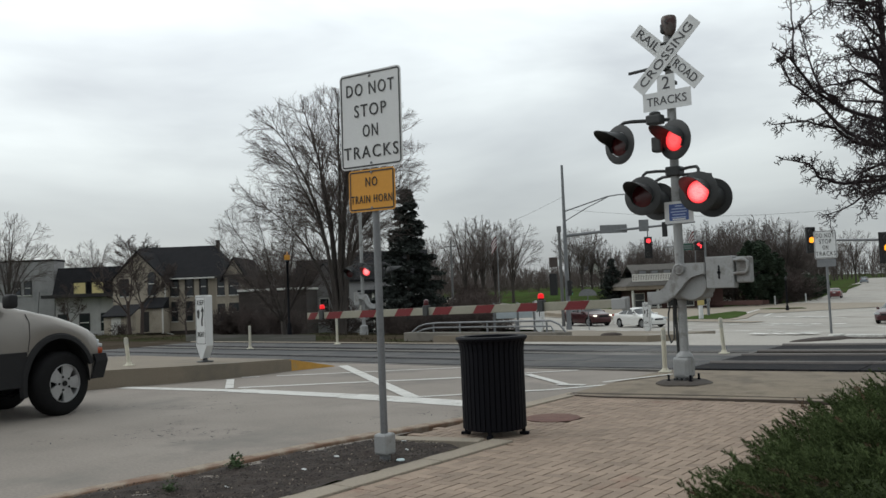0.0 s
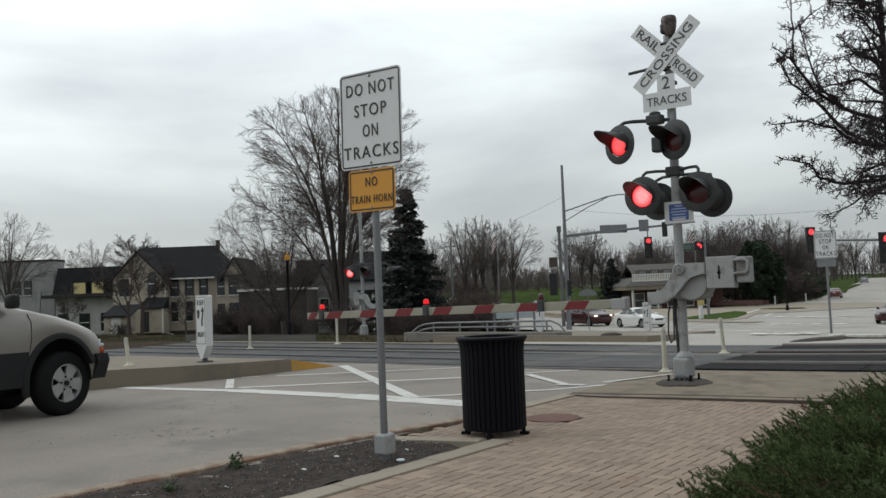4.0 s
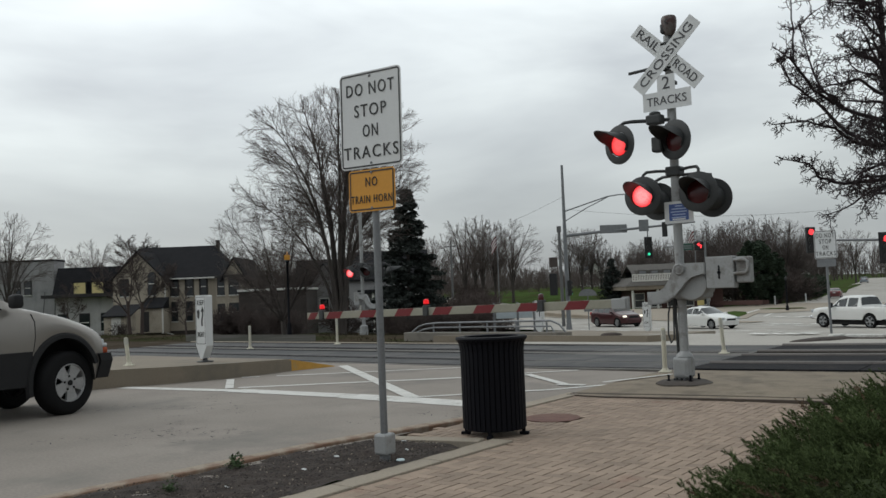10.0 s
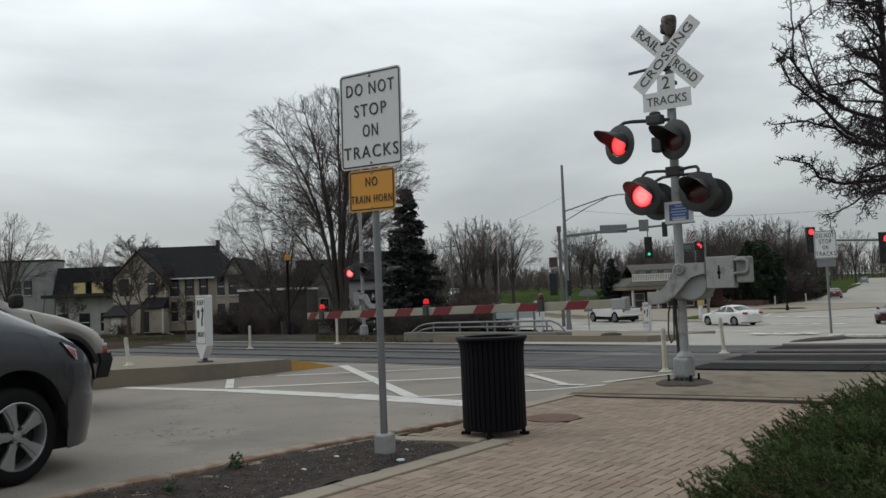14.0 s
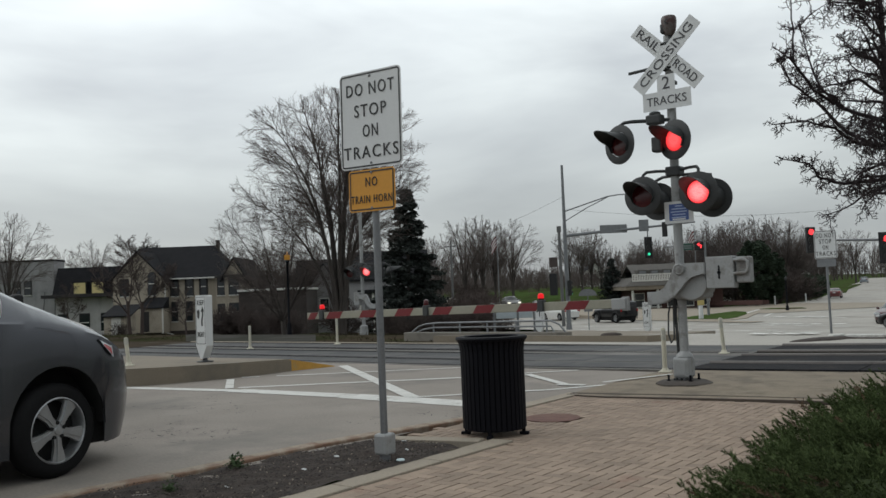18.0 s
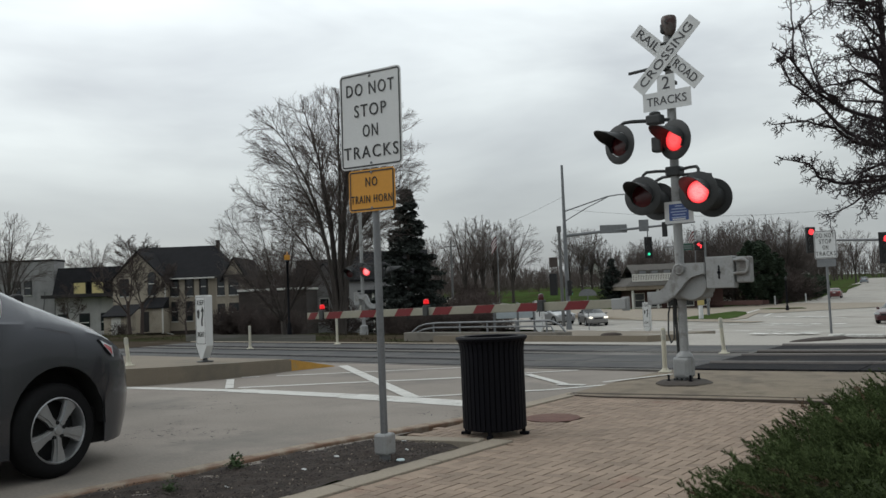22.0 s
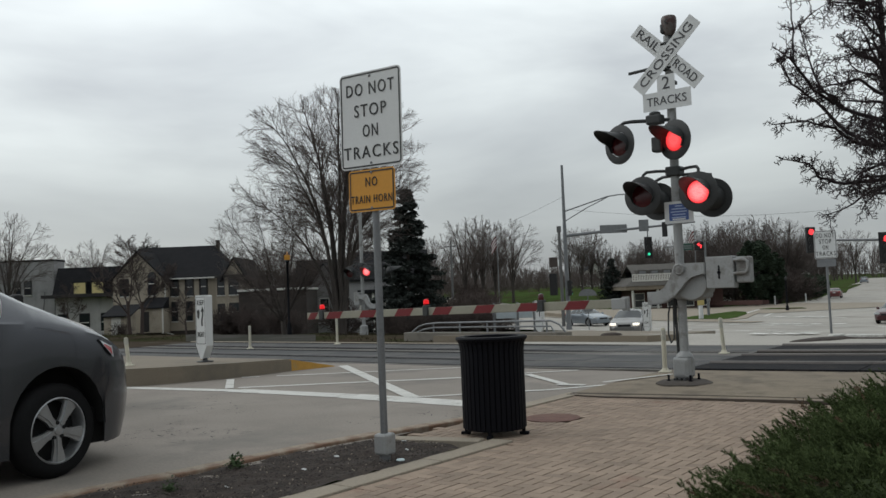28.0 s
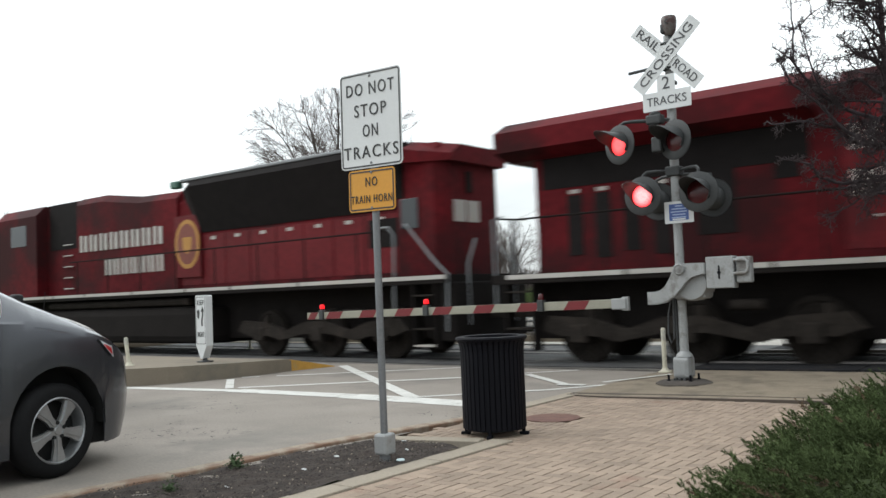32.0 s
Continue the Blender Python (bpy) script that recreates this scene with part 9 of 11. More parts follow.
def bare_tree(kind, label, place, scale=1.0, group="", bark=None, twig=None):
    """scale: a tenth of the tree's height, but for brush."""
    if kind not in TREES:
        w = Wood(hash_of(kind))
        split = 1
        if kind == "elm":       # several long leaders, fine drooping twigs
            w.env = (5.9, 6.2, 5.5, 0.0)
            fan_of(w, 12, 0.0, 4.8, 11.0, 0.155, 21, 0.27, (None, None, (7, 11, 0.12, 18, 42, 0.42, 0.06, -0.006), (4, 7, 0.1, 18, 46, 0.5, 0.09, -0.012), (2, 0, 0, 0, 0, 0, 0.13, -0.03)), (0.1, 0.02, 0.009, 0.0055, 0.0042), 1.75, 0.34, (0.95, 3), 1.4)
        elif kind == "sapling":     # small leaning tree
            w.env = (4.8, 5.6, 4.6, -1.2)
            crown_of(w, 1.6, 0.17, 9, (10, 50), 9.0, (None, (9, 15, 0.15, 20, 45, 0.36, 0.045, 0.012), (5, 12, 0.12, 20, 45, 0.40, 0.06, 0.0), (3, 7, 0.1, 20, 45, 0.45, 0.09, -0.02), (2, 0, 0, 0, 0, 0, 0.15, -0.03)), (0.1, 0.02, 0.009, 0.005, 0.0042), -0.07)
        elif kind == "maple":
            w.env = (4.4, 5.9, 4.4, 0.0)
            fan_of(w, 9, 2.0, 3.7, 10.0, 0.11, 11, 0.25, (None, None, (5, 9, 0.12, 18, 42, 0.45, 0.06, 0.0), (3, 5, 0.1, 18, 46, 0.5, 0.09, -0.01), (1, 0, 0, 0, 0, 0, 0.1, -0.02)), (0.1, 0.022, 0.010, 0.006, 0.005), 1.7, 0.2)
        elif kind == "poplar":
            w.env = (3.2, 6.0, 4.4, 0.0)
            fan_of(w, 8, 1.8, 2.5, 10.0, 0.11, 10, 0.23, (None, None, (5, 8, 0.12, 16, 38, 0.45, 0.06, 0.01), (3, 5, 0.1, 18, 42, 0.5, 0.09, 0.0), (1, 0, 0, 0, 0, 0, 0.1, 0.0)), (0.1, 0.025, 0.012, 0.0075, 0.006), 1.6, 0.16)
        elif kind == "crab":        # small dense crooked tree
            w.env = (3.6, 6.6, 3.5, 0.0)
            crown_of(w, 3.4, 0.17, 8, (8, 58), 6.5, (None, (8, 13, 0.12, 20, 55, 0.42, 0.12, 0.01), (4, 9, 0.1, 22, 55, 0.46, 0.14, 0.0), (3, 7, 0.1, 20, 50, 0.5, 0.16, -0.02), (1, 0, 0, 0, 0, 0, 0.1, 0.0)), (0.1, 0.04, 0.02, 0.013, 0.011), 0.06)
        elif kind == "thicket":
            for i in range(14):
                a = i * 0.7
                w.limb(Vector((0.06 * math.cos(a), 0.06 * math.sin(a), 0)), Vector((0.75 * math.cos(a), 0.75 * math.sin(a), 1)).normalized(), 0.8, 0.035, 0, 4, 32, 0.03, 0.013, 3, (2, 2), 0.75, 0.8, 0.18)
        if kind != "thicket":
            top = 10.0 / max(sg[1].z for sg in w.segs)
            w.segs = [(sg[0] * top, sg[1] * top, sg[2] * top, sg[3] * top, sg[4]) for sg in w.segs]
        TREES[kind] = (w.mesh("trunk", 0, split, 7, bark or M_BARK), w.mesh("crown", split + 1, 9, 3, twig or M_TWIG))
    a, b = TREES[kind]
    th = thing("tree" if kind != "thicket" else "shrub", label, "tree" if kind != "thicket" else "shrub", place @ Matrix.Identity(4), group)
    th.scale = (scale, scale, scale)
    for nm, me in (("trunk", a), ("crown", b)):
        o = new(nm, me)
        o.parent = th
    return th


def hash_of(text):
    return sum(ord(c) * (i + 3) for i, c in enumerate(text))


def at_ground(x, y, rz=0.0, dz=-0.15):
    return pose(x, y, ground_z(x, y) + dz, 0, 0, rz)


bare_tree("elm", "large bare multi-stemmed tree with fine grey twigs", at_ground(-28.42, 28.42, 47, -0.2), 1.19)
bare_tree("sapling", "small leaning bare tree beside the large one", at_ground(-31.7, 27.9, 38, -0.2), 0.70)
RISE, ROUND, WOODS = "tall bare tree on the rise", "round bare tree on the hill", "dense bare tree in the wood"
for i, (x, y, kind, s, lab) in enumerate((
        (-86.4, 40.4, "maple", 1.25, "thin bare tree beside the grey building"),
        (-126, 60.2, "maple", 1.15, "bare tree behind distant roofs"), (-117, 54.4, "poplar", 1.1, "bare tree behind distant roofs"), (-120, 64.8, "maple", 1.2, "bare tree behind distant roofs"),
        (-112.4, 64.4, "maple", 1.28, "bare brown tree behind the house"), (-107.2, 68.5, "maple", 1.22, "bare brown tree behind the house"), (-101, 66, "maple", 1.15, "bare brown tree behind the house"),
        (-77.9, 66.0, "maple", 0.88, "bare tree behind grey roofs"), (-71.6, 64.6, "maple", 0.8, "bare tree behind grey roofs"), (-66.0, 75.4, "maple", 0.92, "bare tree behind the spruce"),
        (-56.5, 59.5, "maple", 0.82, "bare tree behind the grey house"), (-58.1, 63.4, "maple", 0.86, "bare tree behind the grey house"), (-55.4, 63.1, "maple", 0.74, "bare tree behind the grey house"), (-56.2, 56.9, "maple", 0.70, "bare tree behind the grey house"), 
        (-61.6, 51.0, "maple", 0.80, "bare tree behind grey roofs"), (-63.2, 55.4, "poplar", 0.86, "bare tree behind grey roofs"), (-60.2, 55.7, "maple", 0.80, "bare tree behind grey roofs"), (-61.6, 60.0, "maple", 0.88, "bare tree behind grey roofs"), 
        (-66.8, 81.1, "poplar", 0.98, RISE), (-67.0, 84.7, "maple", 1.0, RISE), (-66.9, 89.9, "maple", 1.2, RISE), (-67.4, 94.6, "poplar", 1.2, RISE), (-67.2, 97.2, "poplar", 1.08, RISE),
        (-62.0, 93.7, "maple", 1.12, RISE), (-71.7, 98.8, "maple", 1.08, RISE), (-62.2, 108.7, "poplar", 0.9, ROUND), (-59.8, 108.1, "maple", 0.92, ROUND),
        (-60.2, 111.7, "poplar", 0.88, ROUND), (-58.6, 111.6, "maple", 0.74, ROUND), (-61.1, 130.0, "maple", 0.8, "bare tree behind the restaurant"), (-56.8, 127.0, "maple", 0.84, "bare tree behind the restaurant"),
        (-49.5, 123.8, "maple", 1.11, WOODS), (-46.6, 121.0, "poplar", 1.2, WOODS), (-45.9, 124.1, "maple", 1.18, WOODS), (-43.0, 121.2, "poplar", 1.2, WOODS), (-43.0, 126.4, "maple", 1.27, WOODS),
        (-40.6, 125.7, "poplar", 1.28, WOODS), (-39.7, 128.9, "maple", 1.27, WOODS), (-37.0, 125.9, "maple", 1.2, WOODS), (-36.9, 129.0, "maple", 1.13, WOODS), (-36.2, 127.8, "maple", 0.97, WOODS), (-41.5, 117.0, "maple", 1.0, WOODS), (-38.0, 119.5, "poplar", 0.95, WOODS), (-46, 131, "poplar", 1.25, WOODS),
        (-43.5, 160.0, "maple", 1.0, "bare tree beside the hill road"), (-46.5, 175.0, "poplar", 1.1, "bare tree beside the hill road"), (-50.5, 190.0, "maple", 1.1, "bare tree beside the hill road"), (-54.0, 206.0, "maple", 1.2, "bare tree beside the hill road"), (-58.0, 226.0, "poplar", 1.3, "bare tree beside the hill road"),
        (-51.4, 232.0, "maple", 1.4, "bare tree at the crest of the road"), (-44.5, 250, "poplar", 1.3, "bare tree at the crest of the road"), (-40, 240, "maple", 1.15, "bare tree at the crest of the road"), (-52.5, 205, "maple", 1.35, "bare tree at the crest of the road"), (-56.0, 222, "poplar", 1.45, "bare tree at the crest of the road"), (-50.0, 196, "maple", 1.1, "bare tree at the crest of the road"))):
    bare_tree(kind, lab, at_ground(x, y, i * 77 % 360), s, "bare trees")

M_THICKET = mat("brown_brush", (0.062, 0.046, 0.041), 1.0, var=0.3, scale=1, fine=10)
bare_tree("crab", "small dark crooked tree before the cream house", at_ground(-52.7, 33.6, 120), 0.70, "bare trees", M_THICKET, M_THICKET)
bare_tree("crab", "slender brown tree before the cream house", at_ground(-52.5, 32.6, 250), 0.70, "bare trees")
bare_tree("crab", "small dark crooked tree before the terrace", at_ground(-62.5, 33.6, 40), 0.42, "bare trees")
bare_tree("crab", "thin young tree beside the cream house", at_ground(-46.5, 32.8, 200), 0.34, "bare trees")
for i, (x, y, s) in enumerate(((-35.5, 41.5, 0.60), (-34.6, 43.5, 0.66), (-33.5, 46, 0.66), (-32.4, 47.5, 0.60), (-41, 46, 0.60), (-44, 44, 0.90), (-38.5, 43, 0.54), (-37, 47, 0.60),
                                (-42.5, 58, 1.01), (-45.5, 61, 1.01), (-48, 66, 1.08), (-51, 71, 1.01), (-54, 73, 1.08), (-58, 68, 1.01),
                                (-56.5, 34.2, 0.36), (-43.2, 33, 0.60), (-42.9, 33.6, 0.70), (-41.8, 34.3, 0.50), (-40.6, 35.6, 0.60), (-36.5, 30, 0.45), (-35.2, 31.2, 0.50), (-56.5, 77, 1.08), (-58.5, 82, 1.01), (-55, 68, 1.08), (-61, 74, 1.08), (-46.5, 57, 0.94), (-50, 60, 0.94), (-54, 62, 0.94), (-63, 86, 1.01), (-66, 90, 1.01), (-70, 94, 1.08),
                                (-47.5, 116, 1.80), (-44.5, 117.5, 1.80), (-41.5, 119, 1.80), (-39, 121, 1.80), (-37, 122, 1.70), (-35.5, 124, 1.50), (-36, 118, 1.50))):
    bare_tree("thicket", "dense brown leafless brush thicket", at_ground(x, y, i * 47), s * 1.3, "brush", M_THICKET, M_THICKET)


def far_woods():
    """Leafless woods along the skyline, joined: a stem and a fan of long twigs each."""
    w = Wood(31)
    g = w.rng
    for i in range(330):
        if i < 200:
            az, D, h = radians(16 + 62 * (i + g.random()) / 200), g.uniform(160, 260), g.uniform(6.5, 10.5)
            if az < radians(24) and D < 200:
                continue
            if radians(29) < az < radians(33.5):
                h *= 0.6
        else:
            az, D, h = radians(6 + 20 * (i - 200 + g.random()) / 130), g.uniform(270, 345), g.uniform(9, 16)
        x, y = -math.sin(az) * D, math.cos(az) * D
        if -23 < x + 0.2 * (y - 60) < 1 and y < 300:
            continue
        o = Vector((x, y, ground_z(x, y) - 0.3))
        w.segs.append((o, o + Vector((0, 0, h * 0.7)), 0.18, 0.05, 0))
        for k in range(70):
            a, t = g.uniform(0, math.tau), radians(abs(g.gauss(0, 30)))
            f = g.uniform(0.0, 0.62)
            d = Vector((math.sin(t) * math.cos(a), math.sin(t) * math.sin(a), math.cos(t)))
            p = o + Vector((0, 0, h * f)) + Vector((math.cos(a), math.sin(a), 0)) * g.uniform(0, 0.12 * h)
            w.segs.append((p, p + d * h * g.uniform(0.2, 0.42), 0.06, 0.03, 2))
    for i in range(260):
        az, D, h = radians(24 + 40 * (i + g.random()) / 260), g.uniform(126, 158), g.uniform(2.6, 4.6)
        x, y = -math.sin(az) * D, math.cos(az) * D
        o = Vector((x, y, ground_z(x, y) - 0.3))
        for k in range(46):
            a, t = g.uniform(0, math.tau), radians(abs(g.gauss(0, 38)))
            d = Vector((math.sin(t) * math.cos(a), math.sin(t) * math.sin(a), math.cos(t)))
            p = o + Vector((g.gauss(0, 0.6), g.gauss(0, 0.6), h * g.uniform(0, 0.5)))
            w.segs.append((p, p + d * h * g.uniform(0.3, 0.55), 0.04, 0.018, 2))
    tagged(new("far_woods", w.mesh("far_woods", 0, 9, 3, M_TWIG)), "grey-brown leafless woods along the skyline", "woods", kind="stuff")


far_woods()


def clump_mesh(name, pts, size, material, seed, flat=0.5, width=0.22, way=None):
    """Small pointed leaves or sprays at places, joined."""
    rng = np.random.RandomState(seed)
    n = len(pts)
    P = np.asarray(pts, float)
    d = rng.normal(size=(n, 3))
    d[:, 2] *= flat
    if way is not None:
        d = d * 0.45 + way
    d /= np.linalg.norm(d, axis=1)[:, None]
    e = np.cross(d, rng.normal(size=(n, 3)))
    e /= np.linalg.norm(e, axis=1)[:, None] + 1e-9
    s = size * rng.uniform(0.5, 1.3, (n, 1))
    vs = np.stack([P - d * s * 0.5, P + e * s * width, P + d * s * 0.7, P - e * s * width], 1).reshape(-1, 3)
    me = bpy.data.meshes.new(name)
    me.vertices.add(n * 4)
    me.vertices.foreach_set("co", vs.reshape(-1))
    me.loops.add(n * 4)
    me.loops.foreach_set("vertex_index", np.arange(n * 4))
    me.polygons.add(n)
    me.polygons.foreach_set("loop_start", np.arange(0, n * 4, 4))
    me.update(calc_edges=True)
    me.materials.append(material)
    return me


def conifer(label, x, y, hgt, rad, material, seed, count=9000, sink=0.0):
    th = thing("conifer", label, "tree", at_ground(x, y), "evergreens")
    bm = bmesh.new()
    tube(bm, [(0, 0, 0), (0.05, 0, hgt * 0.6), (0, 0, hgt * 0.97)], [0.2, 0.11, 0.02], 8)
    part("trunk", bm, M_BARK, th, "", True)
    rng = np.random.RandomState(seed)
    pts = []
    tiers = int(hgt * 3.2)
    for i in range(tiers):
        f = i / tiers
        z = hgt * (0.06 + 0.94 * f)
        r = rad * (1 - f) ** 0.78 + 0.05
        for b in range(max(4, int(11 * (1 - f) + 3))):
            a = rng.uniform(0, math.tau)
            rr = r * rng.uniform(0.65, 1.12)
            m = int(count / tiers / 12) + 2
            t = rng.uniform(0.1, 1, m) ** 0.7
            w = 0.09 + 0.14 * (1 - t)
            pts.append(np.stack([math.cos(a) * rr * t + rng.normal(0, w), math.sin(a) * rr * t + rng.normal(0, w), z - 0.28 * rr * t + 0.12 * rr * t * t + rng.normal(0, 0.07, m)], 1))
    ob = new("crown", clump_mesh("crown", np.concatenate(pts), 0.34, material, seed))
    ob.parent = th


M_SPRUCE = mat("spruce", (0.018, 0.024, 0.02), 0.9, var=0.4, scale=2, fine=20, island=0.5)
M_CEDAR = mat("cedar", (0.016, 0.03, 0.014), 0.9, var=0.4, scale=2, fine=20, island=0.5)
conifer("tall dark spruce with a narrow pointed crown", -40.2, 47.2, 10.7, 3.5, M_SPRUCE, 5, 30000)
conifer("dark evergreen beside the restaurant", -51.8, 101.7, 5.4, 2.2, M_SPRUCE, 8, 6000)
conifer("dark evergreen beside the restaurant", -49.8, 103.0, 4.6, 1.8, M_SPRUCE, 9, 5000)


def evergreen(label, x, y, hgt, rad, material, seed, count=9000, z0=0.1):
    """A rounded evergreen: lumps of short sprays round a stem."""
    th = thing("evergreen", label, "tree", at_ground(x, y), "evergreens")
    bm = bmesh.new()
    tube(bm, [(0, 0, 0), (0.05, 0, hgt * 0.4), (0, 0, hgt * 0.8)], [0.2, 0.13, 0.04], 8)
    part("trunk", bm, M_BARK, th, "", True)
    rng = np.random.RandomState(seed)
    pts = []
    for k in range(60):
        u = rng.normal(size=3)
        u /= np.linalg.norm(u)
        c = np.array([u[0] * rad * 0.72, u[1] * rad * 0.72, hgt * (z0 + (1 - z0) * (0.5 + 0.40 * u[2]))])
        m = count // 60
        q = rng.normal(size=(m, 3))
        q /= np.linalg.norm(q, axis=1)[:, None]
        pts.append(c + q * (rad * rng.uniform(0.2, 0.36)) * rng.uniform(0.5, 1.05, (m, 1)))
    pts = np.concatenate(pts)
    pts[:, 2] = np.maximum(pts[:, 2], 0.1)
    ob = new("crown", clump_mesh("crown", pts, 0.42, material, seed))
    ob.parent = th


evergreen("broad rounded dark cedar by the road", -35.2, 107.2, 8.5, 2.5, M_CEDAR, 6, 16000)
evergreen("broad rounded dark cedar by the road", -33.6, 109.6, 6.8, 1.5, M_CEDAR, 7, 9000)
for i, (x, y, h, r) in enumerate(((-38.0, 140.0, 2.8, 2.8), (-40.2, 149.0, 3.0, 3.2), (-42.5, 158.0, 3.0, 3.4), (-45.0, 168.0, 3.2, 3.6), (-37.0, 116.0, 2.2, 2.0))):
    evergreen("low dark yew along the hill road", x, y, h, r, M_CEDAR, 40 + i, 4000)
evergreen("dark pine behind the cream house", -96.0, 62.5, 11.0, 3.2, M_SPRUCE, 61, 9000)


def build_near_tree():
    """Ornamental bare tree whose branches reach over the footway."""
    th = thing("tree", "bare ornamental tree with dense crooked twigs and shrivelled fruit", "tree", pose(-2.15, 11.82, 0.0))
    w = Wood(77)
    g = w.rng
    w.segs += [(Vector((0, 0, 0)), Vector((0.01, 0, 1.2)), 0.05, 0.046, 0), (Vector((0.01, 0, 1.2)), Vector((-0.01, 0.01, 2.6)), 0.046, 0.042, 0), (Vector((-0.01, 0.01, 2.6)), Vector((0.02, 0.0, 4.2)), 0.042, 0.035, 0), (Vector((0.02, 0, 4.2)), Vector((0.0, 0, 6.0)), 0.035, 0.018, 0)]
    spec = (None, (9, 9, 0.12, 25, 70, 0.36, 0.16, 0.0), (6, 6, 0.1, 25, 75, 0.5, 0.24, 0.0), (4, 3, 0.15, 25, 70, 0.55, 0.26, 0.0), (3, 0, 0, 0, 0, 0, 0.26, 0.0))
    thin = (0.02, 0.006, 0.0045, 0.0032, 0.0026)
    for i in range(48):
        z = 2.25 + 0.065 * i
        a = radians(240) + g.uniform(-0.9, 0.9) if i % 3 else g.uniform(0, math.tau)
        el = g.uniform(-0.25, 0.25) if z < 3.0 else g.uniform(-0.3, 0.9)
        w.grow(Vector((0, 0, z)), Vector((math.cos(a), math.sin(a), el)).normalized(), g.uniform(0.5, 0.95), 0.02, 1, spec, thin)
    # the old crooked limbs that reach over the road, with their shoots
    limbs = ((0.030, (-0.01, -0.02, 3.26), (-0.38, -0.29, 3.43), (-0.69, -0.57, 3.69), (-0.87, -0.83, 4.07), (-0.94, -0.90, 4.14)),
             (0.014, (-0.86, -0.77, 4.06), (-0.82, -0.81, 4.44), (-0.83, -0.82, 4.81), (-0.86, -0.83, 5.10)),
             (0.010, (-0.80, -0.81, 4.45), (-0.61, -0.66, 4.64), (-0.38, -0.50, 4.81)),
             (0.018, (-0.47, -0.31, 3.48), (-0.62, -0.66, 3.77), (-0.70, -0.73, 4.12), (-0.77, -0.80, 4.53)))
    limbs += ((0.026, (-0.04, 0.08, 2.98), (-0.30, -0.17, 3.00), (-0.50, -0.42, 3.20), (-0.75, -0.69, 3.29), (-1.13, -0.90, 3.28)),
              (0.026, (-0.05, -0.02, 2.54), (-0.44, -0.41, 2.50), (-0.69, -0.57, 2.59), (-0.76, -0.70, 2.76), (-1.05, -0.88, 2.84)),
              (0.022, (0.0, 0.09, 3.60), (-0.29, 0.03, 3.86), (-0.57, -0.23, 3.79), (-0.90, -0.42, 3.64)),
              (0.028, (-0.02, -0.02, 2.93), (-0.37, -0.39, 3.13), (-0.64, -0.66, 3.52), (-0.87, -0.83, 3.75), (-1.00, -0.97, 4.06)))
    for r0, *way in limbs:
        way = [Vector(p) for p in way]
        steps = [way[k] + (way[k + 1] - way[k]) * (f / 3) + Vector((g.gauss(0, 0.012), g.gauss(0, 0.012), g.gauss(0, 0.012))) * (1 if f else 0) for k in range(len(way) - 1) for f in range(3)] + [way[-1]]
        for k, (p, q) in enumerate(zip(steps, steps[1:])):
            f0, f1 = k / (len(steps) - 1), (k + 1) / (len(steps) - 1)
            w.segs.append((p, q, r0 * (1 - 0.72 * f0), r0 * (1 - 0.72 * f1), 1))
            for _ in range(3 if r0 > 0.015 else 1):
                d = w.turn((q - p).normalized(), g.uniform(30, 85))
                w.grow(p + (q - p) * g.random(), d, g.uniform(0.14, 0.42) * (1 - 0.6 * f0), max(r0 * 0.3, 0.005), 2, spec, thin)
    trunk = new("trunk", w.mesh("trunk", 0, 1, 7, mat("dark_bark", (0.035, 0.026, 0.03), 0.9, var=0.3, scale=6, fine=40)))
    crown = new("crown", w.mesh("crown", 2, 9, 4, mat("dark_twig", (0.03, 0.02, 0.022), 0.9, var=0.3, scale=4, fine=30)))
    fruit = bpy.data.materials["dark_twig"]
    for o in (trunk, crown):
        o.parent = th
    tips = [s for s in w.segs if s[4] >= 4]
    for i in range(46):
        s = tips[g.randrange(len(tips))]
        bm = bmesh.new()
        k = g.uniform(0.008, 0.016)
        lathe(bm, [(0.001, 0.04), (0.001, 0.012), (k * 0.7, 0.006), (k, -0.006), (k * 0.6, -0.018), (0.001, -0.022)], 7)
        part("fruit", bm, fruit, th, "", True, Matrix.Translation(s[1] + Vector((0, 0, -0.03))))


build_near_tree()


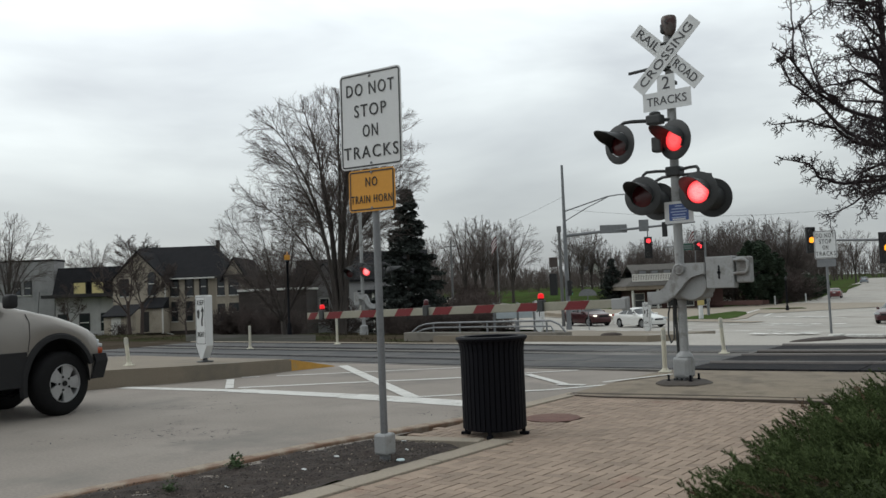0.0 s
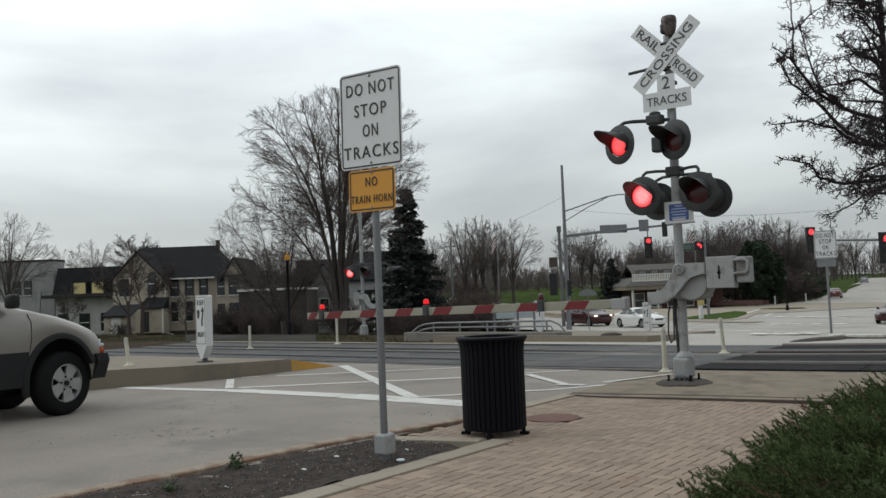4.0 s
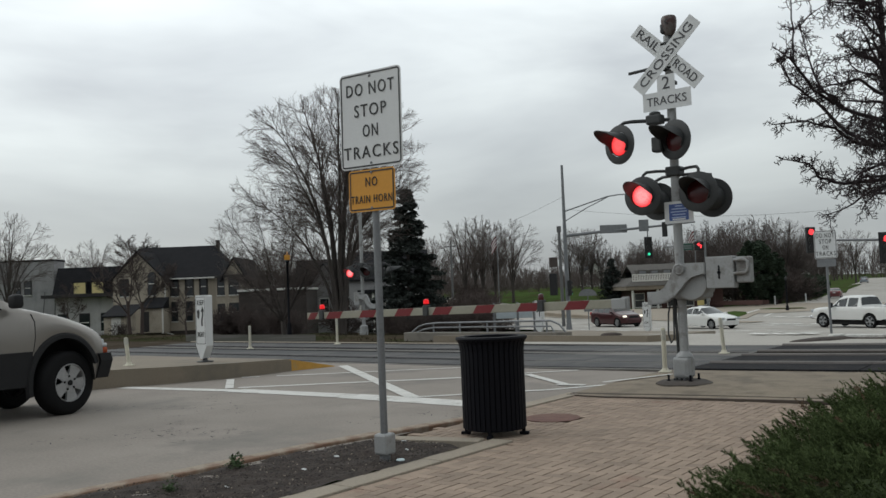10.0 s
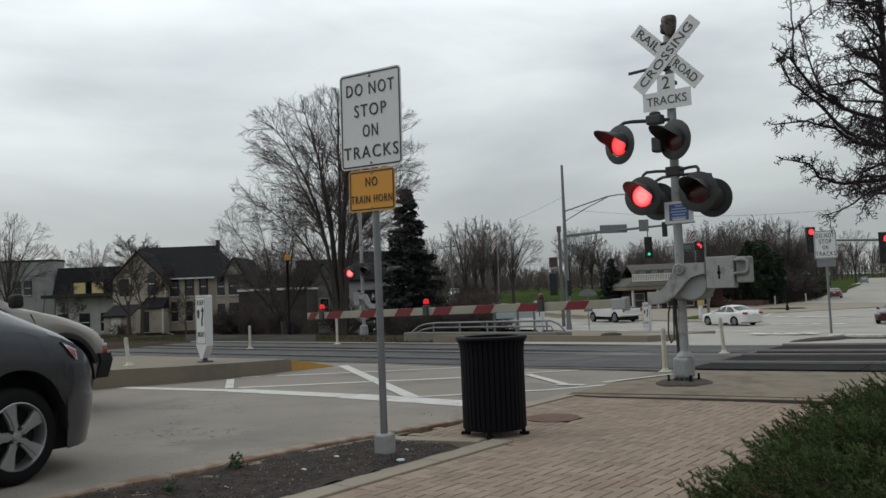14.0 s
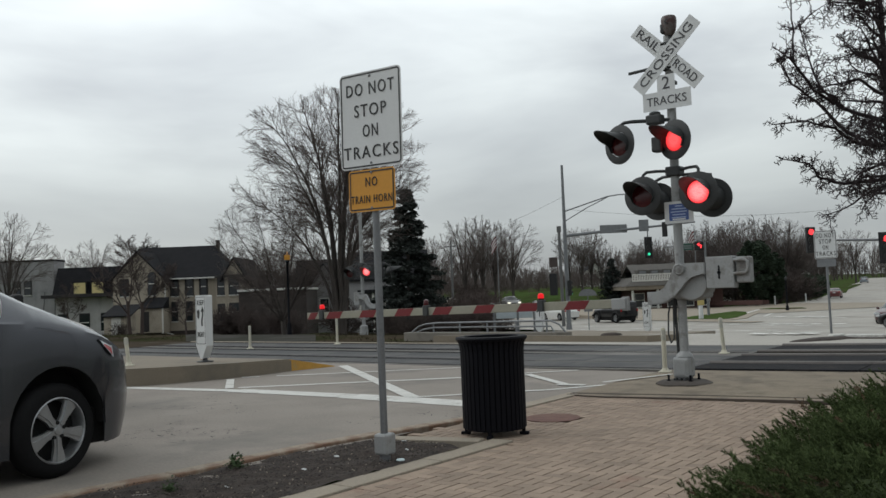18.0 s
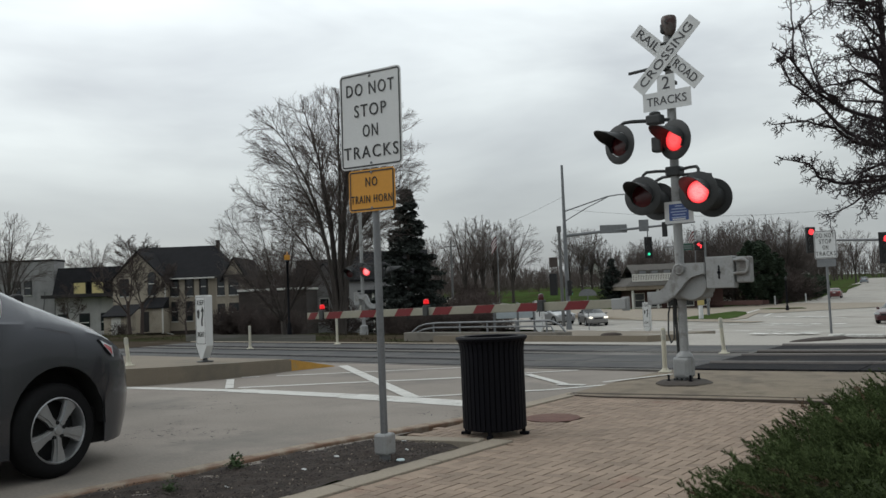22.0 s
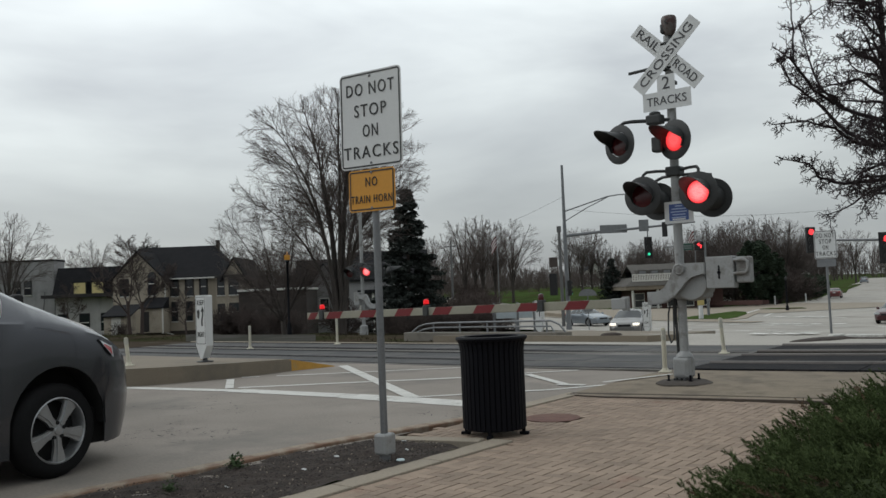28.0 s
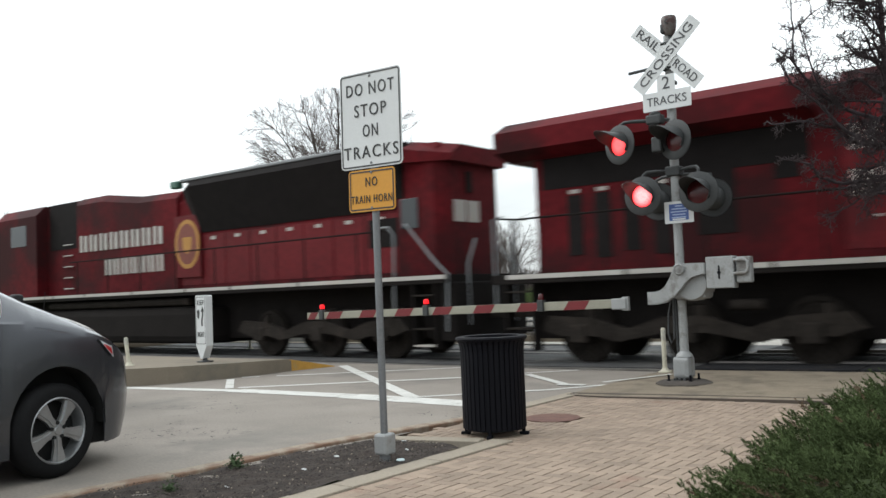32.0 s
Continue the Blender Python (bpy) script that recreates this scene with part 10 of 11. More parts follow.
def build_junipers():
    """Low spreading junipers along the footway."""
    mats = (mat("juniper", (0.054, 0.073, 0.03), 1.0, spec=0.05, var=0.55, scale=3, fine=30, island=0.8), mat("juniper_old", (0.085, 0.055, 0.03), 0.95, var=0.4, scale=4, fine=30, island=0.6))
    rng = np.random.RandomState(3)
    for i, (x, y, r, h) in enumerate(((-1.0, 4.6, 0.87, 0.40), (-0.97, 5.7, 0.95, 0.44), (-1.0, 6.8, 1.05, 0.46), (-1.07, 7.9, 1.1, 0.44), (-0.5, 8.9, 1.2, 0.42), (0.1, 6.2, 1.0, 0.5), (0.3, 7.6, 1.1, 0.52), (-0.2, 3.6, 0.9, 0.42), (0.9, 9.2, 1.2, 0.46))):
        th = thing("juniper_shrub", "low spreading dark green juniper shrub", "shrub", pose(x, y, 0.0), "junipers")
        bm = bmesh.new()
        lathe(bm, [(r * 0.9, 0.0), (r * 0.85, h * 0.3), (r * 0.6, h * 0.62), (r * 0.25, h * 0.8), (0.01, h * 0.82)], 18)
        for v in bm.verts:
            v.co += Vector((noise.noise(v.co * 3 + Vector((i, 0, 0))), noise.noise(v.co * 3 + Vector((0, i, 0))), 0)) * 0.14
        part("inner_growth", bm, mats[0], th, "", True)
        pts, ways = [], []
        for b in range(560):
            a, t0 = rng.uniform(0, math.tau), rng.uniform(0.03, 1) ** 0.55
            rr = r * t0 * rng.uniform(0.85, 1.1)
            zc = h * (0.98 - 0.80 * t0 * t0) + rng.normal(0, 0.03)
            c = np.array([rr * math.cos(a), rr * math.sin(a), max(0.0, zc - 0.05)])
            # each spray: a stem with shorter side shoots
            up = rng.uniform(0.35, 1.0)
            st = np.array([math.cos(a + rng.normal(0, 0.5)), math.sin(a + rng.normal(0, 0.5)), up])
            st /= np.linalg.norm(st)
            ln = rng.uniform(0.12, 0.26)
            for k in range(7):
                f = 0.15 + 0.85 * k / 6
                sd = st + rng.normal(0, 0.42, 3) * (1.0 if k < 6 else 0.1)
                sd /= np.linalg.norm(sd)
                m = 18
                t = rng.uniform(0, 1, (m, 1))
                q = c + st * ln * f + sd * t * (0.07 * (1.15 - 0.5 * f)) + rng.normal(0, 0.004, (m, 3))
                q[:, 2] = np.maximum(q[:, 2], 0.015)
                pts.append(q)
                ways.append(np.repeat(sd[None], m, 0))
        n = len(pts)
        old = rng.uniform(size=n // 7) < 0.05
        for nm, flag, mt in (("foliage", False, mats[0]), ("dead_sprays", True, mats[1])):
            sel = [k for k in range(n) if old[k // 7] == flag]
            o = new(nm, clump_mesh(nm, np.concatenate([pts[k] for k in sel]), 0.026, mt, 20 + i, 1.0, 0.11, np.concatenate([ways[k] for k in sel])))
            o.parent = th


build_junipers()


def rough_grass():
    """Dead stalks and tussocks along the far side of the tracks."""
    rng = np.random.RandomState(17)
    n = 5500
    x, y = rng.uniform(-46, -14.5, n), 18.6 + 9.0 * rng.uniform(0, 1, n) ** 1.2
    keep = (x < -12.9 - 0.55 * np.clip(y - 18.0, 0, 12)) & ((x > -1.05 * y) | (x < -1.43 * y))
    x, y = x[keep], y[keep]
    z = np.array([ground_z(a, b) for a, b in zip(x, y)]) + rng.uniform(-0.03, 0.03, len(x))
    me = clump_mesh("rough_grass", np.stack([x, y, z], 1), 0.09, mat("dead_grass", (0.042, 0.036, 0.025), 1.0, spec=0.0, var=0.4, island=1.0), 23, 1.0, 0.10, np.array([0, 0, 0.9]))
    tagged(new("rough_grass", me), "rough dead grass and weeds along the tracks", "grass", kind="stuff")


rough_grass()


def weeds(x, y, s, seed):
    th = thing("weed", "small green weed growing from a joint", "plant", pose(x, y, 0.0), "weeds")
    rng = np.random.RandomState(seed)
    m = 160
    P = np.stack([rng.normal(0, s * 0.4, m), rng.normal(0, s * 0.4, m), np.abs(rng.normal(0, s * 0.6, m))], 1)
    o = new("leaves", clump_mesh("leaves", P, s * 0.5, bpy.data.materials["weed_green"], seed))
    o.parent = th


mat("weed_green", (0.036, 0.062, 0.02), 0.8, var=0.3, island=0.5)
weeds(-5.66, 4.42, 0.09, 1)
weeds(-5.46, 3.68, 0.06, 2)
# ---- footway pieces: bricks, kerb stones, planting bed ----


def bed_edge(y):
    """The road side of the bed: it bends in towards the footway by the post."""
    return float(np.interp(y, (-2.0, 3.2, 3.9, 4.63, 5.33, 5.92, 6.5), (-6.5, -5.91, -5.81, -5.75, -5.67, -5.55, -5.45)))


def kerb_edge(y):
    """The road side of its kerb."""
    return float(np.interp(y, (-2.0, 3.17, 3.8, 4.7, 5.59, 6.16, 7.29, 8.72), (-6.7, -6.10, -6.03, -5.985, -5.93, -5.82, -5.58, -5.55)))


M_KERBRUST = mat("rust_stained_kerb", (0.27, 0.225, 0.175), 0.9, var=0.2, scale=3, fine=50, bump=0.3, stain=(0.17, 0.10, 0.065), stain_at=0.52)


def build_bed():
    """Narrow planting bed between road and footway, with its kerbs."""
    vs, fs = [], []
    nx, ny = 10, 60
    for j in range(ny + 1):
        for i in range(nx + 1):
            y = -2.0 + 8.05 * j / ny
            xl = bed_edge(y)
            x = xl + (-4.54 - xl) * i / nx
            vs.append((x, y, 0.012 + 0.035 * noise.noise(Vector((x * 4, y * 4, 0))) + 0.02 * noise.noise(Vector((x * 17, y * 17, 3)))))
    w = nx + 1
    me = bpy.data.meshes.new("planting_bed")
    me.from_pydata(vs, [], [(j * w + i, j * w + i + 1, (j + 1) * w + i + 1, (j + 1) * w + i) for j in range(ny) for i in range(nx)])
    me.materials.append(M_MULCH)
    tagged(new("planting_bed", me), "dark mulch in a narrow planting bed", kind="structure")
    rng = random.Random(4)
    chips = bpy.data.meshes.new("mulch_chips")
    vs, fs = [], []
    for k in range(3600):
        y = rng.uniform(2.6, 5.95)
        x = rng.uniform(bed_edge(y) + 0.05, -4.57)
        z = 0.03 + 0.035 * noise.noise(Vector((x * 4, y * 4, 0)))
        l, b, a = rng.uniform(0.004, 0.014), rng.uniform(0.003, 0.006), rng.uniform(0, 3.14)
        c, s = math.cos(a), math.sin(a)
        tip = rng.uniform(-0.004, 0.006)
        o = len(vs)
        for u, v, zz in ((-l, -b, 0), (l, -b, tip), (l, b, tip), (-l, b, 0), (0, 0, 0.006)):
            vs.append((x + u * c - v * s, y + u * s + v * c, z + zz))
        fs += [(o, o + 1, o + 4), (o + 1, o + 2, o + 4), (o + 2, o + 3, o + 4), (o + 3, o, o + 4)]
    chips.from_pydata(vs, [], fs)
    chips.materials.append(mat("mulch_chip", (0.05, 0.04, 0.034), 1.0, var=0.5, scale=20, island=1.4))
    tagged(new("mulch_chips", chips), "loose dark bark chips and grit", kind="stuff")
    bm = bmesh.new()
    for k in range(110):
        y = rng.uniform(2.9, 5.95)
        x = rng.uniform(bed_edge(y) + 0.15, -4.6)
        r = rng.uniform(0.003, 0.008)
        bmesh.ops.create_icosphere(bm, subdivisions=1, radius=r, matrix=Matrix.Translation((x, y, 0.036 + 0.035 * noise.noise(Vector((x * 4, y * 4, 0))))))
    single("pale_grit", bm, M_KERB, (0, 0, 0), "small pale stones scattered on the mulch", kind="stuff")
    for k, (x, y) in enumerate(((-5.05, 4.6), (-4.95, 5.4), (-5.2, 5.1), (-4.86, 5.6), (-5.1, 3.9), (-5.15, 5.9))):
        bm = bmesh.new()
        box(bm, -0.02, 0.02, -0.012, 0.012, 0, 0.006)
        single("paper_scrap", bm, M_WHITE, pose(x, y, 0.03, 8 * k, 5, 40 * k), "small pale scrap of litter on the mulch", "litter", group="litter")
    bm = bmesh.new()
    lathe(bm, [(0.034, 0.0), (0.035, 0.006), (0.03, 0.012), (0.01, 0.014)], 14)
    single("paper_cup_lid", bm, mat("pale_blue_plastic", (0.5, 0.6, 0.62), 0.4, var=0.1), pose(-4.60, 5.22, 0.03), "crumpled pale cup lid beside the post", "litter", smooth=True)
    # kerbs
    kb = thing("kerb_road", "worn concrete kerb along the planting bed", "kerb", (0, 0, 0), "", "structure")
    ys = [-2.0, 0.4, 1.8, 3.0, 4.0, 4.8, 5.5, 6.15, 6.8, 7.35, 7.85]
    for y0, y1 in zip(ys, ys[1:]):
        a, c = Vector((kerb_edge(y0) + 0.09, y0, 0)), Vector((kerb_edge(y1) + 0.09, y1, 0))
        d = c - a
        bm = bmesh.new()
        box(bm, 0.002, d.length - 0.002, -0.09, 0.09, -0.12, 0.03, 0.015)
        part("kerb_stone", bm, M_KERBRUST, kb, "", False, Matrix.Translation(a) @ Matrix.Rotation(math.atan2(d.y, d.x), 4, "Z"))
    k2 = thing("kerb_footway", "buff concrete edging beside the brick footway", "kerb", (0, 0, 0), "", "structure")
    first = None
    for i in range(8):
        y = -1.78 + 1.03 * i
        if first is None:
            bm = bmesh.new()
            box(bm, -0.11, 0.11, 0.003, 1.022, -0.1, 0.014, 0.008)
            first = part("edging_stone", bm, M_KERB, k2, place=pose(-4.45, y, 0))
        else:
            again("edging_stone", first, k2, pose(-4.45, y, 0))
    bm = bmesh.new()
    box(bm, -0.48, 0.45, -0.09, 0.09, -0.1, 0.016, 0.008, Matrix.Translation((-5.03, 6.20, 0.003)) @ Matrix.Rotation(radians(17), 4, "Z"))
    part("edging_stone", bm, M_KERB, k2)
    k3 = thing("kerb_ramp", "low kerb curving from the bed to the crossing", "kerb", (0, 0, 0), "", "structure")
    for a, b in (((-5.50, 7.85), (-5.52, 8.8)), ((-5.52, 8.8), (-5.53, 9.7))):
        d = Vector((b[0] - a[0], b[1] - a[1], 0))
        bm = bmesh.new()
        box(bm, 0.003, d.length - 0.003, -0.1, 0.1, -0.1, 0.014, 0.006)
        part("kerb_stone", bm, M_KERB, k3, "", False, Matrix.Translation((a[0], a[1], 0)) @ Matrix.Rotation(math.atan2(d.y, d.x), 4, "Z"))


build_bed()


def build_manhole():
    th = thing("manhole_cover", "rust-brown round iron cover set in the paving", "manhole cover", pose(-4.74, 7.80, 0.0))
    bm = bmesh.new()
    lathe(bm, [(0.29, 0.0), (0.29, 0.006), (0.27, 0.008), (0.02, 0.008)], 32)
    part("plate", bm, mat("rusty_iron", (0.135, 0.07, 0.055), 0.9, 0.1, var=0.3, scale=8, fine=50, bump=0.5), th, "", True)


build_manhole()


def build_joint():
    """The two open joints and the concrete strip between bricks and the apron by the tracks."""
    lower = [(-5.58, 9.52), (-5.1, 9.44), (-4.15, 9.6), (-2.98, 9.74), (0, 9.86), (6, 10.0)]
    upper = [(-5.62, 9.62), (-4.94, 9.72), (-4.28, 9.82), (-3.6, 9.88), (-2.94, 9.93), (0, 10.04), (6, 10.15)]
    bm = bmesh.new()
    xs = [-5.55 + 0.3 * i for i in range(39)]
    rows = []
    for x in xs:
        y0, y1 = float(np.interp(x, [p[0] for p in lower], [p[1] for p in lower])), 10.3
        rows.append([bm.verts.new((x, y0, lift(x, y0) + 0.004)), bm.verts.new((x, y1, lift(x, y1) + 0.005)), bm.verts.new((x, y1, -0.05)), bm.verts.new((x, y0, -0.05))])
    for a, b in zip(rows, rows[1:]):
        for q in range(4):
            bm.faces.new((a[q], a[(q + 1) % 4], b[(q + 1) % 4], b[q]))
    single("edging_strip", bm, M_APRON, (0, 0, 0), "tan concrete strip between bricks and apron", kind="structure")
    for line, w0, w1, lab in ((upper, 0.10, 0.03, "dark open drain joint across the footway"), (lower, 0.03, 0.022, "narrow dark joint across the footway")):
        bm = bmesh.new()
        rows = []
        for x in xs:
            y = float(np.interp(x, [p[0] for p in line], [p[1] for p in line]))
            w = w1 + (w0 - w1) * max(0.0, 1 - (x + 5.55) / 2.2)
            rows.append([bm.verts.new((x, y + d * w, lift(x, y) + h)) for d, h in ((-0.5, -0.03), (-0.5, 0.009), (0.5, 0.009), (0.5, -0.03))])
        for a, b in zip(rows, rows[1:]):
            for q in range(4):
                bm.faces.new((a[q], a[(q + 1) % 4], b[(q + 1) % 4], b[q]))
        single("joint_strip", bm, M_JOINT, (0, 0, 0), lab, kind="structure")


build_joint()


def build_cracks():
    """Fine cracks wandering over the road slab."""
    rng = random.Random(9)
    m = mat("crack_fill", (0.05, 0.05, 0.05), 1.0, var=0.2)
    bm = bmesh.new()
    runs = [(-9.5, 7.0, -0.9, 3.2, 0.5), (-8.3, 5.0, 0.3, 1.4, 0.5), (-10.2, 7.6, -0.2, 2.2, 0.35), (-11.0, 6.2, 0.1, 1.6, 0.3), (-6.6, 6.3, 0.9, 1.1, 0.4), (-6.3, 7.5, 0.2, 0.9, 0.7), (-9.0, 4.4, 0.2, 2.4, 0.3)]
    for x, y, ang, ln, dense in runs:
        # a broken main crack with short side cracks and pits along it
        p, a = Vector((x, y, 0.003)), ang
        for i in range(int(ln / 0.07)):
            a += rng.gauss(0, 0.25) + 0.15 * (ang - a)
            p = p + Vector((math.cos(a), math.sin(a), 0)) * 0.07
            for k in range(2):
                if rng.random() > dense:
                    continue
                q, b = p + Vector((rng.gauss(0, 0.12), rng.gauss(0, 0.12), 0)), a + rng.choice((0.0, 0.9, -0.8, 1.6)) + rng.gauss(0, 0.4)
                prev = None
                for m_ in range(rng.randint(2, 4)):
                    b += rng.gauss(0, 0.5)
                    nrm = Vector((-math.sin(b), math.cos(b), 0)) * rng.uniform(0.0015, 0.008)
                    pair = [bm.verts.new(q + nrm), bm.verts.new(q - nrm)]
                    if prev:
                        bm.faces.new((prev[0], prev[1], pair[1], pair[0]))
                    prev = pair
                    q = q + Vector((math.cos(b), math.sin(b), 0)) * rng.uniform(0.02, 0.05)
    bmesh.ops.delete(bm, geom=[v for v in bm.verts if not v.link_faces], context="VERTS")
    single("road_cracks", bm, m, (0, 0, 0), "fine dark cracks in the road slab", kind="stuff")


build_cracks()


def build_bricks():
    """Bricks in herringbone, open joints across the walk and tight ones along it; those near the walk line are single pieces, the rest one mesh."""
    w = 0.096
    home = bpy.data.objects["pavement"]
    wide, tight = 0.0036, 0.0006
    meshes = {}
    for up in (False, True):
        hx, hy = (w / 2, w) if up else (w, w / 2)
        bm = bmesh.new()
        box(bm, -hx + wide, hx - wide, -hy + tight, hy - tight, -0.05, 0.0, 0.0)
        top = [e for e in bm.edges if all(v.co.z > -0.01 for v in e.verts)]
        bmesh.ops.bevel(bm, geom=top, offset=0.0022, segments=1, affect="EDGES")
        meshes[up] = mesh_of("brick", bm, M_PAVER)
    for x0, x1, y0, y1 in ((-5.45, 8, 9.42, 9.742), (-4.335, -4.14, -3, 6.3), (-5.42, -5.15, 6.5, 9.42)):
        bm = bmesh.new()
        box(bm, x0, x1, y0, y1, -0.05, -0.004)
        part("edge_course", bm, M_PAVER, home)
    rng = random.Random(12)
    rest_v, rest_f = [], []
    count = 0
    for m in range(-58, 59):
        for n in range(-128, 129):
            ox, oy = -3.0 + w * (n + 2 * m), 5.0 + w * (n - 2 * m)
            for x, y, up in ((ox + w, oy + w / 2, False), (ox + w / 2, oy + 2 * w, True)):
                if x > 6.5 or x < -5.40 or y < -3 or y > 9.66 or (x < -4.26 and y < 6.32) or math.hypot(x + 4.74, y - 7.80) < 0.27:
                    continue
                dz = rng.uniform(-0.0012, 0.0012)
                if -4.4 < x < -2.3 and 4.7 < y < 8.8 and count < 300:
                    ob = new("brick", meshes[up])
                    ob.parent = home
                    ob.matrix_basis = pose(x, y, dz, rng.gauss(0, 0.12), rng.gauss(0, 0.2), rng.gauss(0, 0.5))
                    count += 1
                else:
                    hx, hy = (w / 2, w) if up else (w, w / 2)
                    o = len(rest_v)
                    for sx, sy, z in ((-1, -1, 0), (1, -1, 0), (1, 1, 0), (-1, 1, 0), (-1, -1, -0.04), (1, -1, -0.04), (1, 1, -0.04), (-1, 1, -0.04)):
                        g = 0.002 if z == 0 else 0.0
                        rest_v.append((x + sx * (hx - wide - g), y + sy * (hy - tight - g * 0.4), z + dz))
                    rest_f += [(o, o + 1, o + 2, o + 3), (o, o + 4, o + 5, o + 1), (o + 1, o + 5, o + 6, o + 2), (o + 2, o + 6, o + 7, o + 3), (o + 3, o + 7, o + 4, o)]
    me = bpy.data.meshes.new("bricks")
    me.from_pydata(rest_v, [], rest_f)
    me.materials.append(M_PAVER)
    ob = tagged(new("bricks", me), "", kind="stuff")
    ob.parent = home


build_bricks()
# ---- traffic on the cross street ----


def traffic(label, cfg, category, rows, v, away=False):
    """A vehicle that follows the cross street; rows: (seconds, metres along it), held or carried on beyond its ends."""
    th, wheels = car(label, cfg, pose(*cross(rows[0][1], v), 0), category, "passing traffic")
    TRAFFIC.append((th, wheels, cfg["r"], rows, v, away))
    return th


TRAFFIC = []
P_WHITE = paint("white_paint", (0.62, 0.62, 0.60), 0.3, 0.0)
P_MAROON = paint("maroon_paint", (0.05, 0.012, 0.014), 0.3, 0.3)
P_SILVER = paint("silver_paint_car", (0.36, 0.37, 0.38), 0.3, 0.6)
P_BLACK = paint("black_paint", (0.01, 0.01, 0.011), 0.3, 0.2)
P_GREY = paint("steel_grey_paint", (0.22, 0.25, 0.28), 0.3, 0.5)
P_DGREY = paint("dark_grey_paint", (0.06, 0.065, 0.07), 0.35, 0.4)
EAST, WEST = -2.47, 2.55
traffic("dark maroon suv with lit headlights at the junction", suv(P_MAROON, "dark maroon body", True, H=1.8), "suv",
        [(0, 11.88), (7.5, 11.71), (8.5, 11.13), (9, 10.07), (9.6, 8.88), (10.2, 6.98), (10.5, 5.11), (10.8, 3.6), (11.4, 0.53), (11.7, -1.36), (12.0, -3.15), (12.3, -4.9), (12.6, -6.92), (12.9, -9.39), (13.2, -11.93), (13.5, -14.67), (13.8, -17.56), (16, -40), (18, -62), (32, -200)], EAST)
traffic("white sedan pulling away from the junction", sedan(P_WHITE, "clean white body"), "car",
        [(0, 4.9), (7.5, 4.83), (8.5, 3.6), (9, 2.29), (9.3, 0.9), (9.6, -0.49), (9.9, -2.0), (10.2, -3.48), (10.5, -5.3), (10.8, -7.44), (11.1, -9.69), (11.4, -12.01), (11.7, -14.42), (12.0, -16.92), (14, -36), (32, -230)], EAST)
traffic("white crew cab pickup truck driving along the cross street", pickup(P_WHITE, "white body over chrome bumpers"), "pickup truck",
        [(0, -70), (9.3, -14.4), (9.6, -12.5), (9.9, -10.7), (10.2, -9.01), (10.5, -7.39), (10.8, -5.66), (11.1, -3.7), (11.4, -1.85), (11.7, -0.1), (12.0, 1.84), (12.3, 3.84), (12.6, 6.0), (12.9, 8.15), (13.2, 10.26), (13.5, 12.3), (13.8, 14.28), (14.1, 16.33), (14.5, 19.1), (20, 58), (32, 140)], WEST, True)
traffic("white sedan driving along the cross street", sedan(P_WHITE, "white body"), "car",
        [(0, -110), (10, -28), (12.3, -10.3), (12.6, -8.2), (12.9, -6.2), (13.2, -4.2), (13.5, -2.3), (13.8, -0.38), (14.1, 1.61), (14.5, 4.1), (15.5, 10.3), (16.5, 16.2), (16.8, 18.0), (17.1, 19.7), (24, 60), (32, 110)], WEST, True)
traffic("black boxy off-road car with a rear spare wheel", jeep(P_BLACK, "black body with black roof"), "suv",
        [(0, -160), (14, -22), (16.5, 1.04), (16.8, 3.8), (17.1, 6.8), (17.4, 9.8), (17.7, 12.3), (18.0, 14.7), (18.3, 17.0), (18.6, 19.2), (18.9, 21.5), (32, 120)], 2.0, True)
traffic("black sedan driving along the cross street", sedan(P_BLACK, "glossy black body"), "car",
        [(0, -235), (17, -26), (18.3, -10.6), (18.6, -6.9), (18.9, -3.2), (19.2, 0.4), (19.5, 3.9), (19.8, 7.4), (20.2, 11.8), (20.6, 15.5), (21.0, 19.0), (32, 110)], WEST, True)
traffic("silver suv with lit foglights crossing the junction", suv(P_SILVER, "silver body", False, 4.5, 1.68), "suv",
        [(0, 190), (20, 35), (22.2, 15.6), (22.6, 12.56), (23.0, 9.59), (23.4, 6.25), (23.8, 2.61), (24.2, -1.3), (24.6, -5.15), (25.0, -9.43), (25.5, -14.8), (27, -32), (32, -95)], EAST)
traffic("white full-size suv crossing the junction", suv(P_WHITE, "white body", False, 5.2, 1.9), "suv",
        [(0, 210), (22, 33), (24.2, 15.0), (24.6, 12.0), (25.0, 8.8), (25.5, 4.7), (26.5, -4.3), (27.5, -13.99), (28, -20.5), (29, -34), (32, -72)], EAST)
traffic("grey-blue sedan crossing the junction", sedan(P_GREY, "grey-blue metallic body"), "car",
        [(0, 260), (26, 29), (28.0, 11.97), (28.5, 7.58), (29.0, 2.7), (29.5, -2.8), (30.0, -8.59), (30.3, -12.2), (30.6, -15.75), (32, -33)], EAST)
traffic("dark grey pickup truck driving along the cross street", pickup(P_DGREY, "dark grey body", 5.5, 1.80), "pickup truck",
        [(0, -112), (20, -110), (28, -38), (30.3, -13.4), (30.6, -9.8), (31.0, -5.07), (32.0, 6.0)], WEST, True)
traffic("small silver car waiting along the cross street", sedan(P_SILVER, "silver body"), "car",
        [(0, 290), (29, 22.0), (30.3, 14.69), (30.6, 12.56), (31.0, 9.6), (32, 2.0)], EAST)
TURNER, TURNER_WHEELS = car("grey sedan with bright headlights waiting beyond the tracks", sedan(paint("dull_silver_paint", (0.19, 0.185, 0.18), 0.35, 0.5), "dull grey body", True), pose(-21.9, 44.9, 0), "car")
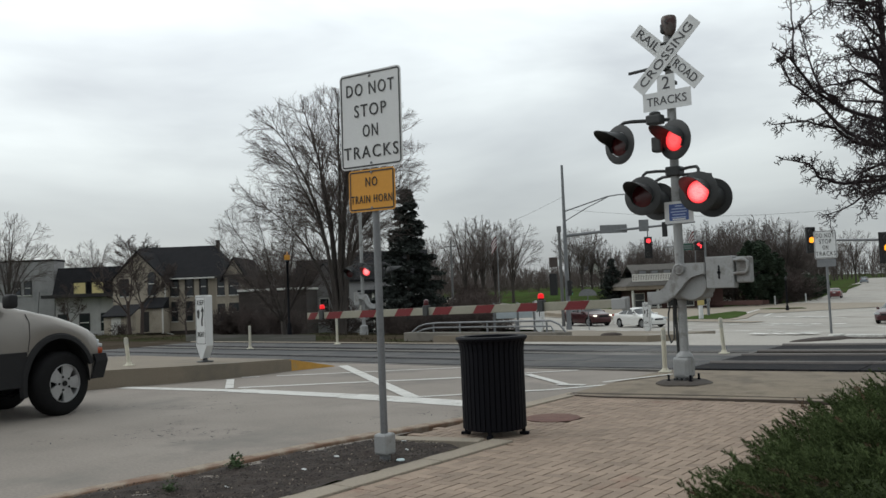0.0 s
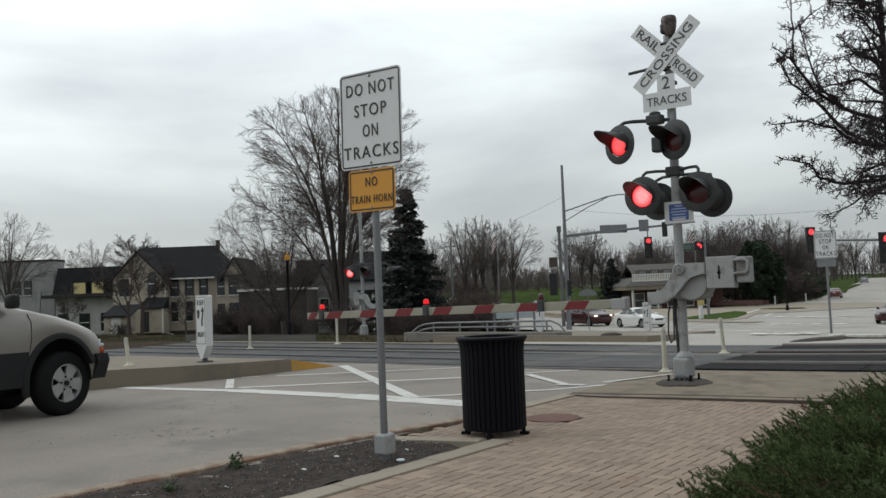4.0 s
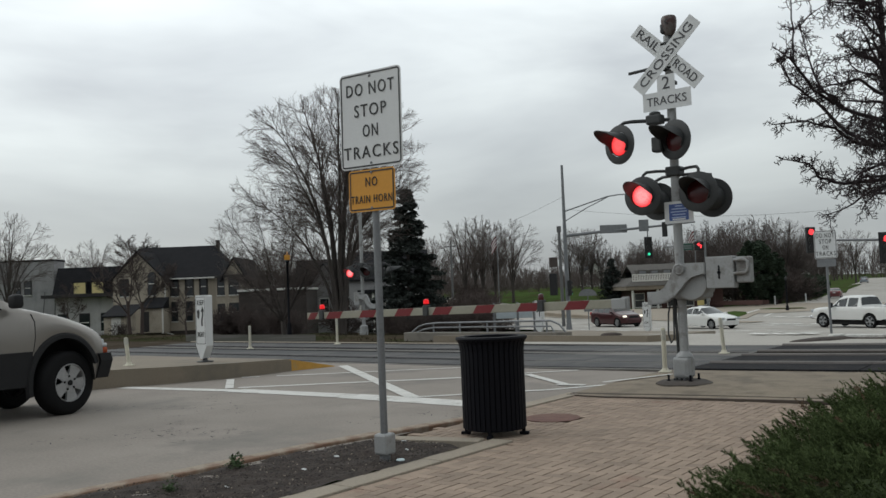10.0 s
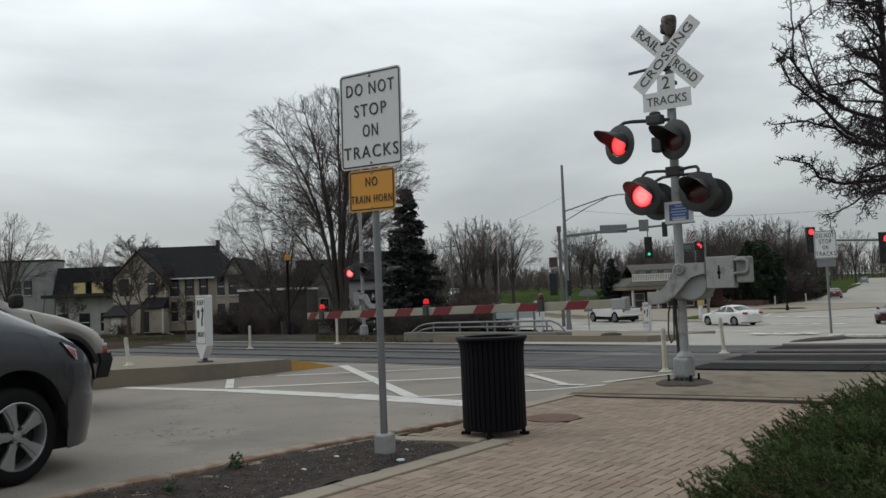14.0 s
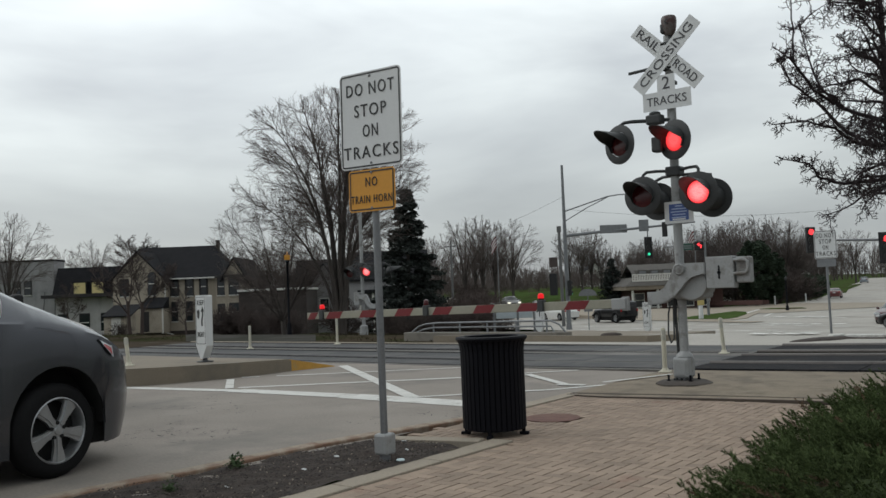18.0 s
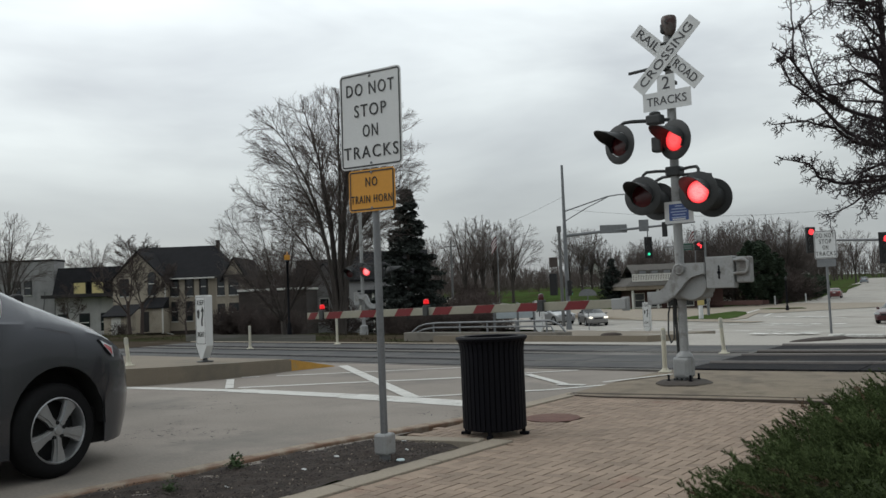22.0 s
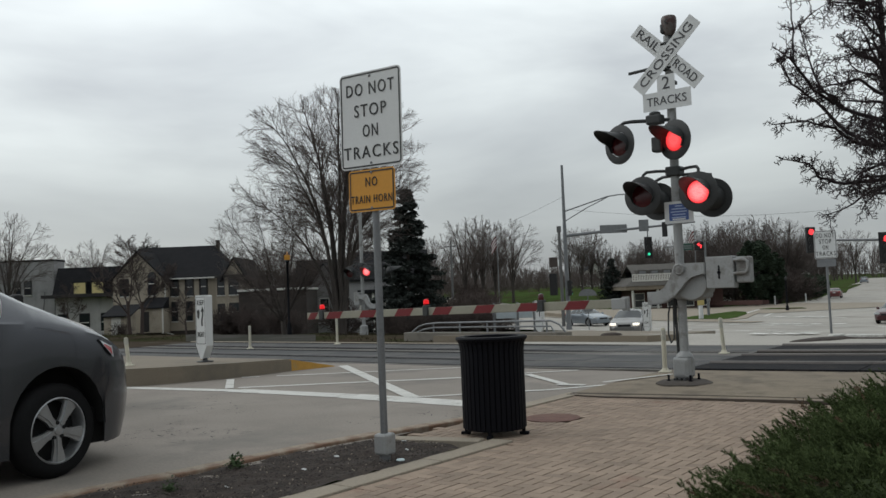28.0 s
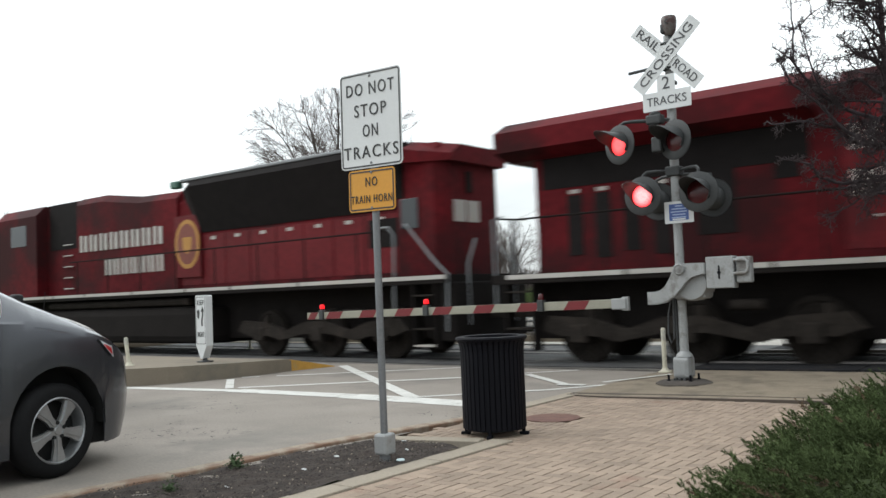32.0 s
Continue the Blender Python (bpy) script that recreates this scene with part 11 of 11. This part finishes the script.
car("dark maroon sedan standing at the far traffic lights", sedan(P_MAROON, "dark maroon body"), pose(-11.6, 63.2, ground_z(-11.6, 63.2) + 0.03, 0, 0, -95), "car")
car("dull red sedan parked on the hill road", sedan(paint("dull_red_paint", (0.13, 0.04, 0.04), 0.4, 0.2), "dull red body"), pose(-32.6, 134.0, ground_z(-32.6, 134.0) + 0.03, 0, 0, 100), "car")
car("pale car parked far up the hill", sedan(P_GREY, "pale grey body"), pose(-48.9, 229.0, ground_z(-48.9, 229.0) + 0.05, 0, 0, 100), "car")
# ---- what moves ----


def flash_rows(lit, dark, state):
    """Rows that hold each pose and change within one frame."""
    rows, now = [], None
    for t, on in state:
        m = lit if on else dark
        if now is None:
            rows.append((0.0, m))
        else:
            rows += [(t - 1 / 30, now), (t, m)]
        now = m
    rows.append((32.0, now))
    return rows


def motions():
    # the two lamps of each pair light in turn; those on the arm a moment sooner
    for first, pair_a, pair_b in ((0.245, FLASH_A, FLASH_B), (0.18, ARM_A, ARM_B)):
        state, on, k = [(0.0, True)], True, 0
        while first + k * 0.605 < 31.95:
            on = not on
            state.append((round((first + k * 0.605) * 30) / 30, on))
            k += 1
        for lit, m_on, m_off in pair_a:
            walk(lit, flash_rows(m_on, m_off, state))
        for lit, m_on, m_off in pair_b:
            walk(lit, flash_rows(m_on, m_off, [(t, not v) for t, v in state]))
    for src, t0, t1 in SIGNAL_LAMPS:
        state = [(0.0, t0 == 0.0)] + ([(t0, True)] if t0 else []) + ([(t1, False)] if t1 < 32 else [])
        walk(src, flash_rows(pose(0, 0, 0), pose(0, 0.19, 0), state))
    # the minivan rolls up and stops
    still = (-7.70, 3.5 + 0.90 - 2.54)
    rows = [(0.0, -16.0), (6.0, -12.0), (10.5, -5.8), (12.0, -3.0), (12.6, -2.0), (13.0, -1.38), (13.2, -1.11), (13.4, -0.865), (13.6, -0.655), (13.8, -0.48), (14.0, -0.345), (14.2, -0.235), (14.4, -0.15), (14.7, -0.06), (15.1, -0.02), (32.0, -0.02)]
    roll(VAN, VAN_WHEELS, 0.375, 12.4, 15.0, [(t, still[0], still[1] + d, 90.0) for t, d in rows])
    # the waiting estate creeps a hand's width
    roll(SUV, SUV_WHEELS, 0.40, 0.0, 5.5, [(t, -11.37, 5.57 + 0.66 - 2.30 + d, 90.0) for t, d in ((0.0, -0.07), (3.5, -0.06), (5.2, 0.0), (32.0, 0.0))])
    for th, wheels, r, rows, v, away in TRAFFIC:
        out = []
        for t, u in rows:
            x, y = cross(u, v)
            out.append((t, pose(x, y, ground_z(x, y) + 0.032, 0, 0, 151.0 if away else -29.0)))
        walk(th, out)
        seen = [t for t, u in rows if abs(u) < 24]
        spin(wheels, r, max(min(seen) - 0.5, 0.0), min(max(seen) + 0.5, 32.0), [(t, -u if not away else u) for t, u in rows])
    # the silver car turns up to the tracks and waits
    way = ((0.0, -150, 150, -45), (18.0, -58, 87, -45), (20.2, -46, 77, -48), (21.0, -40.5, 71.5, -50), (21.8, -35.2, 64.5, -50), (22.6, -30.7, 58.9, -52), (23.4, -26.0, 52.9, -56), (24.2, -23.3, 49.2, -60),
           (25.0, -22.2, 47.3, -64), (25.5, -21.9, 46.7, -66), (26.5, -21.85, 45.6, -70), (27.5, -21.9, 44.9, -72), (32.0, -21.9, 44.9, -72))
    walk(TURNER, [(t, pose(x, y, ground_z(x, y) + 0.035, 0, 0, hd)) for t, x, y, hd in way])
    spin(TURNER_WHEELS, 0.325, 20.0, 28.0, gone(way))
    # the train
    for loco, back in ((LEAD, 0.0), (SECOND, 0.22)):
        walk(loco, [(t, pose(-4.51 - back + 16.58 * (t - 31.0), TRACK_Y, 0)) for t in (0.0, 32.0)])
    spin(LOCO_WHEELS, 0.545, 29.5, 32.0, [(29.5, 0.0), (32.0, 16.58 * 2.5)])


def gone(rows):
    """Way gone at each row, from the rows' places."""
    out, far = [], 0.0
    for i, (t, x, y, hd) in enumerate(rows):
        if i:
            far += math.hypot(x - rows[i - 1][1], y - rows[i - 1][2])
        out.append((t, far))
    return out


def spin(wheels, r, t0, t1, path):
    """Turns wheels with the way between two times; path: (seconds, metres). Poses are in the vehicle's space."""
    ts, us = [a for a, b in path], [b for a, b in path]
    begin = float(np.interp(t0, ts, us))
    steps = [(0.0, 0.0)] if t0 > 0 else []
    t, last = t0, 99.0
    while t <= t1 + 1e-6:
        ang = (float(np.interp(t, ts, us)) - begin) / r
        if last == 99.0 or abs(ang - last) > 0.8:
            steps.append((t, ang))
            last = ang
        t += 1 / 30
    if steps[-1][0] < t1 - 0.05:
        steps.append((t1, (float(np.interp(t1, ts, us)) - begin) / r))
    if t1 < 32:
        steps.append((32.0, steps[-1][1]))
    for w, x, y, side, *turned in wheels:
        hub = Matrix.Translation((x, y, r)) @ Matrix.Rotation(radians(turned[0] if turned else 0.0), 4, "Z")
        walk(w, [(t, hub @ Matrix.Rotation(a, 4, "Y") @ Matrix.Rotation(radians(side), 4, "Z")) for t, a in steps])


def roll(th, wheels, r, t0, t1, rows):
    """Drives a vehicle along its rows (seconds, x, y, heading) and turns its wheels with the way."""
    walk(th, [(t, pose(x, y, ground_z(x, y) if y > 20 else 0.0, 0, 0, hd)) for t, x, y, hd in rows])
    spin(wheels, r, t0, t1, gone(rows))


motions()
